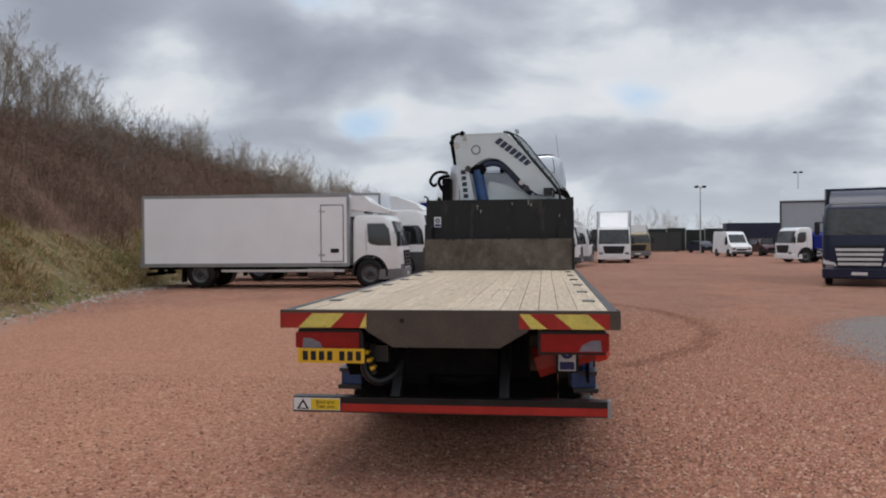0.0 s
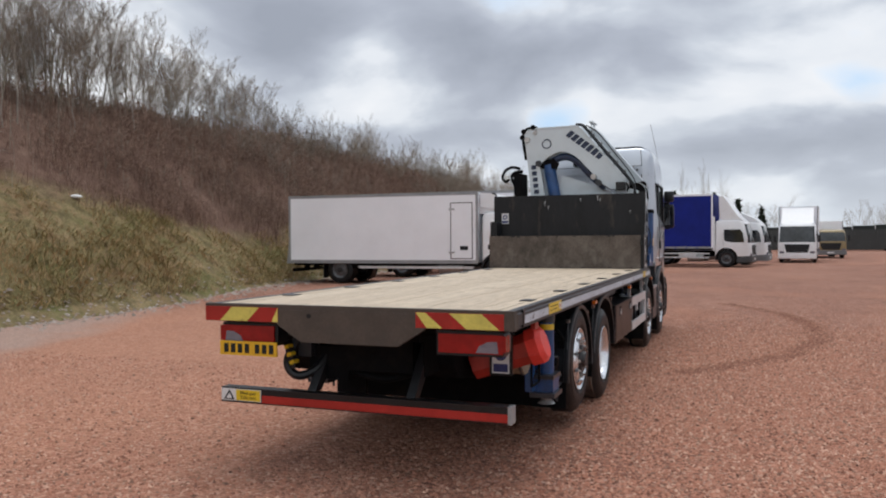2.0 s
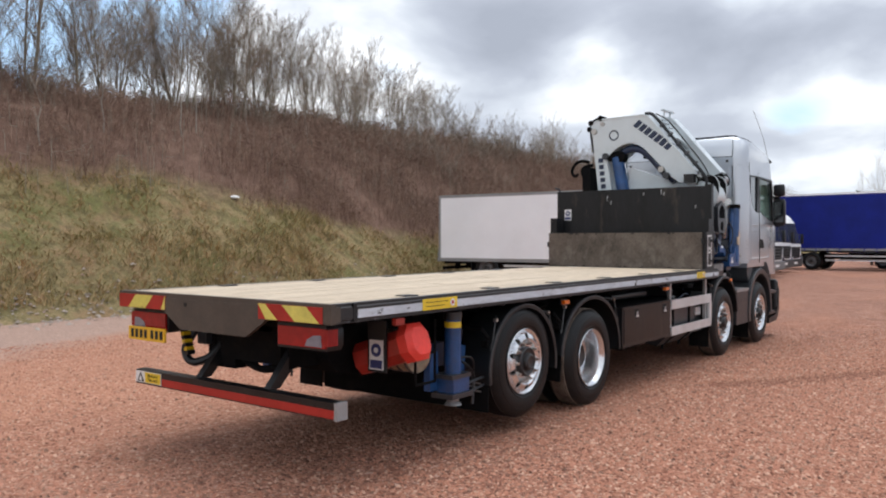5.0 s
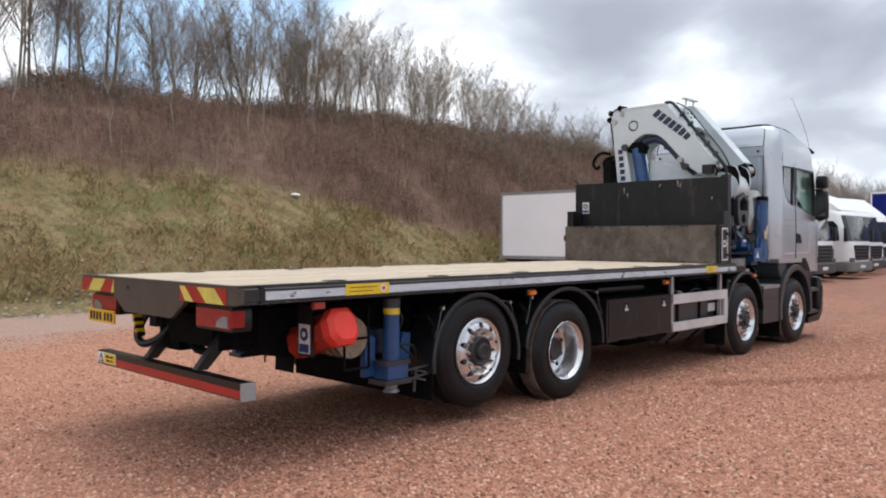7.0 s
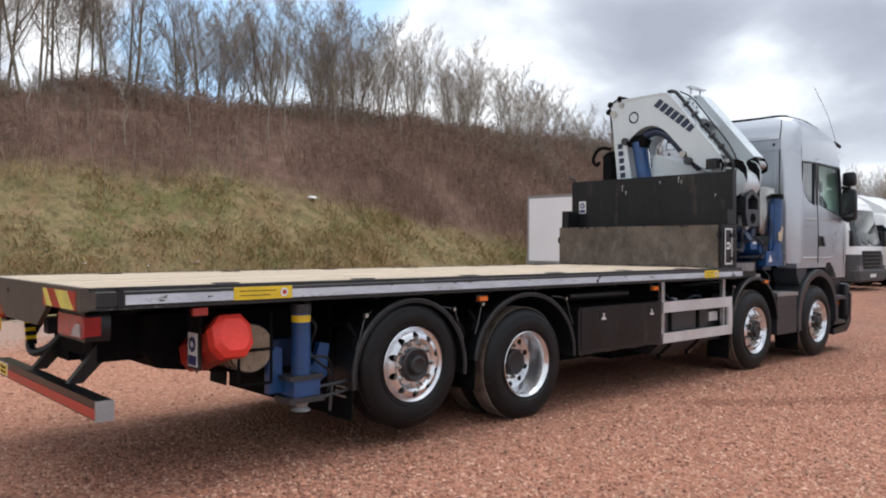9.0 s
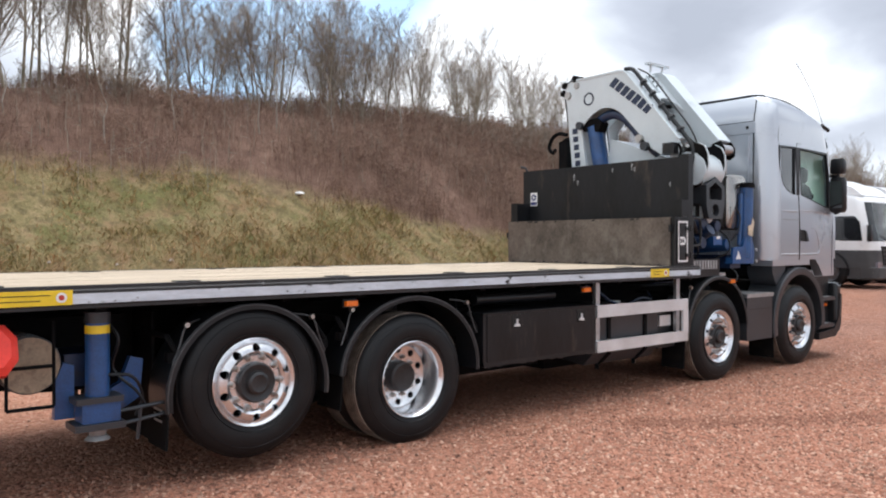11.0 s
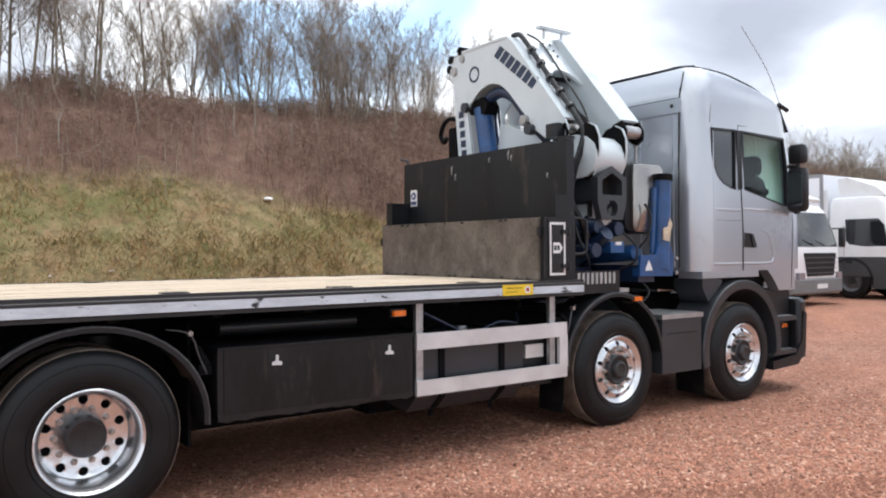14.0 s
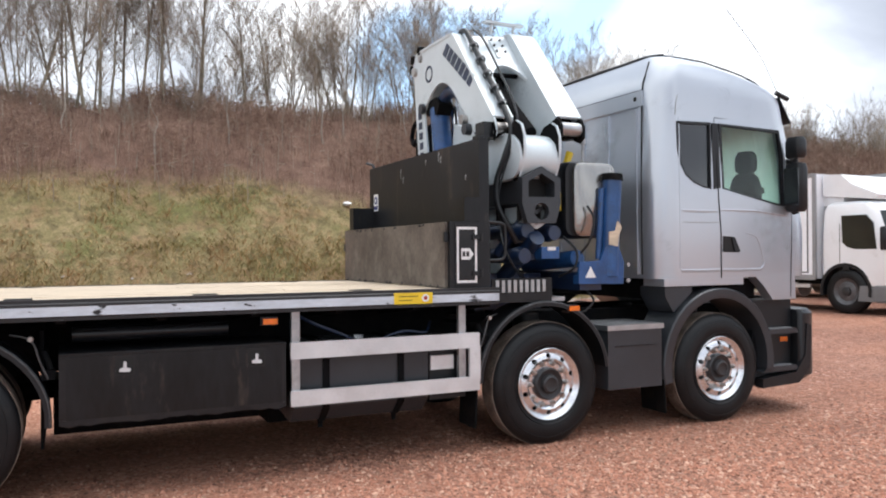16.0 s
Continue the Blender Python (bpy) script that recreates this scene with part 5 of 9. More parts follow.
tube(bm, smooth_path([(1.21, 7.79, 1.86), (1.22, 7.90, 1.85), (1.22, 7.93, 1.80), (1.22, 7.93, 1.62), (1.22, 7.90, 1.56), (1.21, 7.79, 1.55)], 5), 0.014, 8)
part("grab_handle", bm, M_BLACK, truck)
# perforated walkway behind the headboard
bm = nb()
box(bm, -1.1, 1.16, 7.86, 8.55, 1.20, 1.235)
part("walkway", bm, M_STEEL, truck, "galvanised grip walkway", bevel=0.004)
for k in range(9):
    bm = nb()
    box(bm, 1.16, 1.175, 7.87 + k * 0.056, 7.90 + k * 0.056, 1.285, 1.385)
    part("walkway_tooth", bm, M_STEEL, truck)
bm = nb()
box(bm, 1.15, 1.162, 7.84, 8.42, 1.20, 1.40)
part("walkway_back", bm, M_BLACK, truck)


# ---- folded loader crane ----
crane = grp("crane", truck, "white loader crane with blue rams, folded")
YA, YB = 8.03, 8.54        # rear faces of the two boom beams
TAIL = [(0.62, 2.63), (0.45, 2.745), (0.33, 2.89), (0.20, 3.03), (0.09, 3.15), (0.01, 3.215), (-0.07, 3.26), (-0.16, 3.285), (-0.25, 3.285), (-0.33, 3.26), (-0.41, 3.22), (-0.53, 3.13), (-0.585, 3.06), (-0.47, 2.40)]
HEAD = [(-0.72, 2.40), (-0.83, 3.40), (-0.86, 3.54), (-0.855, 3.62), (-0.815, 3.675), (-0.70, 3.705)]
NEAR = HEAD + [(0.00, 3.715), (0.07, 3.705), (0.13, 3.655), (0.865, 2.785), (0.90, 2.71), (0.90, 2.63), (0.86, 2.60)] + TAIL
FARB = HEAD + [(0.19, 3.715), (0.27, 3.705), (0.335, 3.655), (1.075, 2.785), (1.115, 2.71), (1.115, 2.63), (1.07, 2.60)] + TAIL
# each boom is a shallow box: two side plates and a sloping cap between raised lips
for y0, w, outl, dx in ((YA, 0.19, NEAR, 0.0), (YB, 0.25, FARB, 0.205)):
    for ya in (y0, y0 + w - 0.02):
        bm = nb()
        prism(bm, outl, "y", ya, ya + 0.02)
        part("boom_plate", bm, M_CRANE, crane, "white painted side plate", bevel=0.004, segs=1)
    bm = nb()
    prism(bm, [(0.00 + dx, 3.722), (0.075 + dx, 3.712), (0.138 + dx, 3.661), (0.868 + dx, 2.797), (0.850 + dx, 2.781), (0.122 + dx, 3.643), (0.065 + dx, 3.69), (0.00 + dx, 3.70)], "y", y0 - 0.010, y0 + w + 0.010)
    part("boom_flange", bm, M_CRANE, crane, "white sloping cap plate", bevel=0.004)
    bm = nb()
    prism(bm, [(-0.80, 3.690), (-0.69, 3.713), (0.00 + dx, 3.722), (0.00 + dx, 3.70), (-0.69, 3.69)], "y", y0 - 0.010, y0 + w + 0.010)
    part("boom_top", bm, M_CRANE, crane, bevel=0.003)
# plate joining the booms at the top, its lower edge arched
bm = nb()
y0, y1, n = YA + 0.192, YB - 0.002, 14
ringA, ringB = [], []
for k in range(n + 1):
    q = k / n
    yy, tx = y0 + (y1 - y0) * q, 0.10 + 0.10 * q
    drop = 0.34 + 0.16 * abs(2 * q - 1) ** 2.2
    ringA.append([bm.verts.new((tx, yy, 3.70)), bm.verts.new((tx + drop * 0.82, yy, 3.70 - drop))])
    ringB.append([bm.verts.new((tx - 0.02, yy, 3.68)), bm.verts.new((tx - 0.02 + drop * 0.82, yy, 3.68 - drop))])
for k in range(n):
    for f in ((ringA[k][0], ringA[k][1], ringA[k + 1][1], ringA[k + 1][0]), (ringB[k][0], ringB[k + 1][0], ringB[k + 1][1], ringB[k][1]),
              (ringA[k][0], ringA[k + 1][0], ringB[k + 1][0], ringB[k][0]), (ringA[k][1], ringB[k][1], ringB[k + 1][1], ringA[k + 1][1])):
        bm.faces.new(f)
bm.faces.new((ringA[0][0], ringB[0][0], ringB[0][1], ringA[0][1]))
bm.faces.new((ringA[n][0], ringA[n][1], ringB[n][1], ringB[n][0]))
part("boom_web", bm, M_CRANE, crane, "white plate joining the booms")
for yy in (8.36, 8.45):
    bm = nb()
    prism(bm, [(0.15, 3.66), (0.19, 3.67), (0.37, 3.45), (0.35, 3.44)], "y", yy, yy + 0.035)
    hp = part("hose_clamp", bm, M_CRANE, crane, "scuffed white clamp strip", bevel=0.004)
    for q in range(3):
        bm = nb()
        xx, zz = 0.205 + 0.055 * q, 3.645 - 0.068 * q
        cyl(bm, (xx, yy + 0.017, zz), (xx + 0.02, yy + 0.017, zz + 0.017), 0.011, seg=8)
        part("bolt", bm, M_WORN, hp)
# dark tube added to draw the joining plate's lower edge
bm = nb()
tube(bm, [(0.40, YA + 0.20, 3.27), (0.41, YB, 3.27)], 0.022, 10)
part("cross_tube", bm, M_CHASSIS, crane, "dark tube along the joining plate's lower edge")
# pins and bosses
for x, z, r, hy in ((-0.80, 3.52, 0.05, 0.03), (-0.66, 3.63, 0.04, 0.02), (-0.60, 3.10, 0.055, 0.04), (0.42, 2.74, 0.055, 0.06), (0.34, 2.84, 0.05, 0.05)):
    bm = nb()
    cyl(bm, (x, YA + 0.004, z), (x, YA - hy, z), r, r * 0.92, seg=24)
    part("pin_boss", bm, M_GREYPL if r > 0.05 else M_NUT, crane, bevel=0.008)
bm = nb()
cyl(bm, (0.84, YA + 0.18, 2.66), (0.84, YA + 0.30, 2.66), 0.075, seg=20)
part("pivot_pin", bm, M_CHASSIS, crane, bevel=0.01)
# dark blocks as the booms' end shade, and the ram under the joining plate
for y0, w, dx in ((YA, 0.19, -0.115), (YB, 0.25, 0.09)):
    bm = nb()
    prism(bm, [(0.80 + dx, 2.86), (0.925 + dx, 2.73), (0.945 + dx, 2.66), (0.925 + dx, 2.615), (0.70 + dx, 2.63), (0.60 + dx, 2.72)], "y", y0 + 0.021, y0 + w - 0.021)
    part("boom_end", bm, M_CHASSIS, crane, "solid dark block for the shade in the boom end", bevel=0.01)
    bm = nb()
    prism(bm, [(1.0 + dx, 2.742), (1.04 + dx, 2.655), (1.015 + dx, 2.58), (0.99 + dx, 2.578), (1.012 + dx, 2.655), (0.975 + dx, 2.738)], "y", y0 - 0.014, y0 - 0.002)
    part("boom_lip", bm, M_CHASSIS, crane, "dark worn edge")
bm = nb()
cyl(bm, (0.86, YA + 0.022, 2.695), (0.86, YA + 0.168, 2.695), 0.05, seg=20)
part("pivot_pin", bm, M_NUT, crane, "worn steel pivot pin", bevel=0.008)
bm = nb()
cyl(bm, (0.16, 8.38, 3.30), (0.90, 8.38, 2.66), 0.06, seg=20)
part("ram_cylinder", bm, M_CHASSIS, crane, "black inner ram", bevel=0.01)
bm = nb()
prism(bm, [(-0.05, 3.36), (0.22, 3.34), (0.20, 3.10), (-0.05, 3.05)], "y", 8.24, 8.52)
part("boom_joint", bm, M_CHASSIS, crane, "dark greasy joint block", bevel=0.02)
bm = nb()
cyl(bm, (1.075, YB + 0.01, 2.685), (1.075, YB + 0.24, 2.685), 0.06, seg=20)
part("pivot_pin", bm, M_STEEL, crane, "bright steel pivot pin", bevel=0.012)
for yy in (YB, YB + 0.23):
    bm = nb()
    prism(bm, [(0.98, 2.75), (1.09, 2.785), (1.14, 2.70), (1.135, 2.61), (1.07, 2.57), (1.0, 2.60)], "y", yy - 0.004, yy + 0.024)
    part("pin_cheek", bm, M_CHASSIS, crane, "black pin cheek", bevel=0.004)
# blue rams between the plates and the stem
bm = nb()
cyl(bm, (-0.30, 8.14, 2.30), (-0.45, 8.14, 3.08), 0.10, seg=24)
part("ram_cylinder", bm, M_BLUE, crane, bevel=0.006)
bm = nb()
tube(bm, smooth_path([(0.52, 8.14, 2.66), (0.33, 8.14, 2.82), (0.18, 8.14, 2.99), (0.04, 8.14, 3.13), (-0.12, 8.14, 3.205), (-0.28, 8.14, 3.19), (-0.44, 8.14, 3.10)], 4), 0.062, 14)
part("ram_cylinder", bm, M_DKBLUE, crane, bevel=0.006)
bm = nb()
cyl(bm, (-0.34, 8.28, 2.70), (-0.40, 8.28, 3.10), 0.04, seg=16)
part("ram_rod", bm, M_CHROME, crane)
bm = nb()
prism(bm, [(-0.62, 3.10), (-0.56, 3.02), (-0.33, 3.00), (-0.28, 3.10), (-0.34, 3.18), (-0.50, 3.17)], "y", 8.055, 8.21)
part("ram_joint", bm, M_CHASSIS, crane, "greasy black ram joint", bevel=0.015)
bm = nb()
box(bm, 0.72, 0.87, YA - 0.10, YA - 0.004, 2.61, 2.74)
part("sensor_box", bm, M_BLACK, crane, "black box on the boom tip", bevel=0.014)
bm = nb()
prism(bm, [(-0.60, 2.2), (-0.36, 2.2), (-0.24, 2.90), (-0.10, 2.86), (0.60, 2.60), (0.80, 2.44), (0.80, 2.2)], "y", 8.20, 8.60)
part("inner_boom", bm, M_CRANE, crane, bevel=0.02)
# links beside the pivot: white curved cheeks
for y0 in (8.25, 8.60):
    bm = nb()
    prism(bm, [(0.86, 2.62), (0.95, 2.71), (1.05, 2.73), (1.13, 2.69), (1.175, 2.60), (1.18, 2.48), (1.155, 2.36), (1.10, 2.26), (1.02, 2.22), (0.95, 2.28), (0.92, 2.42)], "y", y0 - 0.014, y0 + 0.014)
    part("link_cheek", bm, M_CHASSIS, crane, "dark link cheek with white front edge", bevel=0.006)
    edge = [(1.06, 2.735), (1.135, 2.695), (1.18, 2.60), (1.185, 2.48), (1.16, 2.36), (1.105, 2.255)]
    bm = nb()
    prism(bm, [(x + 0.004, z) for x, z in edge] + [(x - 0.016, z) for x, z in edge[::-1]], "y", y0 - 0.010, y0 + 0.010)
    part("cheek_edge", bm, M_CRANE, crane, "white painted edge", bevel=0.004)
bm = nb()
prism(bm, [(0.70, 2.22), (1.06, 2.25), (1.13, 2.30), (1.17, 2.38), (1.165, 2.46), (1.13, 2.54), (1.04, 2.61), (0.92, 2.64), (0.70, 2.62)], "y", 8.21, 8.59)
part("knuckle", bm, M_CRANE, crane, "white rounded knuckle block", bevel=0.045, segs=3, angle=25)
# hollow six-sided boom ends, stacked
for cz, r, x1 in ((2.13, 0.19, 1.095), (1.94, 0.13, 1.09)):
    bm = nb()
    outer = [(8.42 + r * math.cos(radians(a)) * 1.0, cz + r * math.sin(radians(a))) for a in (30, 90, 150, 210, 270, 330)]
    prism(bm, outer, "x", -1.15, x1)
    o = part("extension_boom", bm, M_CRANE if cz < 2 else M_GREYPL, crane, "hollow six-sided boom end", bevel=0.01)
    c = nb()
    inner = [(8.42 + (r - 0.04) * math.cos(radians(a)), cz + (r - 0.04) * math.sin(radians(a))) for a in (30, 90, 150, 210, 270, 330)]
    prism(c, inner, "x", 0.75, 1.4)
    carve(o, [c])
bm = nb()
prism(bm, [(8.28, 1.86), (8.56, 1.86), (8.61, 2.02), (8.61, 2.24), (8.42, 2.34), (8.23, 2.24), (8.23, 2.02)], "x", 1.10, 1.17)
o = part("boom_end_plate", bm, M_GREYPL, crane, "dark grey end plate with openings", bevel=0.008)
c1, c2 = nb(), nb()
prism(c1, [(8.29, 2.08), (8.55, 2.08), (8.55, 2.21), (8.42, 2.28), (8.29, 2.21)], "x", 1.0, 1.3)
cyl(c2, (1.0, 8.42, 1.96), (1.3, 8.42, 1.96), 0.072, seg=20)
carve(o, [c1, c2])
# black sheet across the opening stands in for the shade inside
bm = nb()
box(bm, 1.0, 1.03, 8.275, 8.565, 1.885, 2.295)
part("boom_bulkhead", bm, M_SEAM, crane, "dark sheet for the shade inside the boom")
bm = nb()
box(bm, -1.1, 0.70, 8.27, 8.57, 2.02, 2.36)
part("outer_boom", bm, M_CRANE, crane, bevel=0.02)
# second dark sheet, deeper in, also put there as interior shade
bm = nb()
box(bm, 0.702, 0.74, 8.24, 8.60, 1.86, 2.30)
part("boom_bulkhead", bm, M_CHASSIS, crane, "dark sheet for the shade inside the boom")
# column, base and blue slewing gear
bm = nb()
cyl(bm, (0.0, 8.42, 1.30), (0.0, 8.42, 2.20), 0.24, 0.21, seg=28)
part("column", bm, M_CRANE, crane)
bm = nb()
box(bm, -0.55, 0.55, 8.10, 8.80, 1.10, 1.42)
part("base", bm, M_DKBLUE, crane, bevel=0.03)
for y0, zc in ((8.30, 1.585), (8.33, 1.80), (8.60, 1.78)):
    bm = nb()
    cyl(bm, (-0.95, y0, zc), (1.08, y0, zc), 0.066, seg=22)
    part("slew_cylinder", bm, M_DKBLUE, crane, bevel=0.012)
    bm = nb()
    cyl(bm, (0.98, y0, zc), (1.09, y0, zc), 0.078, 0.062, seg=22)
    part("end_cap", bm, M_DKBLUE, crane, bevel=0.015)
bm = nb()
cyl(bm, (0.5, 8.48, 1.66), (1.02, 8.42, 1.62), 0.07, seg=20)
part("slew_cylinder", bm, M_DKBLUE, crane, bevel=0.012)
for (a, b, r, mt) in (((0.55, 8.30, 1.40), (1.12, 8.30, 1.74), 0.07, M_DKBLUE), ((0.3, 8.70, 1.50), (1.08, 8.74, 1.56), 0.075, M_BLUE), ((0.75, 8.12, 1.60), (1.05, 8.30, 2.0), 0.045, M_DKBLUE)):
    bm = nb()
    cyl(bm, a, b, r, seg=20)
    part("ram_cylinder", bm, mt, crane, bevel=0.01)
bm = nb()
box(bm, 0.78, 1.13, 8.44, 8.62, 1.56, 1.66)
part("valve_block", bm, M_BLUE, crane, bevel=0.012)
bm = nb()
box(bm, 1.12, 1.135, 8.50, 8.58, 1.63, 1.66)
part("valve_tag", bm, M_LABEL, crane, smooth=False)
bm = nb()
box(bm, -1.10, 1.10, 8.85, 9.08, 1.28, 1.44)
part("outrigger_beam", bm, M_DKBLUE, crane, bevel=0.015)
# stabiliser leg beside the cab, slightly tilted, with chipped paint
for sx in (1, -1):
    s = grp("stabiliser", crane, "blue outrigger stabiliser with chipped paint")
    bm = nb()
    cyl(bm, (sx * 1.11, 9.15, 1.40), (sx * 1.11, 9.20, 2.25), 0.085, seg=24)
    part("leg_cylinder", bm, M_BLUE, s, bevel=0.008)
    bm = nb()
    cyl(bm, (sx * 1.11, 9.20, 2.25), (sx * 1.11, 9.203, 2.31), 0.098, 0.09, seg=24)
    part("leg_top", bm, M_CHASSIS, s, "rusty top flange", bevel=0.01)
    bm = nb()
    cyl(bm, (sx * 1.10, 9.05, 1.55), (sx * 1.10, 9.09, 2.18), 0.028, seg=12)
    part("guide_rod", bm, M_BLUE, s)
    bm = nb()
    box(bm, sx * 1.11 - 0.05, sx * 1.11 + 0.05, 8.81, 9.26, 1.335, 1.41)
    prism(bm, [(8.79, 1.34), (9.27, 1.33), (9.28, 1.52), (9.22, 1.66), (9.08, 1.66), (9.02, 1.54), (8.80, 1.53)], "x", sx * 1.11 + sx * 0.03, sx * 1.11 + sx * 0.06)
    part("leg_bracket", bm, M_BLUE, s, bevel=0.01)
    if sx > 0:
        bm = nb()
        prism(bm, [(8.86, 1.39), (8.97, 1.39), (8.915, 1.49)], "x", 1.169, 1.173)
        part("white_triangle", bm, M_LABEL, s, smooth=False)
        bm = nb()
        prism(bm, [(9.10, 1.68), (9.19, 1.66), (9.205, 1.76), (9.235, 1.83), (9.19, 1.89), (9.16, 1.80), (9.10, 1.79)], "x", 1.186, 1.1985)
        part("bare_patch", bm, M_WOODS[1], s, "bare patch of flaked paint", smooth=False)
        for zz in (1.33, 1.47):
            bm = nb()
            cyl(bm, (1.165, 9.22, zz + 0.03), (1.18, 9.22, zz + 0.03), 0.02, seg=10)
            part("bolt", bm, M_STEEL, s)
# oil tank between crane and cab
tk = grp("oil_tank", crane, "rounded steel oil tank with dark end")
lv = []
for x in (-0.4, 0.98, 1.02):
    k = 0.95 if x > 1 else 1
    lv.append((x, [(9.02 + k * (p[0]), 2.08 + k * p[1]) for p in ring(0.27, -0.34, 0.34, 0.09, 0.09, 4)]))
bm = nb()
loft(bm, lv)
for v in bm.verts:
    v.co = Vector((v.co.z, v.co.x, v.co.y))
part("tank_shell", bm, M_PLASTIC, tk)
bm = nb()
loft(bm, [(z, [(9.05 + k * p[0], 2.08 + k * p[1]) for p in ring(0.22, -0.325, 0.325, 0.08, 0.08, 4)]) for z, k in ((1.01, 1.0), (1.06, 1.0), (1.075, 0.9))])
for v in bm.verts:
    v.co = Vector((v.co.z, v.co.x, v.co.y))
part("tank_end", bm, M_TANK, tk, "stained bright steel end")
bm = nb()
box(bm, 0.88, 0.97, 8.742, 8.748, 1.98, 2.14)
part("yellow_label", bm, M_STICK, tk, smooth=False)
bm = nb()
cyl(bm, (0.82, 8.90, 2.40), (0.82, 8.95, 2.52), 0.035, seg=14)
part("yellow_cap", bm, M_STICK, tk)
bm = nb()
cyl(bm, (0.95, 9.0, 2.40), (0.95, 9.0, 2.58), 0.014, seg=10)
cyl(bm, (0.95, 9.0, 2.58), (0.95, 9.0, 2.64), 0.03, seg=14)
part("breather", bm, M_STEEL, tk)
# hoses down the crane
hoses = ([(0.18, 8.30, 3.735), (0.38, 8.30, 3.60), (0.68, 8.31, 3.22), (0.92, 8.31, 2.90), (1.02, 8.27, 2.66), (0.98, 8.16, 2.30), (0.98, 8.10, 2.0), (0.95, 8.2, 1.7)],
         [(1.0, 8.75, 1.75), (1.1, 8.82, 1.62), (1.12, 8.78, 1.48), (1.0, 8.7, 1.40)],
         [(0.9, 8.10, 1.9), (1.05, 8.0, 1.72), (1.1, 8.08, 1.5), (0.9, 8.3, 1.4)],
         [(1.06, 8.95, 1.28), (1.12, 8.98, 1.18), (1.10, 8.85, 1.08), (1.04, 8.7, 1.10)],
         [(1.12, 8.92, 2.02), (1.16, 8.96, 1.90), (1.16, 8.92, 1.72), (1.10, 8.86, 1.60)])
for k, h in enumerate(hoses):
    bm = nb()
    tube(bm, smooth_path(h, 6), 0.0105, 8)
    part("hydraulic_hose", bm, M_PLASTIC, crane)
bm = nb()
tube(bm, smooth_path([(0.02, 8.245, 3.745), (0.12, 8.245, 3.735), (0.22, 8.245, 3.64), (0.55, 8.245, 3.235), (0.90, 8.245, 2.81), (1.00, 8.23, 2.64), (0.99, 8.17, 2.44), (0.95, 8.11, 2.22), (0.98, 8.10, 2.02), (1.03, 8.17, 1.84), (1.02, 8.26, 1.70)], 5), 0.026, 10)
part("hose_sleeve", bm, M_PLASTIC, crane, "thick black hose sleeve")
for q in range(5):
    bm = nb()
    xx, zz = 0.30 + 0.13 * q, 3.545 - 0.157 * q
    lathe(bm, [(-0.014, 0.037), (-0.014, 0.045), (0.014, 0.045), (0.014, 0.037)], (0, 0, 0), 14)
    for v in bm.verts:
        v.co = Vector((xx, 8.245, zz)) + Matrix.Rotation(radians(50.5), 3, "Y") @ v.co
    part("hose_clip", bm, M_WORN, crane)
# hook block at the stem, and the handle on top
bm = nb()
tube(bm, smooth_path([(-0.98, 8.2, 3.04), (-1.12, 8.2, 3.07), (-1.24, 8.2, 3.02), (-1.30, 8.2, 2.90), (-1.24, 8.2, 2.82), (-1.18, 8.2, 2.86)], 5), 0.026, 8)
tube(bm, smooth_path([(-0.96, 8.3, 3.00), (-1.10, 8.3, 2.98), (-1.16, 8.3, 2.90), (-1.10, 8.3, 2.76), (-1.02, 8.3, 2.66)], 5), 0.03, 8)
part("hook", bm, M_CHASSIS, crane, "dark steel hook and shackle")
bm = nb()
box(bm, -1.08, -0.94, 8.15, 8.55, 2.50, 2.95)
part("jib_end", bm, M_CHASSIS, crane, bevel=0.03)
bm = nb()
tube(bm, [(0.24, 8.36, 3.70), (0.25, 8.36, 3.80)], 0.014, 8)
tube(bm, [(0.24, 8.60, 3.70), (0.25, 8.60, 3.80)], 0.014, 8)
box(bm, 0.215, 0.285, 8.28, 8.70, 3.79, 3.812)
part("hose_guide", bm, M_CRANE, crane, "flat bracket on top", bevel=0.004)
bm = nb()
tube(bm, smooth_path([(-0.83, 8.10, 3.18), (-0.875, 8.10, 3.45), (-0.885, 8.10, 3.60), (-0.84, 8.10, 3.69), (-0.72, 8.10, 3.725)], 5), 0.034, 10)
part("head_hose", bm, M_CHASSIS, crane, "black hose round the boom head")
for xx, zz in ((-0.865, 3.66), (-0.89, 3.56), (-0.70, 3.725)):
    bm = nb()
    cyl(bm, (xx, 8.02, zz), (xx, 8.20, zz), 0.045, seg=14)
    part("pin_boss", bm, M_CHASSIS, crane, bevel=0.008)
# the gear between headboard and cab sits close behind the headboard
BOOM = ("boom_plate", "boom_flange", "boom_top", "boom_web", "hose_clamp", "bolt", "cross_tube", "pin_boss", "hose_guide", "jib_end", "hook", "head_hose")
for o in crane.children_recursive:
    near = o.name.split(".")[0] in BOOM or o.parent.name.startswith("hose_clamp")
    if o.type == "MESH" and not near:
        xs_ = [v.co.y for v in o.data.vertices]
        if min(xs_) > 8.05 and o.name.split(".")[0] not in ("boom_end", "boom_lip", "ram_cylinder", "ram_rod", "pivot_pin", "pin_cheek", "inner_boom", "boom_joint", "ram_joint", "sensor_box"):
            for v in o.data.vertices:
                v.co.y -= 0.10
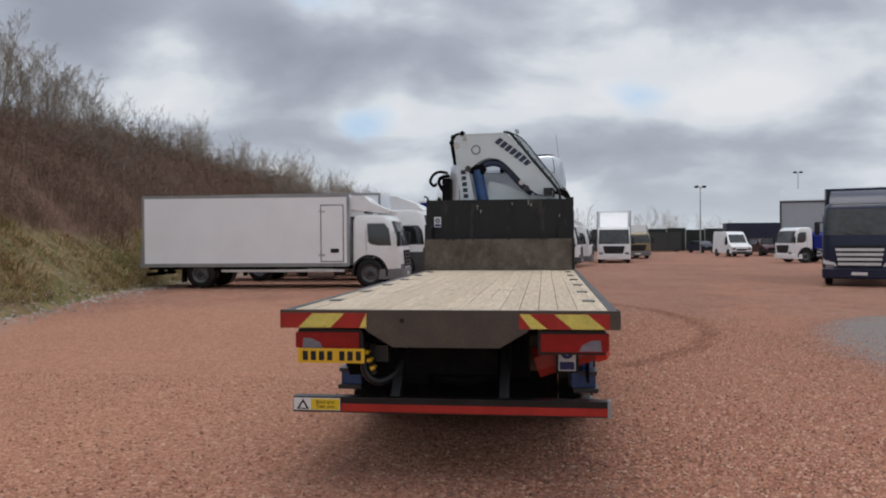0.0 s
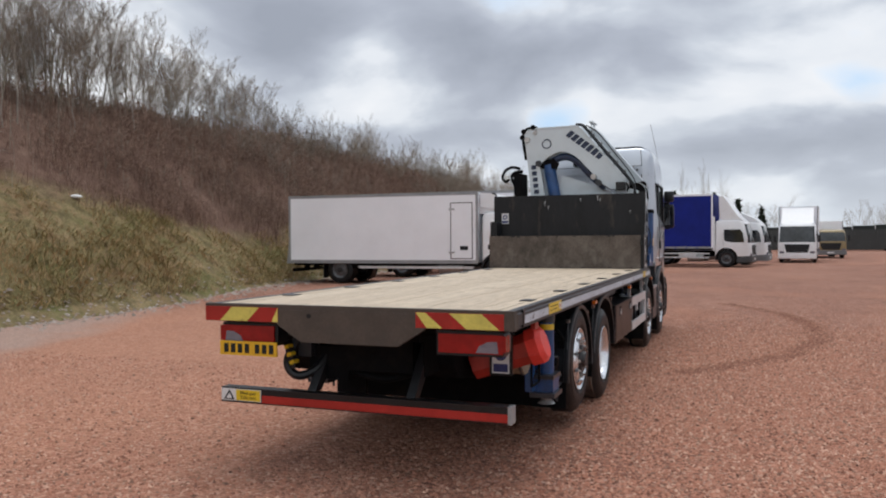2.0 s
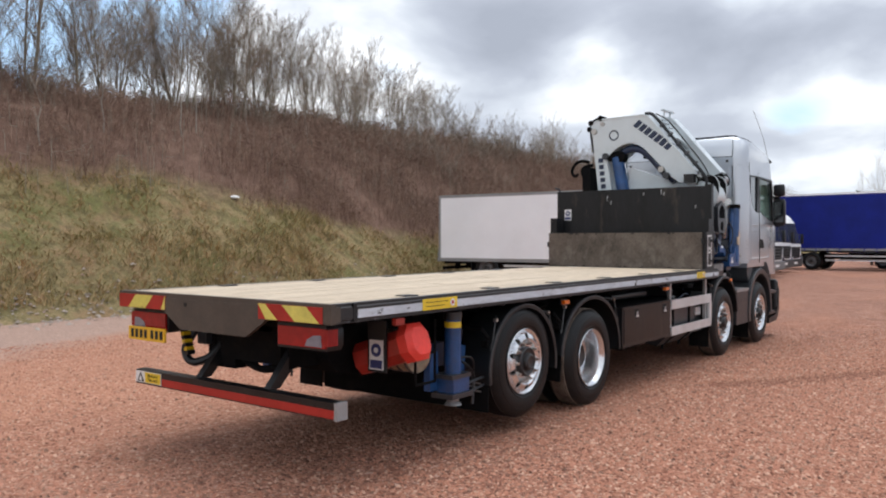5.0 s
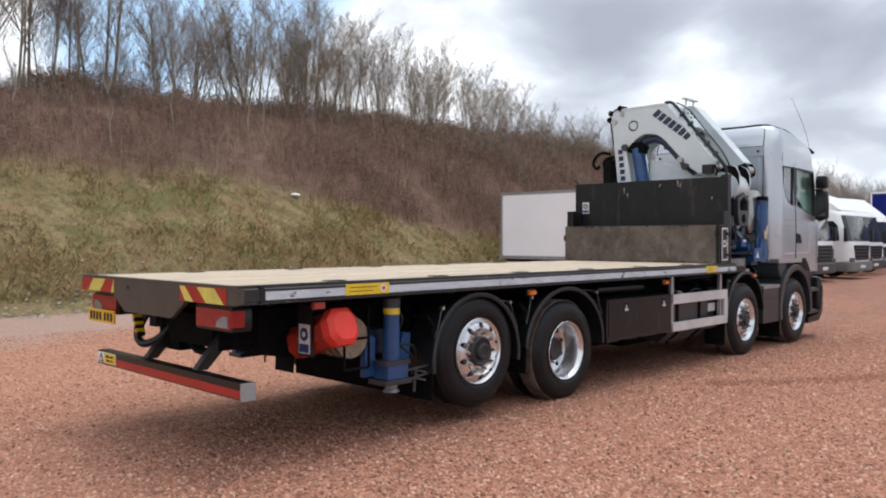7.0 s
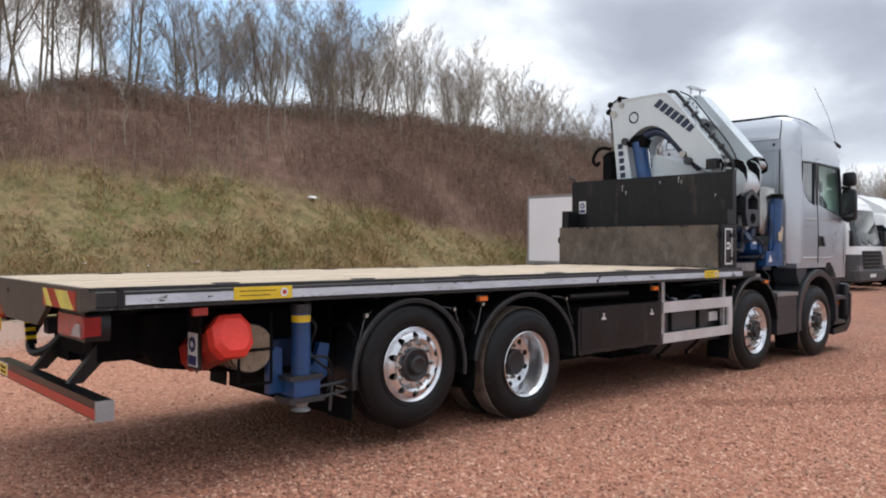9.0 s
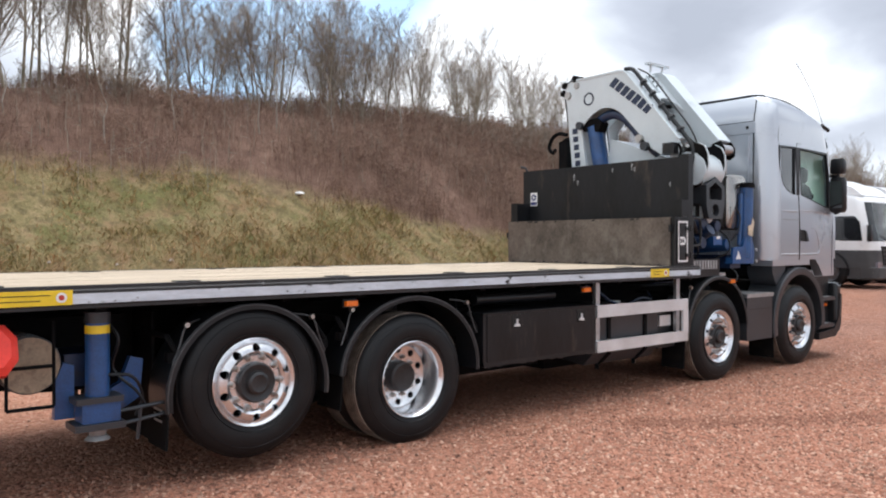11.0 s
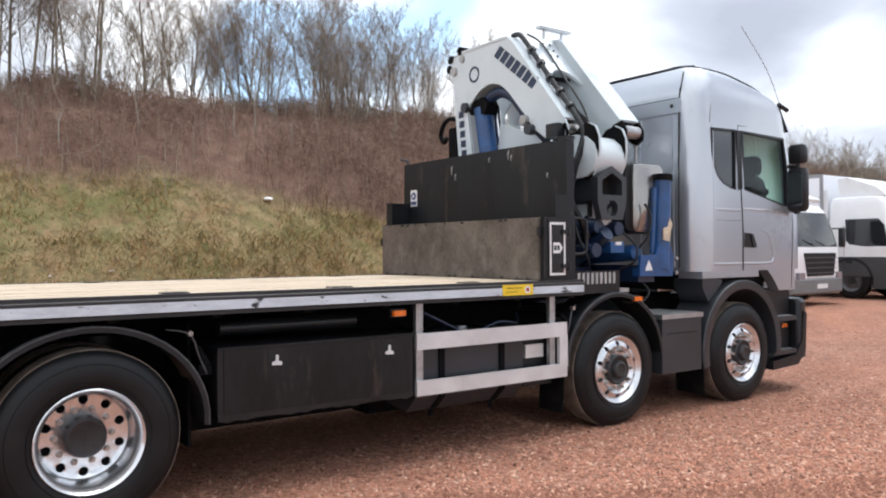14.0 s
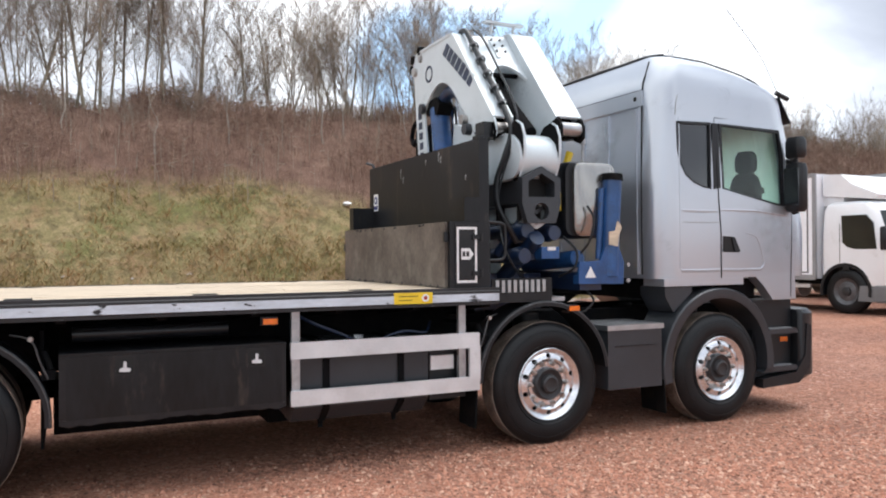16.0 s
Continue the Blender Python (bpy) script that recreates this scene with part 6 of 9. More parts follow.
# maker's marks as plain shapes: a ring, a slanting row of blocks, a column of blocks
bm = nb()
n = 28
for k in range(n):
    a, b = 2 * math.pi * k / n, 2 * math.pi * (k + 0.72) / n
    q = [(-0.46 + r * math.cos(t), 3.43 + r * math.sin(t)) for r, t in ((0.062, a), (0.085, a), (0.085, b), (0.062, b))]
    prism(bm, q, "y", YA - 0.0045, YA + 0.0005)
part("ring_mark", bm, M_INK, crane, "dark blue ring mark", smooth=False)
d = Vector((0.80, -0.605)).normalized()
up = Vector((d.y * -1, d.x))
p0 = Vector((-0.12, 3.625))
for k in range(7):
    # a plain slanting block
    c = p0 + d * (0.085 + k * 0.104)
    hh, hwid, sk = 0.064, 0.041, 0.014
    bm = nb()
    cor = [c - d * (hwid + sk) - up * hh, c + d * (hwid - sk) - up * hh, c + d * (hwid + sk) + up * hh, c - d * (hwid - sk) + up * hh]
    prism(bm, [(v.x, v.y) for v in cor], "y", YA - 0.0045, YA + 0.0005)
    part("mark_block", bm, M_INK, crane, "dark blue block mark", smooth=False)
for k in range(5):
    z = 2.62 + k * 0.105
    x = -0.64 - 0.012 * k
    bm = nb()
    prism(bm, [(x - 0.042, z - 0.036), (x + 0.042, z - 0.036), (x + 0.042, z + 0.036), (x - 0.042, z + 0.036)], "y", YA - 0.0045, YA + 0.0005)
    part("mark_block", bm, M_INK, crane, "dark blue block mark", smooth=False)


# ---- the silver sleeper cab ----
cab = grp("cab", truck, "silver sleeper cab with high roof")
LV = [(1.10, 1.20, 9.62, 11.62, 0.10, 0.30), (1.36, 1.225, 9.60, 11.66, 0.22, 0.36), (1.80, 1.232, 9.58, 11.66, 0.24, 0.36), (2.10, 1.232, 9.58, 11.62, 0.24, 0.36), (2.45, 1.228, 9.58, 11.52, 0.25, 0.36),
      (2.80, 1.216, 9.60, 11.45, 0.24, 0.38), (2.94, 1.212, 9.60, 11.43, 0.24, 0.40), (3.09, 1.205, 9.60, 11.40, 0.24, 0.40), (3.16, 1.200, 9.605, 11.365, 0.24, 0.40), (3.235, 1.190, 9.625, 11.27, 0.24, 0.42),
      (3.305, 1.176, 9.65, 11.06, 0.235, 0.44), (3.365, 1.155, 9.68, 10.76, 0.225, 0.40), (3.41, 1.125, 9.705, 10.48, 0.205, 0.30), (3.44, 1.09, 9.722, 10.30, 0.18, 0.22), (3.465, 1.04, 9.74, 10.16, 0.15, 0.16),
      (3.48, 0.98, 9.76, 10.09, 0.12, 0.12), (3.487, 0.89, 9.80, 10.05, 0.08, 0.08)]


def cab_solid(inset, levels):
    bm = nb()
    loft(bm, [(z, ring(hw - inset, a + inset, b - inset, max(0.02, rr - inset * 0.6), max(0.02, rf - inset * 0.6), 7)) for z, hw, a, b, rr, rf in levels])
    return bm


body = part("cab_shell", cab_solid(0, LV[1:]), M_SILVER, cab, "silver metallic cab shell")
inner = nb()
loft(inner, [(z, ring(hw - 0.07, a + 0.07, b - 0.07, max(0.05, rr - 0.04), max(0.05, rf - 0.04), 7)) for z, hw, a, b, rr, rf in [(1.52, 1.225, 9.60, 11.64, 0.22, 0.36)] + LV[2:8]])
qwin = [(9.815, 2.82), (10.215, 2.83), (10.225, 2.20), (10.12, 2.215), (10.00, 2.255), (9.90, 2.325), (9.84, 2.43), (9.817, 2.56)]
dwin = [(10.33, 2.83), (11.12, 2.81), (11.17, 2.56), (11.19, 2.06), (11.10, 2.06), (10.36, 2.21)]
cuts = [inner]
for w in (qwin, dwin):
    c = nb()
    prism(c, w, "x", -1.5, 1.5)
    cuts.append(c)
c = nb()
prism(c, [(-1.0, 2.12), (1.0, 2.12), (0.98, 2.86), (-0.98, 2.86)], "y", 11.0, 12.0)
cuts.append(c)
arch = nb()
cyl(arch, (-1.5, 10.27, 0.55), (1.5, 10.27, 0.55), 0.735, seg=48)
cuts.append(arch)
carve(body, cuts)


def pane(pts, axis, a, b, material, name, parent, label=""):
    bm = nb()
    prism(bm, pts, axis, a, b)
    o = part(name, bm, material, parent, label, smooth=False)
    return o


for sx in (1, -1):
    xo = 1.205
    a, b = sorted((sx * xo, sx * (xo + 0.006)))
    pane(qwin, "x", a - 0.004 * sx, b - 0.004 * sx, M_DARKGLASS, "quarter_window", cab, "dark tinted quarter window")
    pane(dwin, "x", a - 0.01, b - 0.01, M_GLASS, "door_window", cab, "clear door window")
    # black frames round the windows
    for w, wd in ((qwin, 0.022), (dwin, 0.03)):
        bm = nb()
        cen = Vector((sum(p[0] for p in w) / len(w), sum(p[1] for p in w) / len(w)))
        n = len(w)
        for i in range(n):
            p, q = Vector(w[i]), Vector(w[(i + 1) % n])
            pi, qi = p + (cen - p).normalized() * wd, q + (cen - q).normalized() * wd
            po, qo = p - (cen - p).normalized() * 0.006, q - (cen - q).normalized() * 0.006
            prism(bm, [tuple(po), tuple(qo), tuple(qi), tuple(pi)], "x", min(sx * 1.196, sx * 1.228), max(sx * 1.196, sx * 1.228))
        part("window_frame", bm, M_PLASTIC, cab, "black rubber window frame")
    bm = nb()
    prism(bm, [(10.235, 2.83), (10.31, 2.83), (10.34, 2.22), (10.245, 2.20)], "x", min(sx * 1.20, sx * 1.231), max(sx * 1.20, sx * 1.231))
    part("pillar_trim", bm, M_PLASTIC, cab, "black pillar trim")
    # shut lines
    def seam(pts, r=0.006):
        bm = nb()
        tube(bm, [(sx * xx, yy, zz) for xx, yy, zz in pts], r, 6)
        part("shut_line", bm, M_SEAM, cab)
    seam([(1.210, 10.275, 2.885), (1.229, 10.29, 2.45), (1.234, 10.31, 2.10), (1.234, 10.335, 1.80), (1.229, 10.34, 1.36)])
    seam([(1.210, 10.275, 2.885), (1.205, 10.7, 2.885), (1.19, 11.10, 2.865)])
    seam([(1.226, 11.285, 2.04), (1.23, 11.285, 1.8), (1.222, 11.27, 1.15)])
    # swage lines: raised beads along the side
    for zz, y0, y1, r, xx in ((2.00, 9.86, 10.325, 0.013, 1.228), (1.90, 9.86, 10.325, 0.008, 1.229), (1.44, 9.84, 10.33, 0.012, 1.226), (1.44, 10.345, 10.86, 0.010, 1.227), (2.01, 10.34, 11.25, 0.016, 1.226)):
        bm = nb()
        tube(bm, [(sx * (xx - 0.006), y0, zz), (sx * (xx - 0.004), (y0 + y1) / 2, zz - 0.004), (sx * (xx - 0.006), y1, zz - (0.05 if y1 > 11 else 0.0))], r, 8)
        part("swage_line", bm, M_SILVER, cab)
        # darker grey line under each bead paints the shade of the crease
        bm = nb()
        tube(bm, [(sx * (xx + 0.001), y0 + 0.01, zz - r - 0.004), (sx * (xx + 0.003), (y0 + y1) / 2, zz - r - 0.008), (sx * (xx + 0.001), y1 - 0.01, zz - r - 0.004 - (0.05 if y1 > 11 else 0.0))], 0.0045, 6)
        part("crease_line", bm, M_GREYLINE, cab)
    bm = nb()
    tube(bm, smooth_path([(sx * 1.229, 10.86, 1.44), (sx * 1.229, 10.90, 1.50), (sx * 1.23, 10.84, 1.68), (sx * 1.23, 10.78, 1.76), (sx * 1.23, 10.66, 1.79)], 5), 0.007, 6)
    part("swage_line", bm, M_SILVER, cab)
    # roof side seam
    bm = nb()
    tube(bm, smooth_path([(sx * 1.213, 9.80, 2.88), (sx * 1.208, 9.815, 3.0), (sx * 1.196, 9.86, 3.12), (sx * 1.178, 9.93, 3.22), (sx * 1.16, 9.99, 3.27)], 5), 0.005, 6)
    part("roof_seam", bm, M_GREYLINE, cab)
    # door handle
    bm = nb()
    prism(bm, [(10.36, 1.76), (10.50, 1.75), (10.57, 1.60), (10.36, 1.605)], "x", min(sx * 1.22, sx * 1.2365), max(sx * 1.22, sx * 1.2365))
    part("handle_recess", bm, M_SEAM, cab, bevel=0.004)
    bm = nb()
    prism(bm, [(10.46, 1.745), (10.50, 1.745), (10.57, 1.61), (10.50, 1.61)], "x", min(sx * 1.23, sx * 1.25), max(sx * 1.23, sx * 1.25))
    part("door_handle", bm, M_PLASTIC, cab, "black door handle", bevel=0.006)
    # lower door skin in front of the arch and grey lower trim
    bm = nb()
    prism(bm, [(10.72, 1.42), (11.33, 1.42), (11.34, 1.13), (11.02, 1.13), (10.90, 1.27)], "x", min(sx * 1.10, sx * 1.2255), max(sx * 1.10, sx * 1.2255))
    part("door_skirt", bm, M_SILVER, cab, bevel=0.012)
    # steps and lower corner
    bm = nb()
    prism(bm, [(10.84, 1.12), (11.36, 1.12), (11.36, 0.86), (11.34, 0.32), (10.84, 0.28), (10.80, 0.42)], "x", min(sx * 0.82, sx * 1.14), max(sx * 0.82, sx * 1.14))
    part("step_well", bm, M_PLASTIC, cab, "black plastic step well", bevel=0.02)
    for z0, y0 in ((0.79, 10.90), (0.42, 10.86)):
        bm = nb()
        prism(bm, [(y0, z0), (y0 + 0.06, z0 + 0.05), (11.32, z0 + 0.05), (11.35, z0)], "x", min(sx * 0.9, sx * 1.20), max(sx * 0.9, sx * 1.20))
        part("cab_step", bm, M_GREYPL, cab, "grey tread step", bevel=0.012)
        bm = nb()
        box(bm, min(sx * 0.95, sx * 1.17), max(sx * 0.95, sx * 1.17), y0 + 0.08, 11.29, z0 + 0.05, z0 + 0.056)
        part("step_tread", bm, M_STEEL, cab)
    bm = nb()
    prism(bm, [(10.84, 0.27), (11.34, 0.29), (11.50, 0.44), (11.52, 0.86), (11.46, 0.88), (11.43, 0.56), (11.30, 0.40), (10.84, 0.36)], "x", min(sx * 1.12, sx * 1.225), max(sx * 1.12, sx * 1.225))
    part("bumper_corner", bm, M_PLASTIC, cab, bevel=0.02)
    bm = nb()
    box(bm, min(sx * 1.12, sx * 1.150), max(sx * 1.12, sx * 1.150), 11.20, 11.30, 0.70, 0.745)
    part("amber_lamp", bm, M_AMBER, cab, bevel=0.008)
    bm = nb()
    box(bm, min(sx * 1.20, sx * 1.232), max(sx * 1.20, sx * 1.232), 11.40, 11.43, 0.76, 0.93)
    part("indicator", bm, M_AMBER, cab, bevel=0.01)
    # front arch moulding: grey-black, wide
    n = 22
    bm = nb()
    prof = [(0.80, 0.0), (1.235, 0.0), (1.238, 0.01), (1.238, 0.085), (1.225, 0.096), (0.80, 0.096)]
    rings = []
    for i in range(n + 1):
        a = radians(-8 + 200 * i / n)
        rings.append([bm.verts.new((sx * px, 10.29 + (0.60 + dr) * math.cos(a), 0.55 + (0.62 + dr) * math.sin(a))) for px, dr in prof])
    for p, q in zip(rings, rings[1:]):
        for k in range(len(prof)):
            bm.faces.new((p[k], p[(k + 1) % 6], q[(k + 1) % 6], q[k]))
    bm.faces.new(rings[0][::-1])
    bm.faces.new(rings[-1])
    part("wheel_arch", bm, M_GREYPL, cab, "dark grey wheel-arch moulding", bevel=0.012)
    bm = nb()
    prism(bm, [(9.66, 1.288), (9.66, 1.20), (9.76, 1.05), (9.98, 1.23), (9.98, 1.288)], "x", min(sx * 0.85, sx * 1.215), max(sx * 0.85, sx * 1.215))
    part("rear_skirt", bm, M_GREYPL, cab, "dark grey skirt", bevel=0.012)
    bm = nb()
    box(bm, min(sx * 0.9, sx * 1.194), max(sx * 0.9, sx * 1.194), 9.64, 10.62, 1.292, 1.362)
    part("sill_trim", bm, M_SILVER, cab, bevel=0.012)
    # mirror group
    mg = "door_mirror"
    bm = nb()
    lv = [(z, [(sx * 1.33 + p[0], 11.24 + p[1]) for p in ring(0.11 * k, -0.06 * k, 0.07 * k, 0.04 * k, 0.04 * k, 3)]) for z, k in ((2.00, 0.75), (2.04, 1.0), (2.42, 1.0), (2.48, 0.85))]
    loft(bm, lv)
    mir = part(mg, bm, M_PLASTIC, cab, "black door mirror housing")
    bm = nb()
    box(bm, sx * 1.33 - 0.09, sx * 1.33 + 0.09, 11.172, 11.182, 2.06, 2.43)
    part("mirror_glass", bm, M_DARKGLASS, mir, bevel=0.003)
    bm = nb()
    lv = [(z, [(sx * 1.33 + p[0], 11.24 + p[1]) for p in ring(0.10 * k, -0.06 * k, 0.07 * k, 0.04 * k, 0.04 * k, 3)]) for z, k in ((2.53, 0.8), (2.56, 1.0), (2.70, 1.0), (2.74, 0.8))]
    loft(bm, lv)
    part("wide_mirror", bm, M_PLASTIC, mir)
    bm = nb()
    tube(bm, smooth_path([(sx * 1.18, 11.25, 2.52), (sx * 1.28, 11.26, 2.50), (sx * 1.33, 11.24, 2.51)], 4), 0.024, 8)
    tube(bm, smooth_path([(sx * 1.20, 11.28, 2.12), (sx * 1.28, 11.26, 2.00), (sx * 1.33, 11.24, 2.02)], 4), 0.024, 8)
    tube(bm, [(sx * 1.33, 11.25, 1.98), (sx * 1.33, 11.25, 2.58)], 0.020, 8)
    part("mirror_arm", bm, M_PLASTIC, mir)
# roof: rear hoop rail, air deflector lip, horn-like marker, sun visor, aerial
bm = nb()
tube(bm, smooth_path([(-0.97, 9.83, 3.485), (-0.6, 9.775, 3.490), (0, 9.77, 3.492), (0.6, 9.775, 3.490), (0.82, 9.80, 3.497), (0.97, 9.87, 3.489)], 5), 0.020, 8)
part("roof_rail", bm, M_PLASTIC, cab, "black rail along the roof edge")
for sx in (1, -1):
    bm = nb()
    tube(bm, smooth_path([(sx * 0.97, 9.87, 3.488), (sx * 1.03, 10.05, 3.470), (sx * 1.06, 10.28, 3.448), (sx * 1.065, 10.46, 3.418), (sx * 1.06, 10.74, 3.372), (sx * 1.03, 11.0, 3.316), (sx * 0.98, 11.2, 3.25)], 5), 0.009, 6)
    part("roof_gutter", bm, M_PLASTIC, cab, "thin black roof gutter")
    bm = nb()
    tube(bm, smooth_path([(sx * 0.985, 9.579, 1.40), (sx * 0.985, 9.578, 2.3), (sx * 0.98, 9.598, 3.10), (sx * 0.975, 9.648, 3.29), (sx * 0.95, 9.71, 3.42)], 5), 0.007, 6)
    part("corner_seam", bm, M_SEAM, cab, "dark corner joint")
    bm = nb()
    tube(bm, smooth_path([(sx * 1.226, 9.835, 1.46), (sx * 1.228, 9.832, 2.1), (sx * 1.222, 9.832, 2.6), (sx * 1.214, 9.835, 2.86)], 5), 0.009, 8)
    part("corner_bead", bm, M_SILVER, cab)
bm = nb()
tube(bm, [(-0.98, 9.599, 3.135), (0.98, 9.599, 3.135)], 0.007, 6)
part("wall_joint", bm, M_SEAM, cab)
bm = nb()
loft(bm, [(9.66, [(-0.98, 3.115), (0.98, 3.115), (0.98, 3.0), (-0.98, 3.0)]), (9.578, [(-1.0, 3.13), (1.0, 3.13), (1.0, 2.985), (-1.0, 2.985)])])
for v in bm.verts:
    v.co = Vector((v.co.x, v.co.z, v.co.y))
part("rear_wall_panel", bm, M_SILVER, cab, "grey panel across the rear wall", bevel=0.02)
for xx in (-0.9, -0.45, 0, 0.45, 0.9):
    bm = nb()
    box(bm, xx - 0.02, xx + 0.02, 9.572, 9.61, 1.40, 2.96)
    part("wall_rib", bm, M_SILVER, cab, bevel=0.008)
for xx in (-0.90, 0.90):
    bm = nb()
    cyl(bm, (xx, 9.572, 3.06), (xx, 9.582, 3.06), 0.022, seg=14)
    part("wall_hole", bm, M_SEAM, cab)
bm = nb()
pts = []
for k in range(13):
    t = -1 + 2 * k / 12
    pts.append((t * 1.08, 11.62 - 0.16 * t * t))
lo = [bm.verts.new((x, y, 2.93)) for x, y in pts]
hi = [bm.verts.new((x * 0.99, y - 0.15, 3.19)) for x, y in pts]
lo2 = [bm.verts.new((x, y - 0.014, 2.93)) for x, y in pts]
hi2 = [bm.verts.new((x * 0.99, y - 0.164, 3.19)) for x, y in pts]
for i in range(12):
    bm.faces.new((lo[i], lo[i + 1], hi[i + 1], hi[i]))
    bm.faces.new((lo2[i + 1], lo2[i], hi2[i], hi2[i + 1]))
    bm.faces.new((hi[i], hi[i + 1], hi2[i + 1], hi2[i]))
    bm.faces.new((lo[i + 1], lo[i], lo2[i], lo2[i + 1]))
for i in (0, 12):
    bm.faces.new((lo[i], hi[i], hi2[i], lo2[i]))
part("sun_visor", bm, M_PLASTIC, cab, "smoked sun visor")
for sx in (1, -1):
    bm = nb()
    tube(bm, [(sx * 1.10, 11.22, 3.22), (sx * 1.13, 11.36, 3.16)], 0.026, 10)
    part("roof_marker", bm, M_PLASTIC, cab)
bm = nb()
tube(bm, smooth_path([(1.12, 11.22, 3.22), (1.09, 11.0, 3.60), (1.03, 10.62, 4.02)], 4), 0.0045, 5)
part("aerial", bm, M_GREYLINE, cab, "thin whip aerial")
# windscreen, grille, bumper, headlamps
pane([(-1.0, 2.12), (1.0, 2.12), (0.98, 2.86), (-0.98, 2.86)], "y", 0, 0.008, M_GLASS, "windscreen", cab, "curved windscreen")
for o in cab.children:
    if o.name.startswith("windscreen"):
        o.matrix_basis = Matrix.Translation((0, 11.585, 0)) @ Matrix.Translation((0, 0, 2.12)) @ Matrix.Rotation(radians(16), 4, "X") @ Matrix.Translation((0, 0, -2.12))
for k in range(5):
    bm = nb()
    box(bm, -0.78, 0.78, 11.64, 11.685, 1.02 + k * 0.17, 1.12 + k * 0.17)
    part("grille_bar", bm, M_PLASTIC if k % 2 else M_GREYPL, cab, bevel=0.012)
bm = nb()
loft(bm, [(z, ring(1.22 - i, 11.37, 11.72 - i, 0.05, 0.28, 7)) for z, i in ((0.30, 0.06), (0.36, 0), (0.98, 0), (1.02, 0.03))])
part("front_bumper", bm, M_PLASTIC, cab, "dark front bumper")
for sx in (1, -1):
    bm = nb()
    box(bm, min(sx * 0.72, sx * 0.98), max(sx * 0.72, sx * 0.98), 11.60, 11.72, 0.72, 0.92)
    part("headlamp", bm, M_CLEAR, cab, bevel=0.02)
# inside: floor, dashboard, added pale sheet that brightens the windows, seats, wheel
bm = nb()
box(bm, -1.13, 1.13, 9.70, 11.5, 1.53, 1.60)
box(bm, -1.13, 1.13, 9.68, 10.12, 1.60, 2.05)
part("cab_floor", bm, M_CABIN, cab)
# pale sheet added to brighten what shows through the door window
bm = nb()
n = 40
pl = [(-1.12 + 2.24 * k / n, 11.36 + 0.014 * math.sin(k * 1.9)) for k in range(n + 1)]
prism(bm, pl + [(x, y + 0.006) for x, y in pl[::-1]], "z", 2.06, 3.02)
for v in bm.verts:
    v.co.y -= 0.22 * (v.co.z - 2.1)
part("window_curtain", bm, M_PALESHEET, cab, "pale translucent sheet added behind the windscreen")
bm = nb()
box(bm, -1.1, 1.1, 11.22, 11.5, 1.6, 2.05)
part("dashboard", bm, M_PLASTIC, cab, bevel=0.04)
for xx in (0.84, -0.84):
    bm = nb()
    box(bm, xx - 0.20, xx + 0.20, 10.92, 11.20, 1.72, 1.90)
    loft(bm, [(z, [(xx + p[0], 11.05 + p[1]) for p in ring(hw, -0.06, 0.06, 0.05, 0.05, 4)]) for z, hw in ((1.86, 0.19), (2.1, 0.20), (2.28, 0.19), (2.36, 0.16), (2.41, 0.10))])
    seat = part("seat", bm, M_SEAT, cab, "dark cloth seat", bevel=0.05, segs=3)
    bm = nb()
    loft(bm, [(z, [(xx + p[0], 11.06 + p[1]) for p in ring(hw, -0.05, 0.05, 0.04, 0.04, 4)]) for z, hw in ((2.42, 0.09), (2.45, 0.125), (2.53, 0.135), (2.60, 0.125), (2.64, 0.08))])
    part("headrest", bm, M_SEAT, seat, bevel=0.045, segs=3)
    bm = nb()
    box(bm, xx - 0.197, xx + 0.197, 10.985, 11.115, 2.20, 2.26)
    part("seat_band", bm, M_SEAT, seat, bevel=0.01)
bm = nb()
box(bm, -1.08, 1.08, 9.72, 10.92, 1.16, 1.335)
part("arch_liner", bm, M_CHASSIS, cab, "black inner wheel arch", bevel=0.02)

# the cab is a little narrower than the bed
for o in cab.children_recursive:
    if o.type == "MESH":
        k = {"wheel_arch": 0.975, "cab_step": 0.985, "step_tread": 0.985, "bumper_corner": 0.975, "front_bumper": 0.97, "sill_trim": 0.975}.get(o.name.split(".")[0], 0.946)
        for v in o.data.vertices:
            v.co.x *= k

# step box between the two front axles
for sx in (1, -1):
    bm = nb()
    box(bm, min(sx * 0.62, sx * 1.19), max(sx * 0.62, sx * 1.19), 8.98, 9.58, 0.40, 0.92)
    sbx = part("step_box", bm, M_GREYPL, truck, "dark grey plastic step box", bevel=0.025, segs=3)
    bm = nb()
    box(bm, min(sx * 0.64, sx * 1.20), max(sx * 0.64, sx * 1.20), 8.97, 9.60, 0.92, 0.965)
    part("step_top", bm, M_STEEL, sbx, "bright chequered top plate", bevel=0.012)
    bm = nb()
    box(bm, min(sx * 1.18, sx * 1.197), max(sx * 1.18, sx * 1.197), 9.06, 9.50, 0.775, 0.785)
    part("groove", bm, M_PLASTIC, sbx)


# ---- bare trees along the top of the bank ----
M_BARK = mat("grey_bark", (0.23, 0.20, 0.15), 0.9, var=0.3, scale=4, fine=40, bump=0.004, color2=(0.17, 0.17, 0.09), cut=(0.55, 0.75))
M_TWIG = mat("brown_twigs", (0.26, 0.215, 0.17), 0.9, var=0.35, scale=1.0, fine=9)


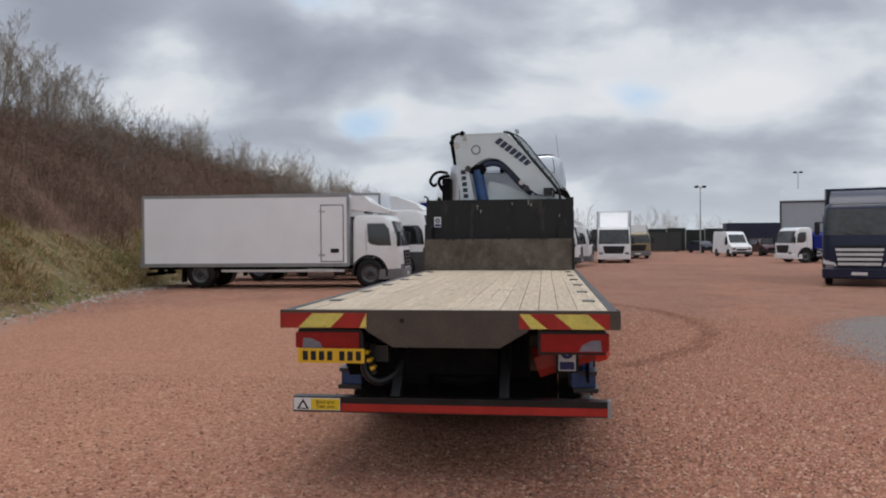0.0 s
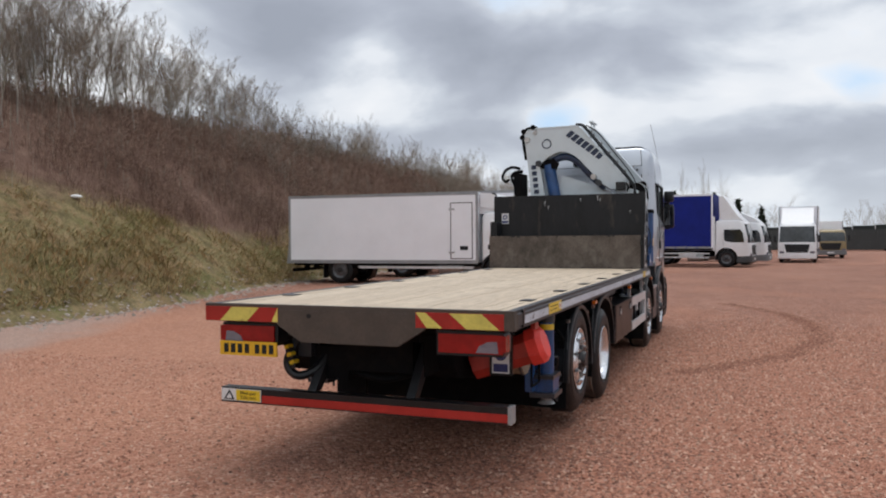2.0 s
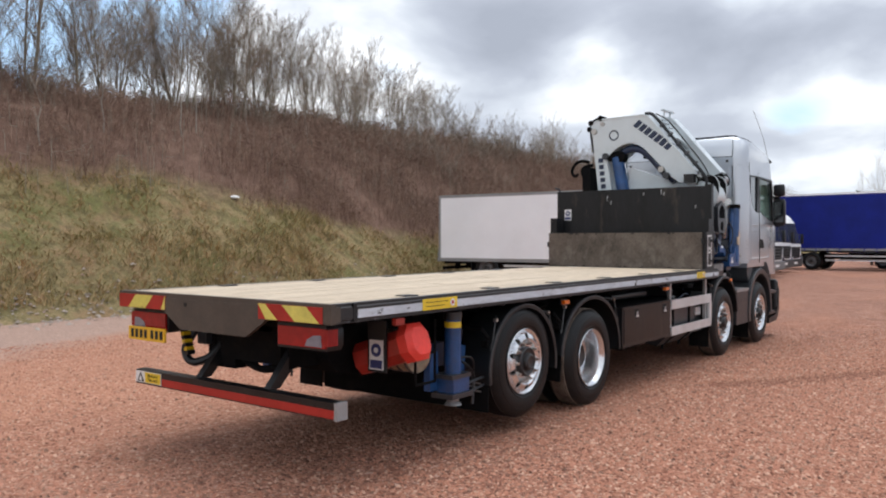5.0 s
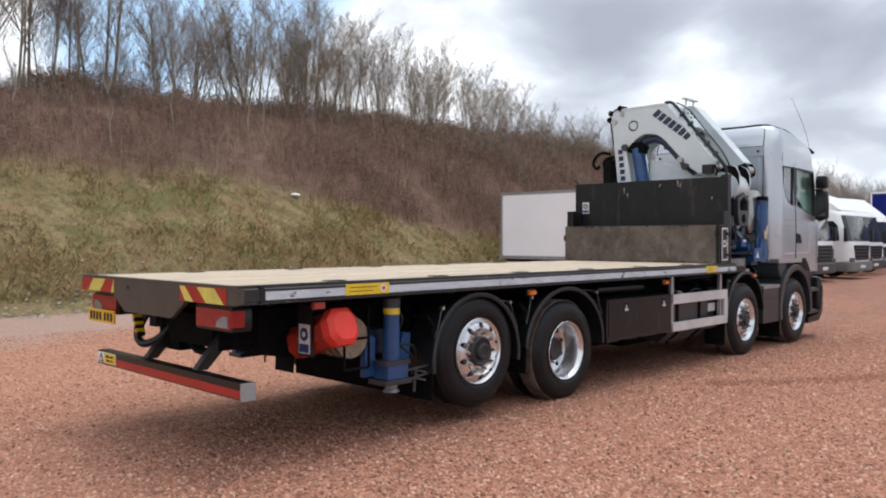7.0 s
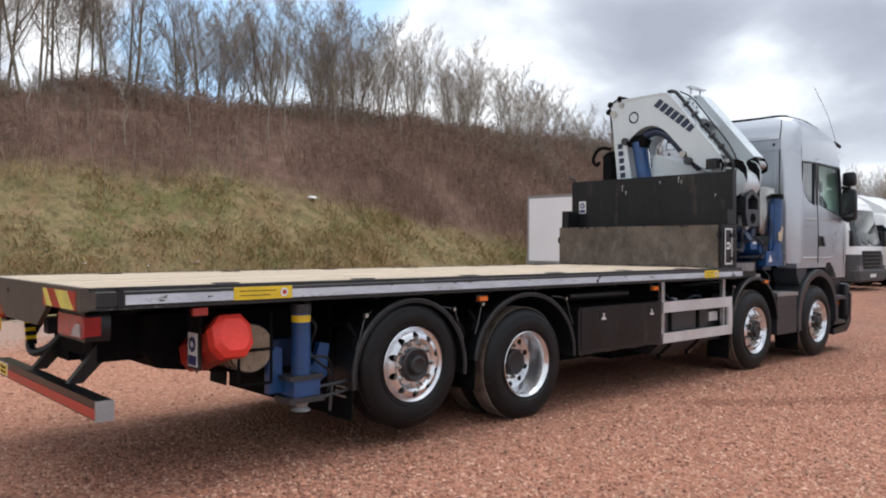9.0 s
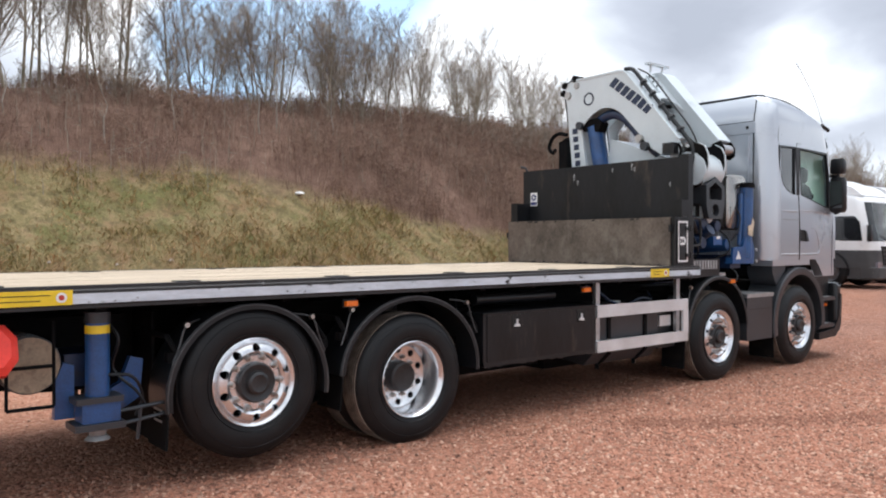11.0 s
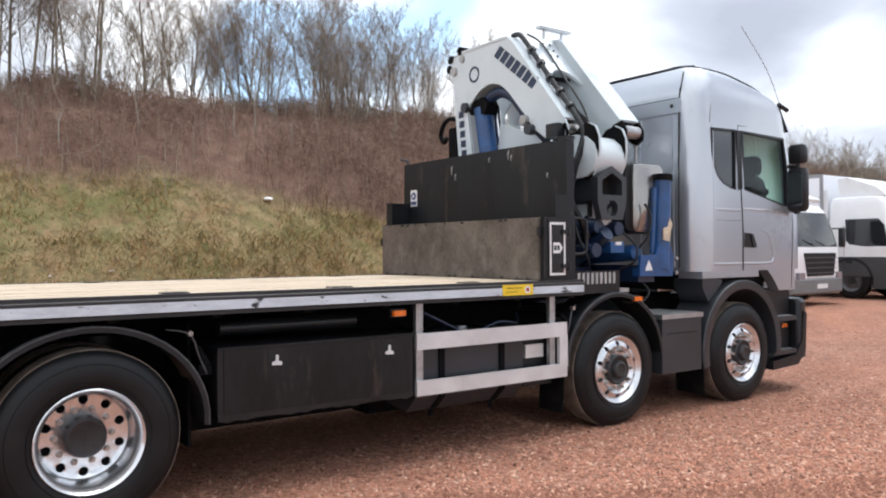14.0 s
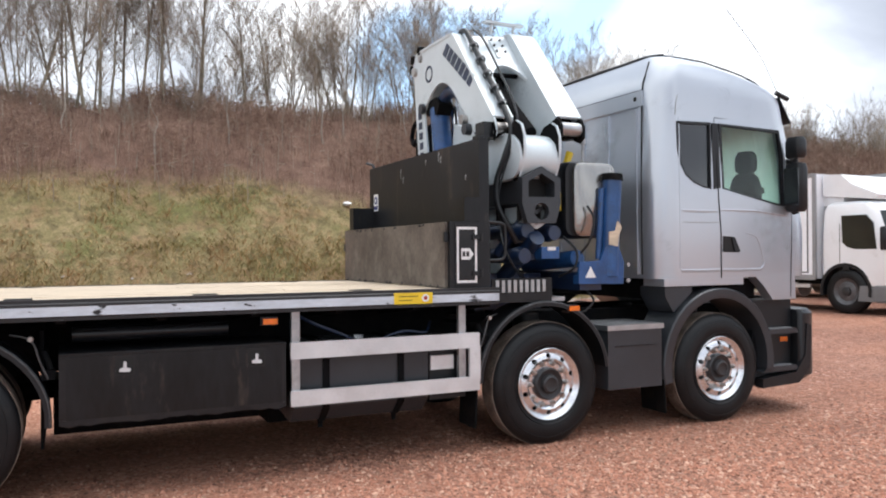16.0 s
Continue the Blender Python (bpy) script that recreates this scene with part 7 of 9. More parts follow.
def add_tube(V, F, pts, rads, seg):
    base = len(V)
    for i, (p, r) in enumerate(zip(pts, rads)):
        d = (pts[min(i + 1, len(pts) - 1)] - pts[max(i - 1, 0)])
        u = d.orthogonal().normalized()
        w = d.cross(u).normalized()
        for k in range(seg):
            a = 2 * math.pi * k / seg
            V.append(p + r * (math.cos(a) * u + math.sin(a) * w))
    for i in range(len(pts) - 1):
        for k in range(seg):
            a, b = base + i * seg + k, base + i * seg + (k + 1) % seg
            F.append((a, b, b + seg, a + seg))


def tree_meshes(seed, h, stems=3, spread=0.16, twiggy=1.0, low=0.22, stout=1.0):
    """Rising stems with limbs, and a crown of fine upright twigs."""
    r = random.Random(seed)
    trunk, crown = ([], []), ([], [])

    def rnd(k):
        return Vector((r.uniform(-k, k), r.uniform(-k, k), r.uniform(-k, k)))

    def ribbon(pts, rads):
        V, F = crown
        d = pts[-1] - pts[0]
        a = r.uniform(0, 2 * math.pi)
        u = d.orthogonal().normalized()
        side = math.cos(a) * u + math.sin(a) * d.cross(u).normalized()
        b0 = len(V)
        for p, w in zip(pts[:-1], rads):
            V.extend((p - side * w, p + side * w))
        V.append(pts[-1])
        m = len(pts) - 1
        for k in range(m - 1):
            F.append((b0 + 2 * k, b0 + 2 * k + 1, b0 + 2 * k + 3, b0 + 2 * k + 2))
        F.append((b0 + 2 * m - 2, b0 + 2 * m - 1, b0 + 2 * m))

    def branch(p, d, length, rad, level):
        n = (7, 3, 2, 1)[level]
        pts, rads = [p.copy()], [rad]
        for i in range(n):
            d = (d + rnd((0.07, 0.11, 0.16, 0.22)[level]) + Vector((0, 0, (0.04, 0.07, 0.07, 0.05)[level]))).normalized()
            p = p + d * (length / n)
            pts.append(p.copy())
            rads.append(max(0.0035, rad * (1 - 0.85 * (i + 1) / n)))
        if level == 0:
            add_tube(*trunk, pts, rads, 6)
        elif level == 1:
            add_tube(*crown, pts, rads, 3)
        else:
            ribbon(pts, rads)
        if level == 3:
            return
        count = (int(15 * twiggy), int(11 * twiggy), 10 if twiggy > 0.7 else 8)[level]
        for k in range(count):
            t = (k + r.uniform(0.1, 0.9)) / count
            t = low + (1 - low) * t if level == 0 else 0.12 + 0.88 * t
            i = min(n - 1, int(t * n))
            q = pts[i].lerp(pts[i + 1], t * n - i)
            ang = r.uniform(0, 2 * math.pi)
            out = Vector((math.cos(ang), math.sin(ang), 0))
            along = (pts[i + 1] - pts[i]).normalized()
            dd = (along + out * r.uniform(0.5, 1.0) + Vector((0, 0, 0.12))).normalized()
            ll = length * (0.46, 0.46, 0.6)[level] * (1.15 - 0.72 * t) * r.uniform(0.7, 1.3)
            branch(q, dd, ll, max((0.008, 0.0052, 0.0042)[level], rads[i] * (0.42, 0.5, 0.6)[level]), level + 1)

    for q in range(stems):
        a = 2 * math.pi * q / max(1, stems) + r.uniform(-0.6, 0.6)
        k = 0 if stems == 1 else 1
        lean = spread * r.uniform(0.4, 1.3) * k
        base = Vector((math.cos(a) * 0.25 * k, math.sin(a) * 0.25 * k, -0.3))
        branch(base, Vector((math.cos(a) * lean, math.sin(a) * lean, 1)).normalized(), h * r.uniform(0.72, 1.05), h * r.uniform(0.0055, 0.0095) * stout, 0)
    out = []
    for (V, F), nm, mt in ((trunk, "trunk", M_BARK), (crown, "crown", M_TWIG)):
        me = bpy.data.meshes.new(nm)
        me.from_pydata([tuple(v) for v in V], [], F)
        me.materials.append(mt)
        me.shade_smooth()
        out.append(me)
    return out


def plant(meshes, m, label, group, name="bare_tree"):
    t = thing(name, label, "tree", m, group)
    for nm, me in zip(("trunk", "crown"), meshes):
        o = new(nm, me)
        o.parent = t
    return t


KINDS = [tree_meshes(11, 5.0, 3, 0.18), tree_meshes(12, 5.0, 5, 0.24, 0.9), tree_meshes(13, 5.0, 2, 0.10, 1.15), tree_meshes(14, 5.0, 4, 0.17, 0.95), tree_meshes(15, 5.0, 6, 0.34, 0.8), tree_meshes(16, 5.0, 1, 0.0, 1.5, 0.12, 1.5), tree_meshes(17, 5.0, 2, 0.10, 1.1),
         tree_meshes(19, 5.0, 4, 0.28, 0.66, 0.1), tree_meshes(20, 5.0, 5, 0.36, 0.6, 0.1)]
rt = random.Random(21)
used = {}


def tree_at(kind, x, y, h, label="tall bare winter tree with many upright stems"):
    """One of the bare trees, h metres tall, standing on the bank."""
    m = pose(x, y, float(bank_z(x, y)) - 0.1, 0, 0, rt.uniform(0, 360))
    if kind in used:
        t = copy_thing(used[kind], m)
    else:
        t = used[kind] = plant(KINDS[kind], m, label, "trees on the bank")
    k = h / 5.0
    t.scale = (k * rt.uniform(0.92, 1.08), k * rt.uniform(0.92, 1.08), k)


# the row nearest the camera, tree by tree: along the bank, back from its crest, height, kind
for y, back, h, kind in (
        (-4.5, 0.0, 6.0, 3), (-2.2, 0.6, 6.4, 1), (0.3, 0.2, 6.2, 0), (2.0, 1.0, 5.6, 3), (3.4, 0.0, 6.0, 1), (4.7, 0.5, 6.4, 3), (5.7, -0.3, 7.2, 0), (6.6, 0.4, 7.4, 2),
        (7.7, 0.0, 7.0, 6), (8.6, 0.3, 7.2, 0), (10.5, 0.0, 5.6, 5), (11.9, 0.4, 4.9, 4), (13.4, 0.5, 3.4, 4), (14.3, 0.3, 5.0, 3), (15.1, 0.2, 5.2, 1), (17.0, -0.2, 5.3, 1),
        (18.0, 0.2, 5.5, 3), (19.2, 0.0, 5.2, 1), (20.5, 0.3, 5.0, 0), (21.9, 0.0, 4.7, 3), (23.1, 0.2, 4.6, 0), (26.1, 0.0, 4.9, 1), (30.3, 0.0, 4.1, 4), (28.2, 1.2, 3.6, 0), (34.0, 0.2, 4.0, 1)):
    x = float(foot_x(y)) - 9.6 - back
    tree_at(kind, x, y, h)
# thinner trees behind them
y = -6.0
while y < 36:
    y += rt.uniform(1.0, 2.6)
    tree_at(rt.choice((0, 2, 3, 6)), float(foot_x(y)) - rt.uniform(11.5, 16), y, rt.uniform(3.2, 4.6) if y > 9 else rt.uniform(4.4, 6.0))
# the hedge-like run further on
y = 34.5
while y < 66:
    y += rt.uniform(0.7, 1.4)
    tree_at(rt.choice((7, 8)), float(foot_x(y)) - rt.uniform(8.0, 12.5), y, rt.uniform(2.6, 3.7))
y = 66
while y < 150:
    y += rt.uniform(1.5, 3.0)
    tree_at(rt.choice((7, 8)), float(foot_x(y)) - rt.uniform(6, 14), y, rt.uniform(3.2, 4.8))


# thick brush down the face of the bank beyond the parked row
y = 47.0
while y < 108:
    y += rt.uniform(1.4, 2.6)
    tree_at(rt.choice((7, 8)), float(foot_x(y)) - rt.uniform(2.6, 5.0), y, rt.uniform(3.2, 4.4))


# low twiggy shrubs between the trees and thick brush on the far bank
SHRUB = plant(tree_meshes(18, 2.1, 5, 0.5, 0.65, 0.1), pose(-22.5, 10, float(bank_z(-22.5, 10))), "low twiggy bare shrub on the bank", "shrubs on the bank", "shrub")
for k in range(120):
    yy = rt.uniform(-6, 40) if k < 56 else (rt.uniform(22, 66) if k < 96 else rt.uniform(60, 120))
    x = float(foot_x(yy)) - (rt.uniform(7.6, 11.5) if k < 56 else rt.uniform(4.5, 10.5))
    t = copy_thing(SHRUB, pose(x, yy, float(bank_z(x, yy)) - 0.1, 0, 0, rt.uniform(0, 360)))
    q = rt.uniform(0.5, 0.85) if k < 56 else rt.uniform(0.8, 1.3)
    t.scale = (q, q, q * rt.uniform(0.7, 1.0))


def scatter(name, V, F, material, label, category):
    me = bpy.data.meshes.new(name)
    me.from_pydata(V, [], F)
    me.materials.append(material)
    return tagged(new(name, me), label, category, kind="stuff")


# ---- dead bracken and rough grass on the slope ----
def vnoise(x, y, size, seed):
    """Smooth random lumps of a given size, from -1 to 1."""
    t = np.random.default_rng(seed).uniform(-1, 1, (256, 256))
    u, v = x / size, y / size
    i, j = np.floor(u).astype(int), np.floor(v).astype(int)
    a, b = u - i, v - j
    a, b = a * a * (3 - 2 * a), b * b * (3 - 2 * b)
    i0, i1, j0, j1 = i % 256, (i + 1) % 256, j % 256, (j + 1) % 256
    return (t[i0, j0] * (1 - a) + t[i1, j0] * a) * (1 - b) + (t[i0, j1] * (1 - a) + t[i1, j1] * a) * b


def grass_top(y):
    """Height on the bank at which the grass gives way to bracken."""
    return np.interp(y, [9.5, 12.4, 16.4, 20, 25, 32], [3.75, 3.2, 2.5, 1.65, 2.4, 2.6])


def stalks(n, srange, yrange, hrange, wide, seed, lean=0.35, frond=0, zone=0):
    g = np.random.default_rng(seed)
    yy = g.uniform(*yrange, n)
    u = g.uniform(0, 1, n)
    s = srange[0] + (srange[1] - srange[0]) * u
    # patchy: keep where a slow wave is high
    x = foot_x(yy) - s
    patch = 1.3 * vnoise(x, yy, 1.9, seed) + 0.9 * vnoise(x, yy, 0.7, seed + 1)
    keep = patch + g.normal(0, 0.8, n) > -0.9
    if zone:
        edge = bank_z(x, yy) - grass_top(yy) + 0.45 * vnoise(x, yy, 1.4, 5) + g.normal(0, 0.22, n)
        keep &= edge * zone > 0
    x, yy, s = x[keep], yy[keep], s[keep]
    n = len(x)
    z = bank_z(x, yy) - 0.04
    h = g.uniform(*hrange, n) * np.clip(1 + 0.5 * patch[keep], 0.5, 1.6)
    a = g.uniform(0, 2 * np.pi, n)
    dx, dy = np.cos(a), np.sin(a)
    lx, ly = g.normal(0, lean, n) * h, g.normal(0, lean, n) * h
    b = np.stack([x, yy, z], 1)
    w = wide * g.uniform(0.6, 1.4, n)
    side = np.stack([dx * w, dy * w, 0 * w], 1)
    mid = b + np.stack([lx * 0.35, ly * 0.35, h * 0.6], 1)
    tip = b + np.stack([lx, ly, h * g.uniform(0.7, 1.0, n)], 1)
    V = np.stack([b - side, b + side, mid + side * 0.8, mid - side * 0.8, tip], 1).reshape(-1, 3)
    i = np.arange(n)[:, None] * 5
    F = [tuple(q) for q in (i + np.array([0, 1, 2, 3])).tolist()] + [tuple(q) for q in (i + np.array([3, 2, 4])).tolist()]
    if frond:
        base = len(V)
        ex = []
        for k in range(frond):
            t = g.uniform(0.35, 1.0, n)[:, None]
            p = b * (1 - t) + tip * t
            fa = g.uniform(0, 2 * np.pi, n)
            fl = h * g.uniform(0.10, 0.30, n)
            q = p + np.stack([np.cos(fa) * fl, np.sin(fa) * fl, fl * g.uniform(-0.1, 0.9, n)], 1)
            up = np.stack([0 * fl, 0 * fl, np.minimum(fl * 0.05, 0.012)], 1)
            ex.append(np.stack([p - up, p + up, q], 1).reshape(-1, 3))
        E = np.concatenate(ex)
        m = len(E) // 3
        j = base + np.arange(m)[:, None] * 3
        V = np.concatenate([V, E])
        F += [tuple(q) for q in (j + np.array([0, 1, 2])).tolist()]
    return V.tolist(), F


M_BRACKEN = island("dead_bracken", [(0.096, 0.058, 0.046), (0.19, 0.118, 0.090), (0.26, 0.168, 0.127), (0.37, 0.265, 0.20), (0.165, 0.101, 0.080)])
M_GRASS = island("rough_grass", [(0.155, 0.135, 0.048), (0.28, 0.22, 0.092), (0.385, 0.285, 0.138), (0.49, 0.355, 0.19), (0.33, 0.19, 0.10)])
nt_ = M_GRASS.node_tree
where = nt_.nodes.new("ShaderNodeNewGeometry").outputs["Position"]
b_ = nt_.nodes["Principled BSDF"]
tone = b_.inputs["Base Color"].links[0].from_socket
for sc, lo, hi, c, k in ((0.55, 0.53, 0.66, (0.15, 0.17, 0.05), 0.6), (0.9, 0.54, 0.66, (0.42, 0.24, 0.13), 0.5), (2.6, 0.52, 0.66, (0.10, 0.085, 0.04), 0.55)):
    spot = nd(nt_, "ShaderNodeTexNoise", Scale=sc, Detail=4.0, Roughness=0.6)
    nt_.links.new(where, spot.inputs["Vector"])
    msk = ramp(nt_, spot.outputs[0], [(lo, (0, 0, 0)), (hi, (1, 1, 1))])
    tone = mixc(nt_, maths(nt_, "MULTIPLY", msk, k), tone, c)
nt_.links.new(tone, b_.inputs["Base Color"])
M_PALE = island("pale_stems", [(0.22, 0.19, 0.15), (0.33, 0.29, 0.23)])
V, F = stalks(70000, (1.0, 12.5), (-9, 58), (0.25, 0.75), 0.008, 31, 0.35, 5, 1)
scatter("dead_bracken", V, F, M_BRACKEN, "dense reddish-brown dead bracken and brambles", "bracken")
V, F = stalks(16000, (2.2, 14), (16, 75), (0.4, 1.3), 0.012, 32, 0.25, 6)
scatter("brushwood", V, F, M_BRACKEN, "tangled brown brushwood on the far bank", "brushwood")
V, F = stalks(120000, (0.1, 6.5), (-9, 40), (0.06, 0.24), 0.012, 33, 0.95, 0, -1)
scatter("rough_grass", V, F, M_GRASS, "tussocky green and straw-coloured winter grass", "grass")
V, F = stalks(1000, (3.2, 9.0), (-8, 40), (0.5, 1.3), 0.009, 34, 0.08, 2)
scatter("pale_stems", V, F, M_PALE, "thin pale dead stems standing in the bracken", "dead stems")
# slender young birches on the slope
M_BIRCH = mat("pale_birch_bark", (0.30, 0.27, 0.23), 0.85, var=0.2, scale=9, fine=40)
rb = random.Random(8)
for yy, s, h in ((9.2, 5.6, 2.6), (7.0, 5.0, 2.0), (12.4, 6.3, 2.6), (13.2, 6.6, 2.8), (15.6, 6.4, 2.2), (4.6, 5.8, 2.2), (19.5, 6.8, 2.6)):
    x = float(foot_x(yy)) - s
    V, F = [], []
    p = Vector((0, 0, -0.1))
    pts = [p + Vector((0.05 * k * rb.uniform(-1, 1), 0.05 * k * rb.uniform(-1, 1), h * k / 5)) for k in range(6)]
    add_tube(V, F, pts, [0.028 * (1 - 0.15 * k) for k in range(6)], 5)
    n0 = len(V)
    me = bpy.data.meshes.new("trunk")
    me.from_pydata([tuple(v) for v in V], [], F)
    me.materials.append(M_BIRCH)
    V, F = [], []
    for k in range(16):
        t = rb.uniform(0.35, 1)
        i = min(4, int(t * 5))
        q = pts[i].lerp(pts[i + 1], t * 5 - i)
        a = rb.uniform(0, 6.28)
        e = q + Vector((math.cos(a) * 0.25, math.sin(a) * 0.25, 0.4)) * rb.uniform(0.5, 1.2)
        add_tube(V, F, [q, q.lerp(e, 0.5) + Vector((0, 0, 0.04)), e], [0.009, 0.006, 0.003], 3)
    mc = bpy.data.meshes.new("crown")
    mc.from_pydata([tuple(v) for v in V], [], F)
    mc.materials.append(M_TWIG)
    plant((me, mc), pose(x, yy, float(bank_z(x, yy)), rb.uniform(-6, 6), rb.uniform(-6, 6), 0), "slender pale sapling standing in the bracken", "saplings on the bank", "sapling")
# rubble along the foot of the bank, litter on the slope
g = np.random.default_rng(77)
M_RUBBLE = island("pale_rubble", [(0.20, 0.16, 0.13), (0.30, 0.25, 0.21), (0.38, 0.33, 0.29), (0.27, 0.17, 0.13)])


def stones(n, xs, ys, zs, smin, smax, seed, flat=0.6):
    """Small angular stones, each a squashed, twisted octahedron."""
    g = np.random.default_rng(seed)
    s = g.uniform(smin, smax, n) * g.uniform(0.7, 1.3, n)
    d = np.array([[1, 0, 0], [0, 1, 0], [-1, 0, 0], [0, -1, 0], [0, 0, 1], [0, 0, -1]], float)
    v = d[None] * g.uniform(0.65, 1.2, (n, 6, 1)) + g.normal(0, 0.18, (n, 6, 3))
    a = g.uniform(0, 2 * np.pi, n)
    c, sn = np.cos(a), np.sin(a)
    vx = v[..., 0] * c[:, None] - v[..., 1] * sn[:, None]
    vy = (v[..., 0] * sn[:, None] + v[..., 1] * c[:, None]) * g.uniform(0.6, 1, n)[:, None]
    vz = v[..., 2] * flat
    V = np.stack([vx, vy, vz], -1) * s[:, None, None] + np.stack([xs, ys, zs], -1)[:, None]
    tri = np.array([[0, 1, 4], [1, 2, 4], [2, 3, 4], [3, 0, 4]])
    F = (np.arange(n)[:, None, None] * 6 + tri[None]).reshape(-1, 3)
    return V.reshape(-1, 3), F


def stone_field(name, V, F, material, label, category):
    me = bpy.data.meshes.new(name)
    me.vertices.add(len(V))
    me.vertices.foreach_set("co", V.ravel())
    me.loops.add(F.size)
    me.loops.foreach_set("vertex_index", F.ravel().astype(np.int32))
    me.polygons.add(len(F))
    me.polygons.foreach_set("loop_start", np.arange(0, F.size, 3, dtype=np.int32))
    me.update()
    me.validate()
    me.materials.append(material)
    return tagged(new(name, me), label, category, kind="stuff")


n = 2600
ry = g.uniform(-9, 34, n)
rx = foot_x(ry) + g.normal(0.25, 0.45, n)
V, F = stones(n, rx, ry, np.maximum(yard_z(rx, ry), bank_z(rx, ry)) + 0.01, 0.02, 0.085, 41)
stone_field("rubble", V, F, M_RUBBLE, "pale broken stones along the foot of the bank", "rubble")
bm = nb()
bmesh.ops.create_icosphere(bm, subdivisions=2, radius=0.12)
for v in bm.verts:
    v.co = Vector((v.co.x * 1.5, v.co.y * 1.0, v.co.z * 0.5)) * (1 + 0.3 * noise.noise(v.co * 9))
t = thing("litter", "crumpled white plastic bag lying on the grass bank", "litter", pose(-15.33, 12.15, float(bank_z(-15.33, 12.15)) + 0.06))
part("bag", bm, M_LABEL, t)


# ---- other vehicles in the yard ----
SIMPLE = {}
M_WSTEEL = mat("dirty_wheel_steel", (0.10, 0.10, 0.105), 0.5, 0.4, var=0.25, scale=8, fine=60)


def plain_wheel(parent, x, y, z, r, w, sx):
    """A far-off lorry or car wheel: tyre, rim and hub."""
    g = new("wheel")
    g.parent = parent
    g.location = (x, y, z)
    g.scale = (sx, 1, 1)
    key = (round(r, 3), round(w, 3))
    if key not in SIMPLE:
        out = []
        k = r / 0.5
        for nm, prof, mt, closed in (("tyre", [(0, 0.30), (0.01, 0.36), (0.0, 0.45), (-0.03, 0.495), (-w / k + 0.03, 0.495), (-w / k, 0.45), (-w / k, 0.30)], M_TYRE, True),
                                     ("rim", [(0.0, 0.30), (-0.02, 0.28), (-0.05, 0.22), (-0.03, 0.16), (-0.03, 0.10), (-0.05, 0.10), (-0.09, 0.29)], M_WSTEEL, True),
                                     ("hub", [(-0.05, 0.11), (0.0, 0.10), (0.01, 0.07), (0.012, 0.001)], M_HUB, False)):
            bm = nb()
            lathe(bm, [(a * k, q * k) for a, q in prof], seg=28, closed=closed)
            o = part(nm, bm, mt, g)
            out.append(o.data)
        SIMPLE[key] = out
    else:
        for nm, me in zip(("tyre", "rim", "hub"), SIMPLE[key]):
            o = new(nm, me)
            o.parent = g
    return g


def strip(levels, i0, i1, off):
    """A pane that follows the front of a lofted cab."""
    bm = nb()
    rows = []
    for z, hw, a, b, rr, rf in levels:
        pts = ring(hw + off, a - off, b + off, rr + off, rf + off, 6)[i0:i1 + 1]
        rows.append([bm.verts.new((x, y, z)) for x, y in pts])
    for p, q in zip(rows, rows[1:]):
        for k in range(len(p) - 1):
            bm.faces.new((p[k], p[k + 1], q[k + 1], q[k]))
    bmesh.ops.solidify(bm, geom=bm.faces[:], thickness=0.012)
    return bm


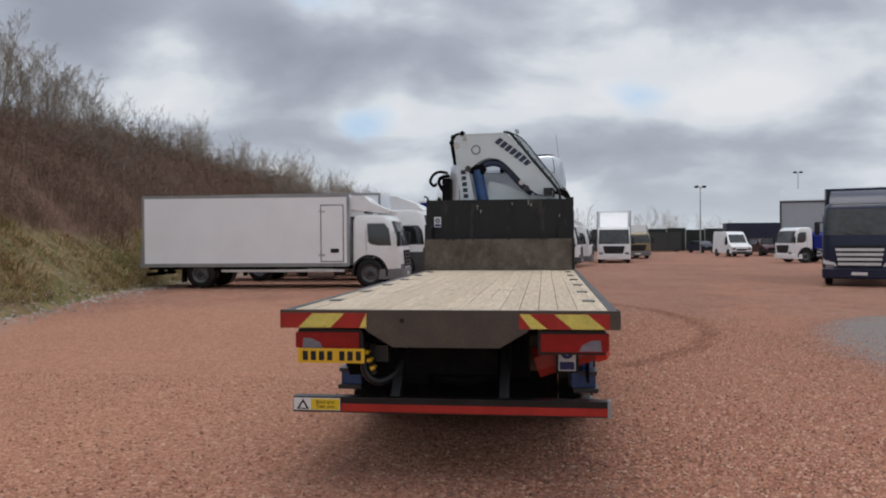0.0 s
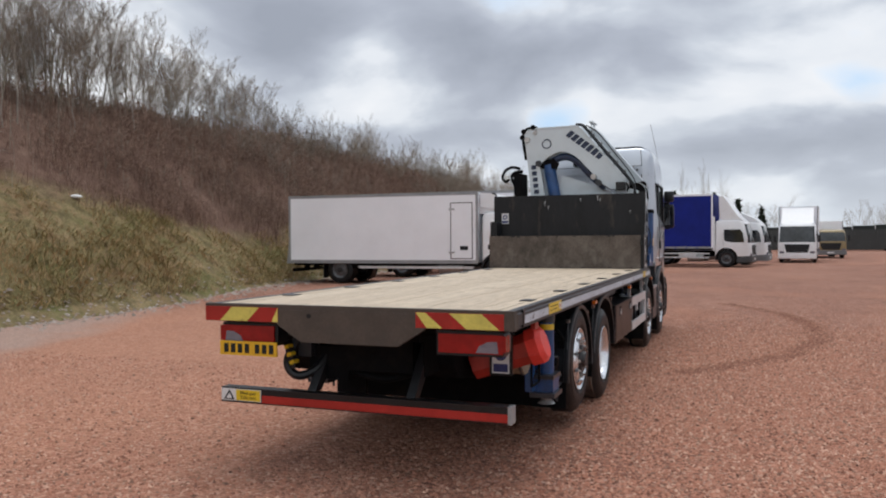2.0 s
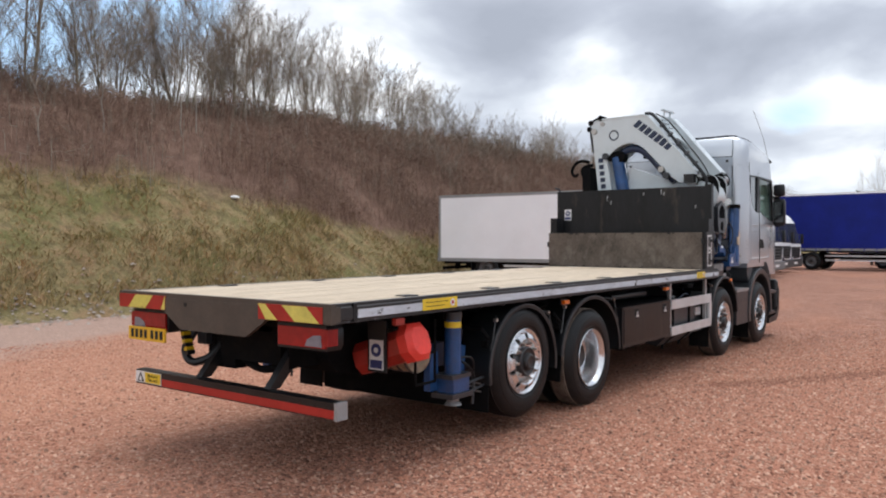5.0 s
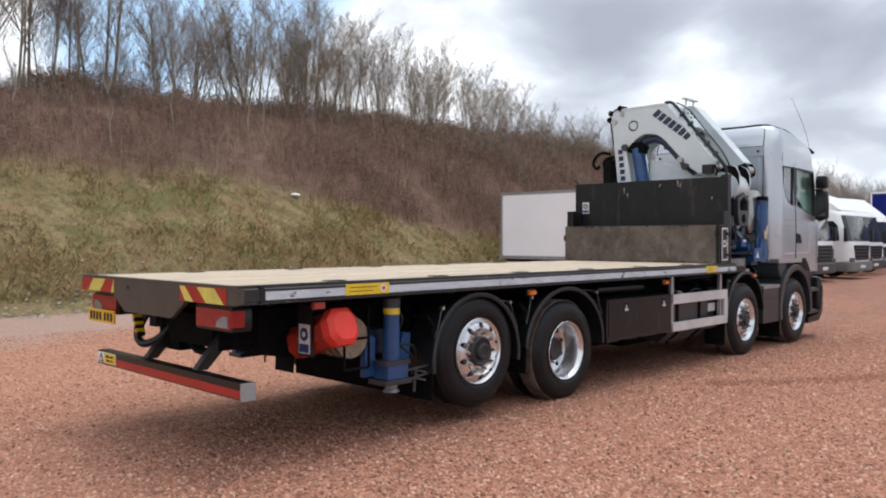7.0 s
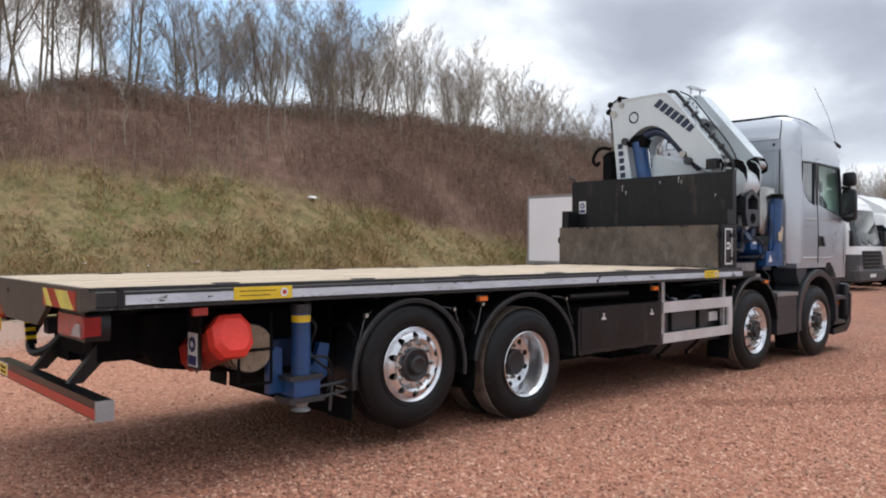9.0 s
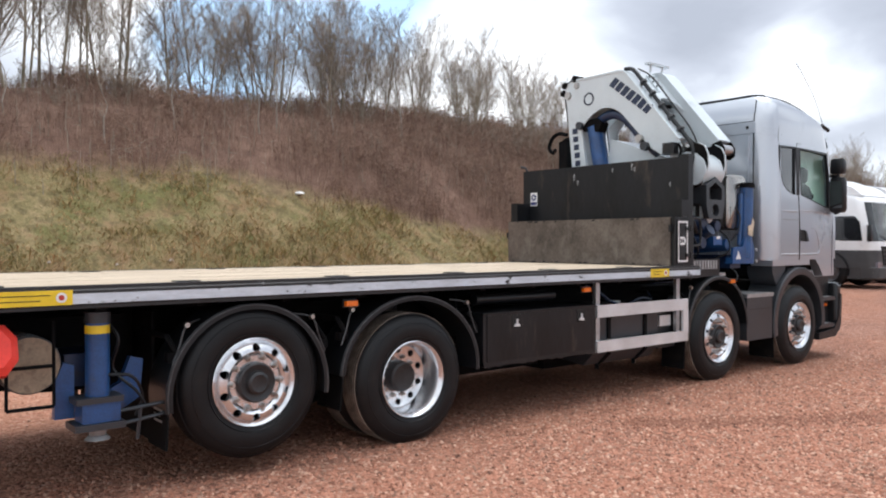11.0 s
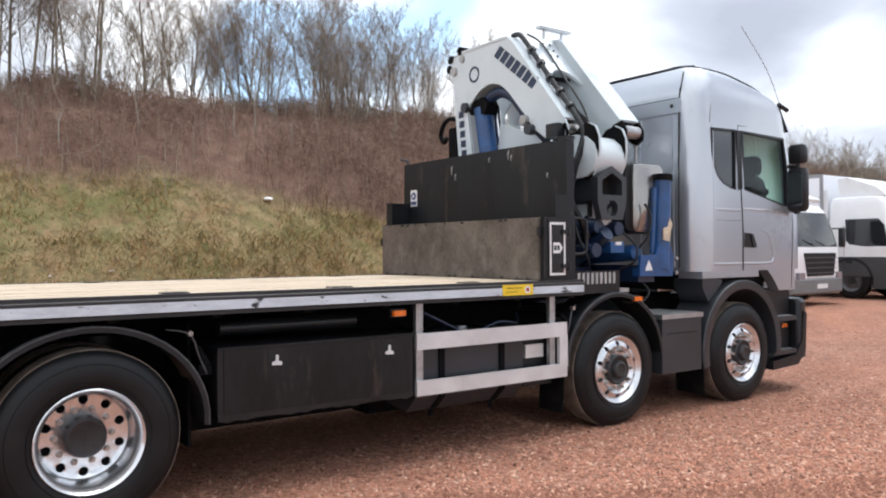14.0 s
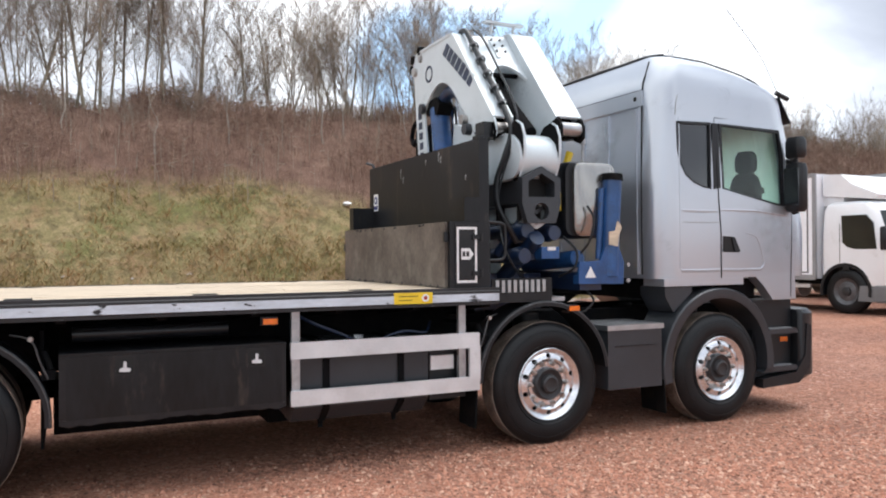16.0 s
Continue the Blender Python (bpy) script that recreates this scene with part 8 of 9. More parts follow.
def lorry_cab(t, paint, lower, H=2.65, L=2.0, W=1.22, z0=0.62, grille="dark", axle=-1.36, sill=0.78):
    """A forward-control cab with its nose at y = 0."""
    c = new("cab")
    c.parent = t
    zb = z0 + sill                       # bottom of the windscreen
    lv = [(z0, W - 0.03, -L, -0.02, 0.08, 0.28), (z0 + 0.10, W, -L, 0.0, 0.10, 0.30), (zb, W, -L, -0.02, 0.10, 0.32), (zb + 0.45, W - 0.02, -L, -0.14, 0.10, 0.34), (H - 0.22, W - 0.05, -L, -0.30, 0.12, 0.34), (H - 0.07, W - 0.10, -L + 0.03, -0.42, 0.14, 0.36), (H, W - 0.24, -L + 0.12, -0.62, 0.15, 0.36)]
    bm = nb()
    loft(bm, [(z, ring(hw, a, b, rr, rf, 6)) for z, hw, a, b, rr, rf in lv])
    shell = part("cab_shell", bm, paint, c)
    cut = nb()
    cyl(cut, (-2, axle, 0.52), (2, axle, 0.52), 0.56, seg=28)
    carve(shell, [cut])
    def lerp(z):
        for p, q in zip(lv, lv[1:]):
            if p[0] <= z <= q[0]:
                u = (z - p[0]) / (q[0] - p[0])
                return (z,) + tuple(a + (b - a) * u for a, b in zip(p[1:], q[1:]))
    part("windscreen", strip([lerp(zb + 0.03), lerp(zb + 0.25), lerp(zb + 0.45), lerp(H - 0.24)], 10, 17, 0.004), M_SCREEN, c, "windscreen with sky reflection in its grey")
    for sx in (1, -1):
        wt = min(H - 0.30, zb + 0.80)
        win = [(-L + 0.50, wt), (-0.62, wt), (-0.46, wt - 0.18), (-0.40, zb + 0.22), (-0.36, zb - 0.10), (-0.52, zb - 0.13), (-0.80, zb + 0.02), (-L + 0.62, zb + 0.10), (-L + 0.52, zb + 0.20)]
        bm = nb()
        prism(bm, win, "x", min(sx * (W - 0.12), sx * (W - 0.002)), max(sx * (W - 0.12), sx * (W - 0.002)))
        part("side_window", bm, M_DARKGLASS, c, "dark side window", bevel=0.003, segs=1)
        bm = nb()
        prism(bm, [(-L + 0.52, zb - 0.30), (-L + 0.66, zb - 0.30), (-L + 0.70, zb - 0.42), (-L + 0.52, zb - 0.42)], "x", min(sx * (W - 0.02), sx * (W + 0.006)), max(sx * (W - 0.02), sx * (W + 0.006)))
        part("door_handle", bm, M_PLASTIC, c)
        bm = nb()
        tube(bm, [(sx * (W + 0.002), -L + 0.46, zb + 0.62), (sx * (W + 0.003), -L + 0.46, z0 + 0.2)], 0.006, 5)
        part("shut_line", bm, M_SEAM, c)
        bm = nb()
        lvm = [(z, [(sx * (W + 0.16) + p[0], -0.10 + p[1]) for p in ring(0.09 * k, -0.06 * k, 0.06 * k, 0.03 * k, 0.03 * k, 3)]) for z, k in ((zb + 0.02, 0.8), (zb + 0.06, 1), (zb + 0.48, 1), (zb + 0.52, 0.8))]
        loft(bm, lvm)
        mir = part("door_mirror", bm, M_PLASTIC, c)
        bm = nb()
        tube(bm, [(sx * (W - 0.06), -0.28, zb + 0.50), (sx * (W + 0.16), -0.10, zb + 0.50)], 0.02, 6)
        part("mirror_arm", bm, M_PLASTIC, mir)
        bm = nb()
        box(bm, min(sx * (W - 0.40), sx * (W - 0.12)), max(sx * (W - 0.40), sx * (W - 0.12)), -0.07, 0.03, z0 + 0.02, z0 + 0.19)
        part("headlamp", bm, M_CLEAR, c, "clear headlamp", bevel=0.02)
        if grille == "bright":
            bm = nb()
            prism(bm, [(sx * 0.74, z0 + 0.12), (sx * (W - 0.05), z0 + 0.22), (sx * (W - 0.04), z0 + 0.42), (sx * (W - 0.12), z0 + 0.34), (sx * 0.82, z0 + 0.26)], "y", -0.10, 0.03)
            part("headlamp", bm, M_GUARD, c, "swept bright headlamp", bevel=0.015)
        # wheel arch
        bm = nb()
        n = 14
        prof = [(W - 0.42, 0.0), (W + 0.008, 0.0), (W + 0.008, 0.07), (W - 0.42, 0.07)]
        rings = []
        for i in range(n + 1):
            a = radians(-12 + 204 * i / n)
            rings.append([bm.verts.new((sx * px, axle + (0.55 + dr) * math.cos(a), 0.52 + (0.55 + dr) * math.sin(a))) for px, dr in prof])
        for p, q in zip(rings, rings[1:]):
            for k in range(4):
                bm.faces.new((p[k], p[(k + 1) % 4], q[(k + 1) % 4], q[k]))
        bm.faces.new(rings[0][::-1])
        bm.faces.new(rings[-1])
        part("wheel_arch", bm, M_PLASTIC, c)
        bm = nb()
        prism(bm, [(-0.82, 0.30), (-0.10, 0.30), (-0.06, z0 + 0.02), (-0.78, z0 + 0.02)], "x", min(sx * (W - 0.35), sx * (W - 0.01)), max(sx * (W - 0.35), sx * (W - 0.01)))
        part("cab_step", bm, lower, c, bevel=0.02)
    bm = nb()
    loft(bm, [(z, ring(W - i, -0.45, 0.05 - i, 0.05, 0.22, 5)) for z, i in ((0.28, 0.05), (0.33, 0.0), (z0 + 0.01, 0.0), (z0 + 0.05, 0.04))])
    part("bumper", bm, lower, c, "front bumper")
    bm = nb()
    gt = z0 + 0.66 if sill < 1 else z0 + 0.88
    prism(bm, [(-0.80, gt), (0.80, gt), (0.66, z0 + 0.10), (-0.66, z0 + 0.10)], "y", -0.06, 0.018)
    gr = part("grille", bm, M_SEAM if grille != "light" else lower, c, "dark grille", bevel=0.01)
    for k in range(4):
        bm = nb()
        zz = z0 + 0.16 + k * (0.175 if grille == "bright" else 0.125)
        box(bm, -0.70 - 0.03 * k, 0.70 + 0.03 * k, 0.012, 0.034, zz, zz + (0.10 if grille == "bright" else 0.03))
        part("grille_bar", bm, M_GUARD if grille == "bright" else M_GREYPL, gr, bevel=0.006)
    bm = nb()
    box(bm, -0.26, 0.26, 0.048, 0.056, 0.42, 0.53)
    part("front_board", bm, M_LABEL, c)
    for xx in (-0.35, 0.25):
        bm = nb()
        tube(bm, [(xx, 0.0, zb + 0.04), (xx + 0.5, -0.07, zb + 0.20)], 0.012, 5)
        part("wiper", bm, M_SEAM, c)
    return c


def lorry(name, m, label, paint, lower, body="box", body_mat=None, body_len=6.5, body_top=3.6, body_z=0.95, H=2.65, fairing=None, grille="dark", group="", side_door=False, W=1.22, lower_band=None, L=2.0, axle=-1.36, sill=0.78):
    t = thing(name, label, "truck", m, group)
    c = lorry_cab(t, paint, lower, H, L, W, grille=grille, axle=axle, sill=sill)
    if lower_band:
        lvb = [(0.62, W + 0.004, -L - 0.002, 0.004, 0.08, 0.28), (1.16, W + 0.006, -L - 0.002, 0.004, 0.10, 0.31)]
        bm = nb()
        loft(bm, [(z, ring(hw, a, b, rr, rf, 6)) for z, hw, a, b, rr, rf in lvb])
        part("lower_cab", bm, lower_band, c, "dark lower cab panels")
    yb0, yb1 = -L - 0.15 - body_len, -L - 0.15
    for sx in (1, -1):
        bm = nb()
        box(bm, min(sx * 0.36, sx * 0.44), max(sx * 0.36, sx * 0.44), yb0 + 0.3, -0.5, 0.62, 0.90)
        part("chassis_rail", bm, M_CHASSIS, t)
        plain_wheel(t, sx * (W - 0.03), axle, 0.50, 0.50, 0.28, sx)
        plain_wheel(t, sx * (W - 0.03), yb0 + 2.0, 0.50, 0.50, 0.52, sx)
        for z0, z1 in ((0.52, 0.60), (0.76, 0.84)) if body != "box" else ((0.56, 0.64),):
            bm = nb()
            box(bm, min(sx * (W - 0.03), sx * W), max(sx * (W - 0.03), sx * W), yb0 + 2.75, yb1 - 0.15, z0, z1)
            part("side_guard", bm, M_GUARD, t, "pale aluminium side guard", bevel=0.005)
        bm = nb()
        cyl(bm, (sx * 0.86, yb1 - 0.55, 0.58), (sx * 0.86, yb1 - 1.45, 0.58), 0.26, seg=20)
        part("fuel_tank", bm, M_STEEL, t, bevel=0.03)
        bm = nb()
        box(bm, min(sx * 0.75, sx * 1.18), max(sx * 0.75, sx * 1.18), yb0 + 1.32, yb0 + 1.345, 0.2, 0.85)
        part("mud_flap", bm, M_PLASTIC, t)
    bm = nb()
    cyl(bm, (-1, yb0 + 2.0, 0.5), (1, yb0 + 2.0, 0.5), 0.09, seg=12)
    cyl(bm, (-1, axle, 0.5), (1, axle, 0.5), 0.07, seg=12)
    part("axle", bm, M_CHASSIS, t)
    bm = nb()
    box(bm, -1.15, 1.15, yb0 + 0.05, yb0 + 0.13, 0.42, 0.54)
    for xx in (-0.4, 0.4):
        box(bm, xx - 0.04, xx + 0.04, yb0 + 0.13, yb0 + 0.35, 0.45, 0.8)
    part("underrun_bar", bm, M_CHASSIS, t)
    bm = nb()
    box(bm, -1.1, 1.1, yb0 + 0.1, yb1, body_z - 0.12, body_z - 0.02)
    part("body_bearer", bm, M_CHASSIS, t)
    if body in ("box", "curtain"):
        BW = 1.27
        bm = nb()
        box(bm, -BW, BW, yb0, yb1, body_z, body_top)
        b = part("box_body", bm, body_mat, t, "plain box body" if body == "box" else "curtain-sided body", bevel=0.02)
        for z0, z1, mt, nm in ((body_z - 0.03, body_z + 0.09, M_GREYLINE, "bottom_rail"), (body_top - 0.09, body_top + 0.012, M_GREYLINE if body == "box" else M_BOXWHITE, "top_rail")):
            for sx in (1, -1):
                bm = nb()
                box(bm, min(sx * (BW - 0.03), sx * (BW + 0.008)), max(sx * (BW - 0.03), sx * (BW + 0.008)), yb0 - 0.005, yb1 + 0.005, z0, z1)
                part(nm, bm, mt, b, bevel=0.006)
        for sx in (1, -1):
            for yy in (yb0, yb1):
                bm = nb()
                box(bm, min(sx * (BW - 0.05), sx * (BW + 0.010)), max(sx * (BW - 0.05), sx * (BW + 0.010)), yy - 0.04, yy + 0.04, body_z, body_top)
                part("corner_post", bm, M_GREYLINE if body == "box" else M_BOXWHITE, b, bevel=0.008)
        if body == "curtain":
            for sx in (1, -1):
                k = 0
                yy = yb0 + 0.4
                while yy < yb1 - 0.3:
                    bm = nb()
                    box(bm, min(sx * BW, sx * (BW + 0.012)), max(sx * BW, sx * (BW + 0.012)), yy, yy + 0.05, body_z - 0.06, body_z + 0.45)
                    part("curtain_strap", bm, body_mat, b)
                    yy += 0.62
            bm = nb()
            box(bm, BW, BW + 0.012, yb1 - 1.9, yb1 - 0.9, 0.60, 0.86)
            part("side_panel", bm, M_GUARD, t)
        if side_door:
            xd = BW
            y0, y1, z0, z1 = yb1 - 0.92, yb1 - 0.18, body_z + 0.16, body_top - 0.38
            bm = nb()
            for a, bq, cq, d in ((y0 - 0.03, y0, z0, z1), (y1, y1 + 0.03, z0, z1), (y0 - 0.03, y1 + 0.03, z1, z1 + 0.03), (y0 - 0.03, y1 + 0.03, z0 - 0.03, z0)):
                box(bm, xd - 0.01, xd + 0.012, a, bq, cq, d)
            part("door_frame", bm, M_WSTEEL, b, "grey seal round the side door")
            bm = nb()
            box(bm, xd - 0.01, xd + 0.008, y0, y1, z0, z1)
            sd = part("side_door", bm, body_mat, b, "white side door")
            bm = nb()
            box(bm, xd + 0.008, xd + 0.02, y1 - 0.42, y1 - 0.14, z0 + 0.28, z0 + 0.42)
            part("door_lock", bm, M_PLASTIC, sd)
            for zz in (z0 + 0.2, z1 - 0.2):
                bm = nb()
                box(bm, xd, xd + 0.03, y0 - 0.08, y0 + 0.12, zz - 0.03, zz + 0.03)
                part("hinge", bm, M_STEEL, sd)
        # rear doors with bars, seen edge-on
        for sx in (1, -1):
            bm = nb()
            box(bm, min(sx * 0.02, sx * 1.24), max(sx * 0.02, sx * 1.24), yb0 - 0.03, yb0 + 0.004, body_z + 0.06, body_top - 0.06)
            rd = part("rear_door", bm, body_mat if body == "box" else M_BOXWHITE, b, bevel=0.006)
            bm = nb()
            for xx in (0.25, 1.0):
                cyl(bm, (sx * xx, yb0 - 0.05, body_z), (sx * xx, yb0 - 0.05, body_top - 0.05), 0.016, seg=6)
            part("lock_bar", bm, M_STEEL, rd)
    if side_door:
        bm = nb()
        prism(bm, [(yb0 - 0.03, 0.72), (yb0 - 0.03, 1.62), (yb0 - 0.10, 1.62), (yb0 - 0.20, 0.72)], "x", -1.15, 1.15)
        part("tail_lift", bm, M_GREYLINE, t, "folded grey tail lift", bevel=0.01)
    if fairing == "fridge":
        bm = nb()
        prism(bm, [(yb1 + 0.05, H + 0.16), (yb1 + 0.05, body_top - 0.02), (yb1 + 0.50, body_top - 0.05), (-1.10, body_top - 0.28), (-0.46, H + 0.12), (-0.52, H + 0.02), (-1.5, H + 0.13)], "x", -1.0, 1.0)
        part("roof_fairing", bm, M_WHITE, t, "white roof fairing", bevel=0.08, segs=3)
        bm = nb()
        box(bm, -0.9, 0.9, yb1, yb1 + 0.5, body_top - 0.75, body_top - 0.05)
        fr = part("fridge_unit", bm, M_WHITE, t, "white refrigeration unit", bevel=0.05)
        bm = nb()
        box(bm, -0.75, 0.75, yb1 + 0.48, yb1 + 0.56, body_top - 0.40, body_top - 0.12)
        part("fridge_grille", bm, M_SEAM, fr, bevel=0.01)
    elif fairing == "spoiler":
        bm = nb()
        prism(bm, [(-1.75, H - 0.02), (-1.80, body_top - 0.15), (-1.55, body_top - 0.12), (-0.75, H + 0.22), (-0.45, H - 0.04)], "x", -1.02, 1.02)
        part("roof_fairing", bm, paint, t, "sloping roof fairing", bevel=0.09, segs=3)
        for sx in (1, -1):
            bm = nb()
            prism(bm, [(-L - 0.0, H + 0.2), (-L - 0.0, 0.95), (-L - 0.12, 0.95), (-L - 0.12, H + 0.2)], "x", min(sx * (W - 0.03), sx * W), max(sx * (W - 0.03), sx * W))
            part("side_fin", bm, paint, t)
    if body == "tipper":
        bm = nb()
        prism(bm, [(-1.1, 1.02), (1.1, 1.02), (1.12, 1.95), (-1.12, 1.95)], "y", yb0, yb1)
        tb = part("tipper_body", bm, body_mat, t, "blue covered tipper body", bevel=0.03)
        bm = nb()
        prism(bm, [(-1.13, 1.95), (1.13, 1.95), (0.6, 2.25), (-0.6, 2.25)], "y", yb0, yb1 + 0.02)
        part("tarpaulin", bm, body_mat, t, bevel=0.04)
    return t


DARKLOW = mat("dark_grey_trim_paint", (0.05, 0.052, 0.055), 0.5, var=0.1)
GREYLOW = mat("mid_grey_bumper", (0.16, 0.165, 0.17), 0.5, var=0.1)


def place(x, y, rz, z=None):
    return pose(x, y, float(yard_z(x, y)) if z is None else z, 0, 0, rz)


lorry("box_truck", place(-4.12, 21.65, -87), "white refrigerated box lorry parked with its tail in the bank", M_WHITE, GREYLOW, "box", M_BOXWHITE, 7.2, 3.20, 0.77, 2.52, "fridge", side_door=True, L=1.7, axle=-1.12, group="lorries along the bank")
lorry("box_truck", place(-3.6, 26.0, -90), "white box lorry with dark grey lower cab panels", M_WHITE, DARKLOW, "box", M_BOXWHITE, 7.0, 3.5, 0.95, 2.85, "spoiler", lower_band=DARKLOW, group="lorries along the bank")
lorry("box_truck", place(-3.5, 29.8, -92), "white box lorry with a pale grey bumper", M_WHITE, GREYLOW, "box", M_BOXWHITE, 6.5, 3.4, 0.95, 2.65, "spoiler", group="lorries along the bank")
lorry("box_truck", place(-4.2, 34.0, -94), "white box lorry with a roof spoiler", M_WHITE, DARKLOW, "box", M_BOXWHITE, 6.5, 3.5, 0.95, 2.75, "spoiler", group="lorries along the bank")
lorry("box_truck", place(-4.8, 38.4, -95), "white box lorry with a navy body", M_WHITE, DARKLOW, "box", M_NAVY, 6.5, 3.7, 0.95, 2.7, "spoiler", group="lorries along the bank")
lorry("curtain_truck", place(3.05, 44.4, -97, 0), "white lorry with a bright blue curtain-sided body", M_WHITE, DARKLOW, "curtain", M_CURTAIN, 8.1, 4.28, 1.12, 2.75, "spoiler", group="lorries along the bank")
lorry("box_truck", place(4.0, 48.6, -97), "white box lorry with a low fairing", M_WHITE, GREYLOW, "box", M_BOXWHITE, 6.0, 3.4, 0.95, 2.7, "spoiler", group="lorries along the bank")
lorry("box_truck", place(3.4, 58.2, -95), "white box lorry half hidden in the row", M_WHITE, GREYLOW, "box", M_BOXWHITE, 6.0, 3.4, 0.95, 2.7, "spoiler", group="lorries along the bank")
lorry("box_truck", place(5.85, 53.8, 175), "white box lorry with a large black grille", M_WHITE, M_WHITE, "box", M_BOXWHITE, 6.5, 3.95, 0.95, 2.75, "spoiler")
lorry("box_truck", place(9.1, 67, 184), "white lorry with a drab yellow front", mat("yellow_lorry_paint", (0.26, 0.19, 0.08), 0.4, var=0.08, coat=0.4), GREYLOW, "box", M_BOXWHITE, 5.5, 3.1, 0.9, 2.4, None)
lorry("box_truck", place(12.15, 24.6, 158), "navy blue box lorry with bright chrome grille bars", M_NAVY, M_NAVY, "box", M_NAVY, 7.0, 3.72, 0.95, 3.10, "spoiler", grille="bright", W=1.25, sill=1.25)
lorry("tipper_truck", place(17.9, 54.0, 104), "small white tipper lorry with a blue covered body", M_WHITE, M_WHITE, "tipper", M_CURTAIN, 3.2, 2.75, 0.9, 2.55, None, L=1.6, axle=-1.08)


def car_like(name, m, label, category, paint, side, W, wheels, wr, screens, lamps=True):
    """A van or car from its side outline (y, z), with glass, wheels and bumpers."""
    t = thing(name, label, category, m)
    bm = nb()
    prism(bm, side, "x", -W, W)
    for v in bm.verts:
        if v.co.z > 1.0:
            v.co.x *= 1 - 0.10 * (v.co.z - 1.0)
    part("body", bm, paint, t, bevel=0.09, segs=3, angle=25)
    ys = [p[0] for p in side]
    for yy in wheels:
        for sx in (1, -1):
            plain_wheel(t, sx * (W + 0.005), yy, wr, wr, 0.2, sx)
            bm = nb()
            cyl(bm, (sx * (W - 0.2), yy, wr + 0.02), (sx * (W + 0.003), yy, wr + 0.02), wr + 0.06, seg=24)
            part("arch_liner", bm, M_SEAM, t)
    for kind, pts in screens:
        if kind == "side":
            for sx in (1, -1):
                bm = nb()
                prism(bm, pts, "x", 0, 0.03)
                for v in bm.verts:
                    v.co.x = sx * ((W + 0.012) * (1 - 0.10 * max(0, v.co.z - 1.0)) - (0.03 - v.co.x))
                part("side_window", bm, M_DARKGLASS, t)
        else:
            (y0, z0), (y1, z1) = pts
            bm = nb()
            n = Vector((0, (z1 - z0), -(y1 - y0))).normalized()
            if n.y < 0 and kind == "front":
                n = -n
            q = [Vector((-W * 0.84, y0, z0)), Vector((W * 0.84, y0, z0)), Vector((W * 0.76, y1, z1)), Vector((-W * 0.76, y1, z1))]
            lo, hi = [bm.verts.new(p - n * 0.03) for p in q], [bm.verts.new(p + n * 0.012) for p in q]
            bm.faces.new(lo[::-1])
            bm.faces.new(hi)
            for i in range(4):
                bm.faces.new((lo[i], lo[(i + 1) % 4], hi[(i + 1) % 4], hi[i]))
            part("windscreen", bm, M_DARKGLASS, t)
    y0 = max(ys)
    bm = nb()
    box(bm, -W * 0.96, W * 0.96, y0 - 0.12, y0 + 0.05, 0.28, 0.52)
    part("bumper", bm, M_GREYPL, t, bevel=0.04)
    bm = nb()
    box(bm, -W * 0.5, W * 0.5, y0 - 0.05, y0 + 0.03, 0.60, 0.78)
    part("grille", bm, M_SEAM, t, bevel=0.01)
    for sx in (1, -1):
        bm = nb()
        box(bm, min(sx * W * 0.58, sx * W * 0.92), max(sx * W * 0.58, sx * W * 0.92), y0 - 0.16, y0 + 0.015, 0.66, 0.88)
        part("headlamp", bm, M_CLEAR, t, bevel=0.03)
        bm = nb()
        box(bm, sx * (W + 0.08) - 0.09, sx * (W + 0.08) + 0.09, y0 - 1.35, y0 - 1.25, 1.15, 1.38)
        part("door_mirror", bm, M_SEAM, t, bevel=0.03)
    return t


VAN = [(-5.2, 0.35), (0, 0.35), (0.0, 0.95), (-0.15, 1.08), (-0.75, 1.25), (-1.55, 2.2), (-1.9, 2.42), (-5.15, 2.48), (-5.2, 2.2)]
car_like("van", place(19.5, 72.6, 188), "white high-roof panel van parked in the open yard", "van", M_WHITE, VAN, 0.98, (-0.95, -4.1), 0.34, [("front", [(-0.84, 1.36), (-1.50, 2.14)]), ("side", [(-1.0, 1.30), (-1.9, 1.30), (-1.9, 1.92), (-1.45, 1.95)])])
CAR = [(-4.1, 0.30), (0, 0.30), (0.02, 0.62), (-0.15, 0.80), (-0.95, 0.98), (-1.55, 1.42), (-3.1, 1.46), (-3.9, 1.05), (-4.12, 0.95)]
CARG = [("front", [(-1.0, 1.02), (-1.52, 1.39)]), ("side", [(-1.2, 1.02), (-3.5, 1.02), (-3.1, 1.36), (-1.65, 1.36)])]
M_MAROON = mat("dark_red_paint", (0.06, 0.010, 0.012), 0.3, var=0.1, coat=0.9)
car_like("car", place(24.0, 70.5, 150), "dark red hatchback parked beside the van", "car", M_MAROON, CAR, 0.86, (-0.75, -3.3), 0.31, CARG)
SUV = [(-4.4, 0.38), (0, 0.38), (0.02, 0.85), (-0.15, 1.0), (-1.05, 1.12), (-1.65, 1.72), (-3.9, 1.76), (-4.35, 1.1)]
car_like("car", place(23.2, 75.5, 190), "dark maroon off-road car", "car", M_MAROON, SUV, 0.9, (-0.85, -3.5), 0.37, [("front", [(-1.12, 1.18), (-1.62, 1.68)]), ("side", [(-1.35, 1.16), (-3.9, 1.16), (-3.8, 1.62), (-1.75, 1.62)])])
car_like("car", place(20.6, 92.0, 200), "black saloon car by the fence", "car", M_NAVY, CAR, 0.86, (-0.75, -3.3), 0.31, CARG)

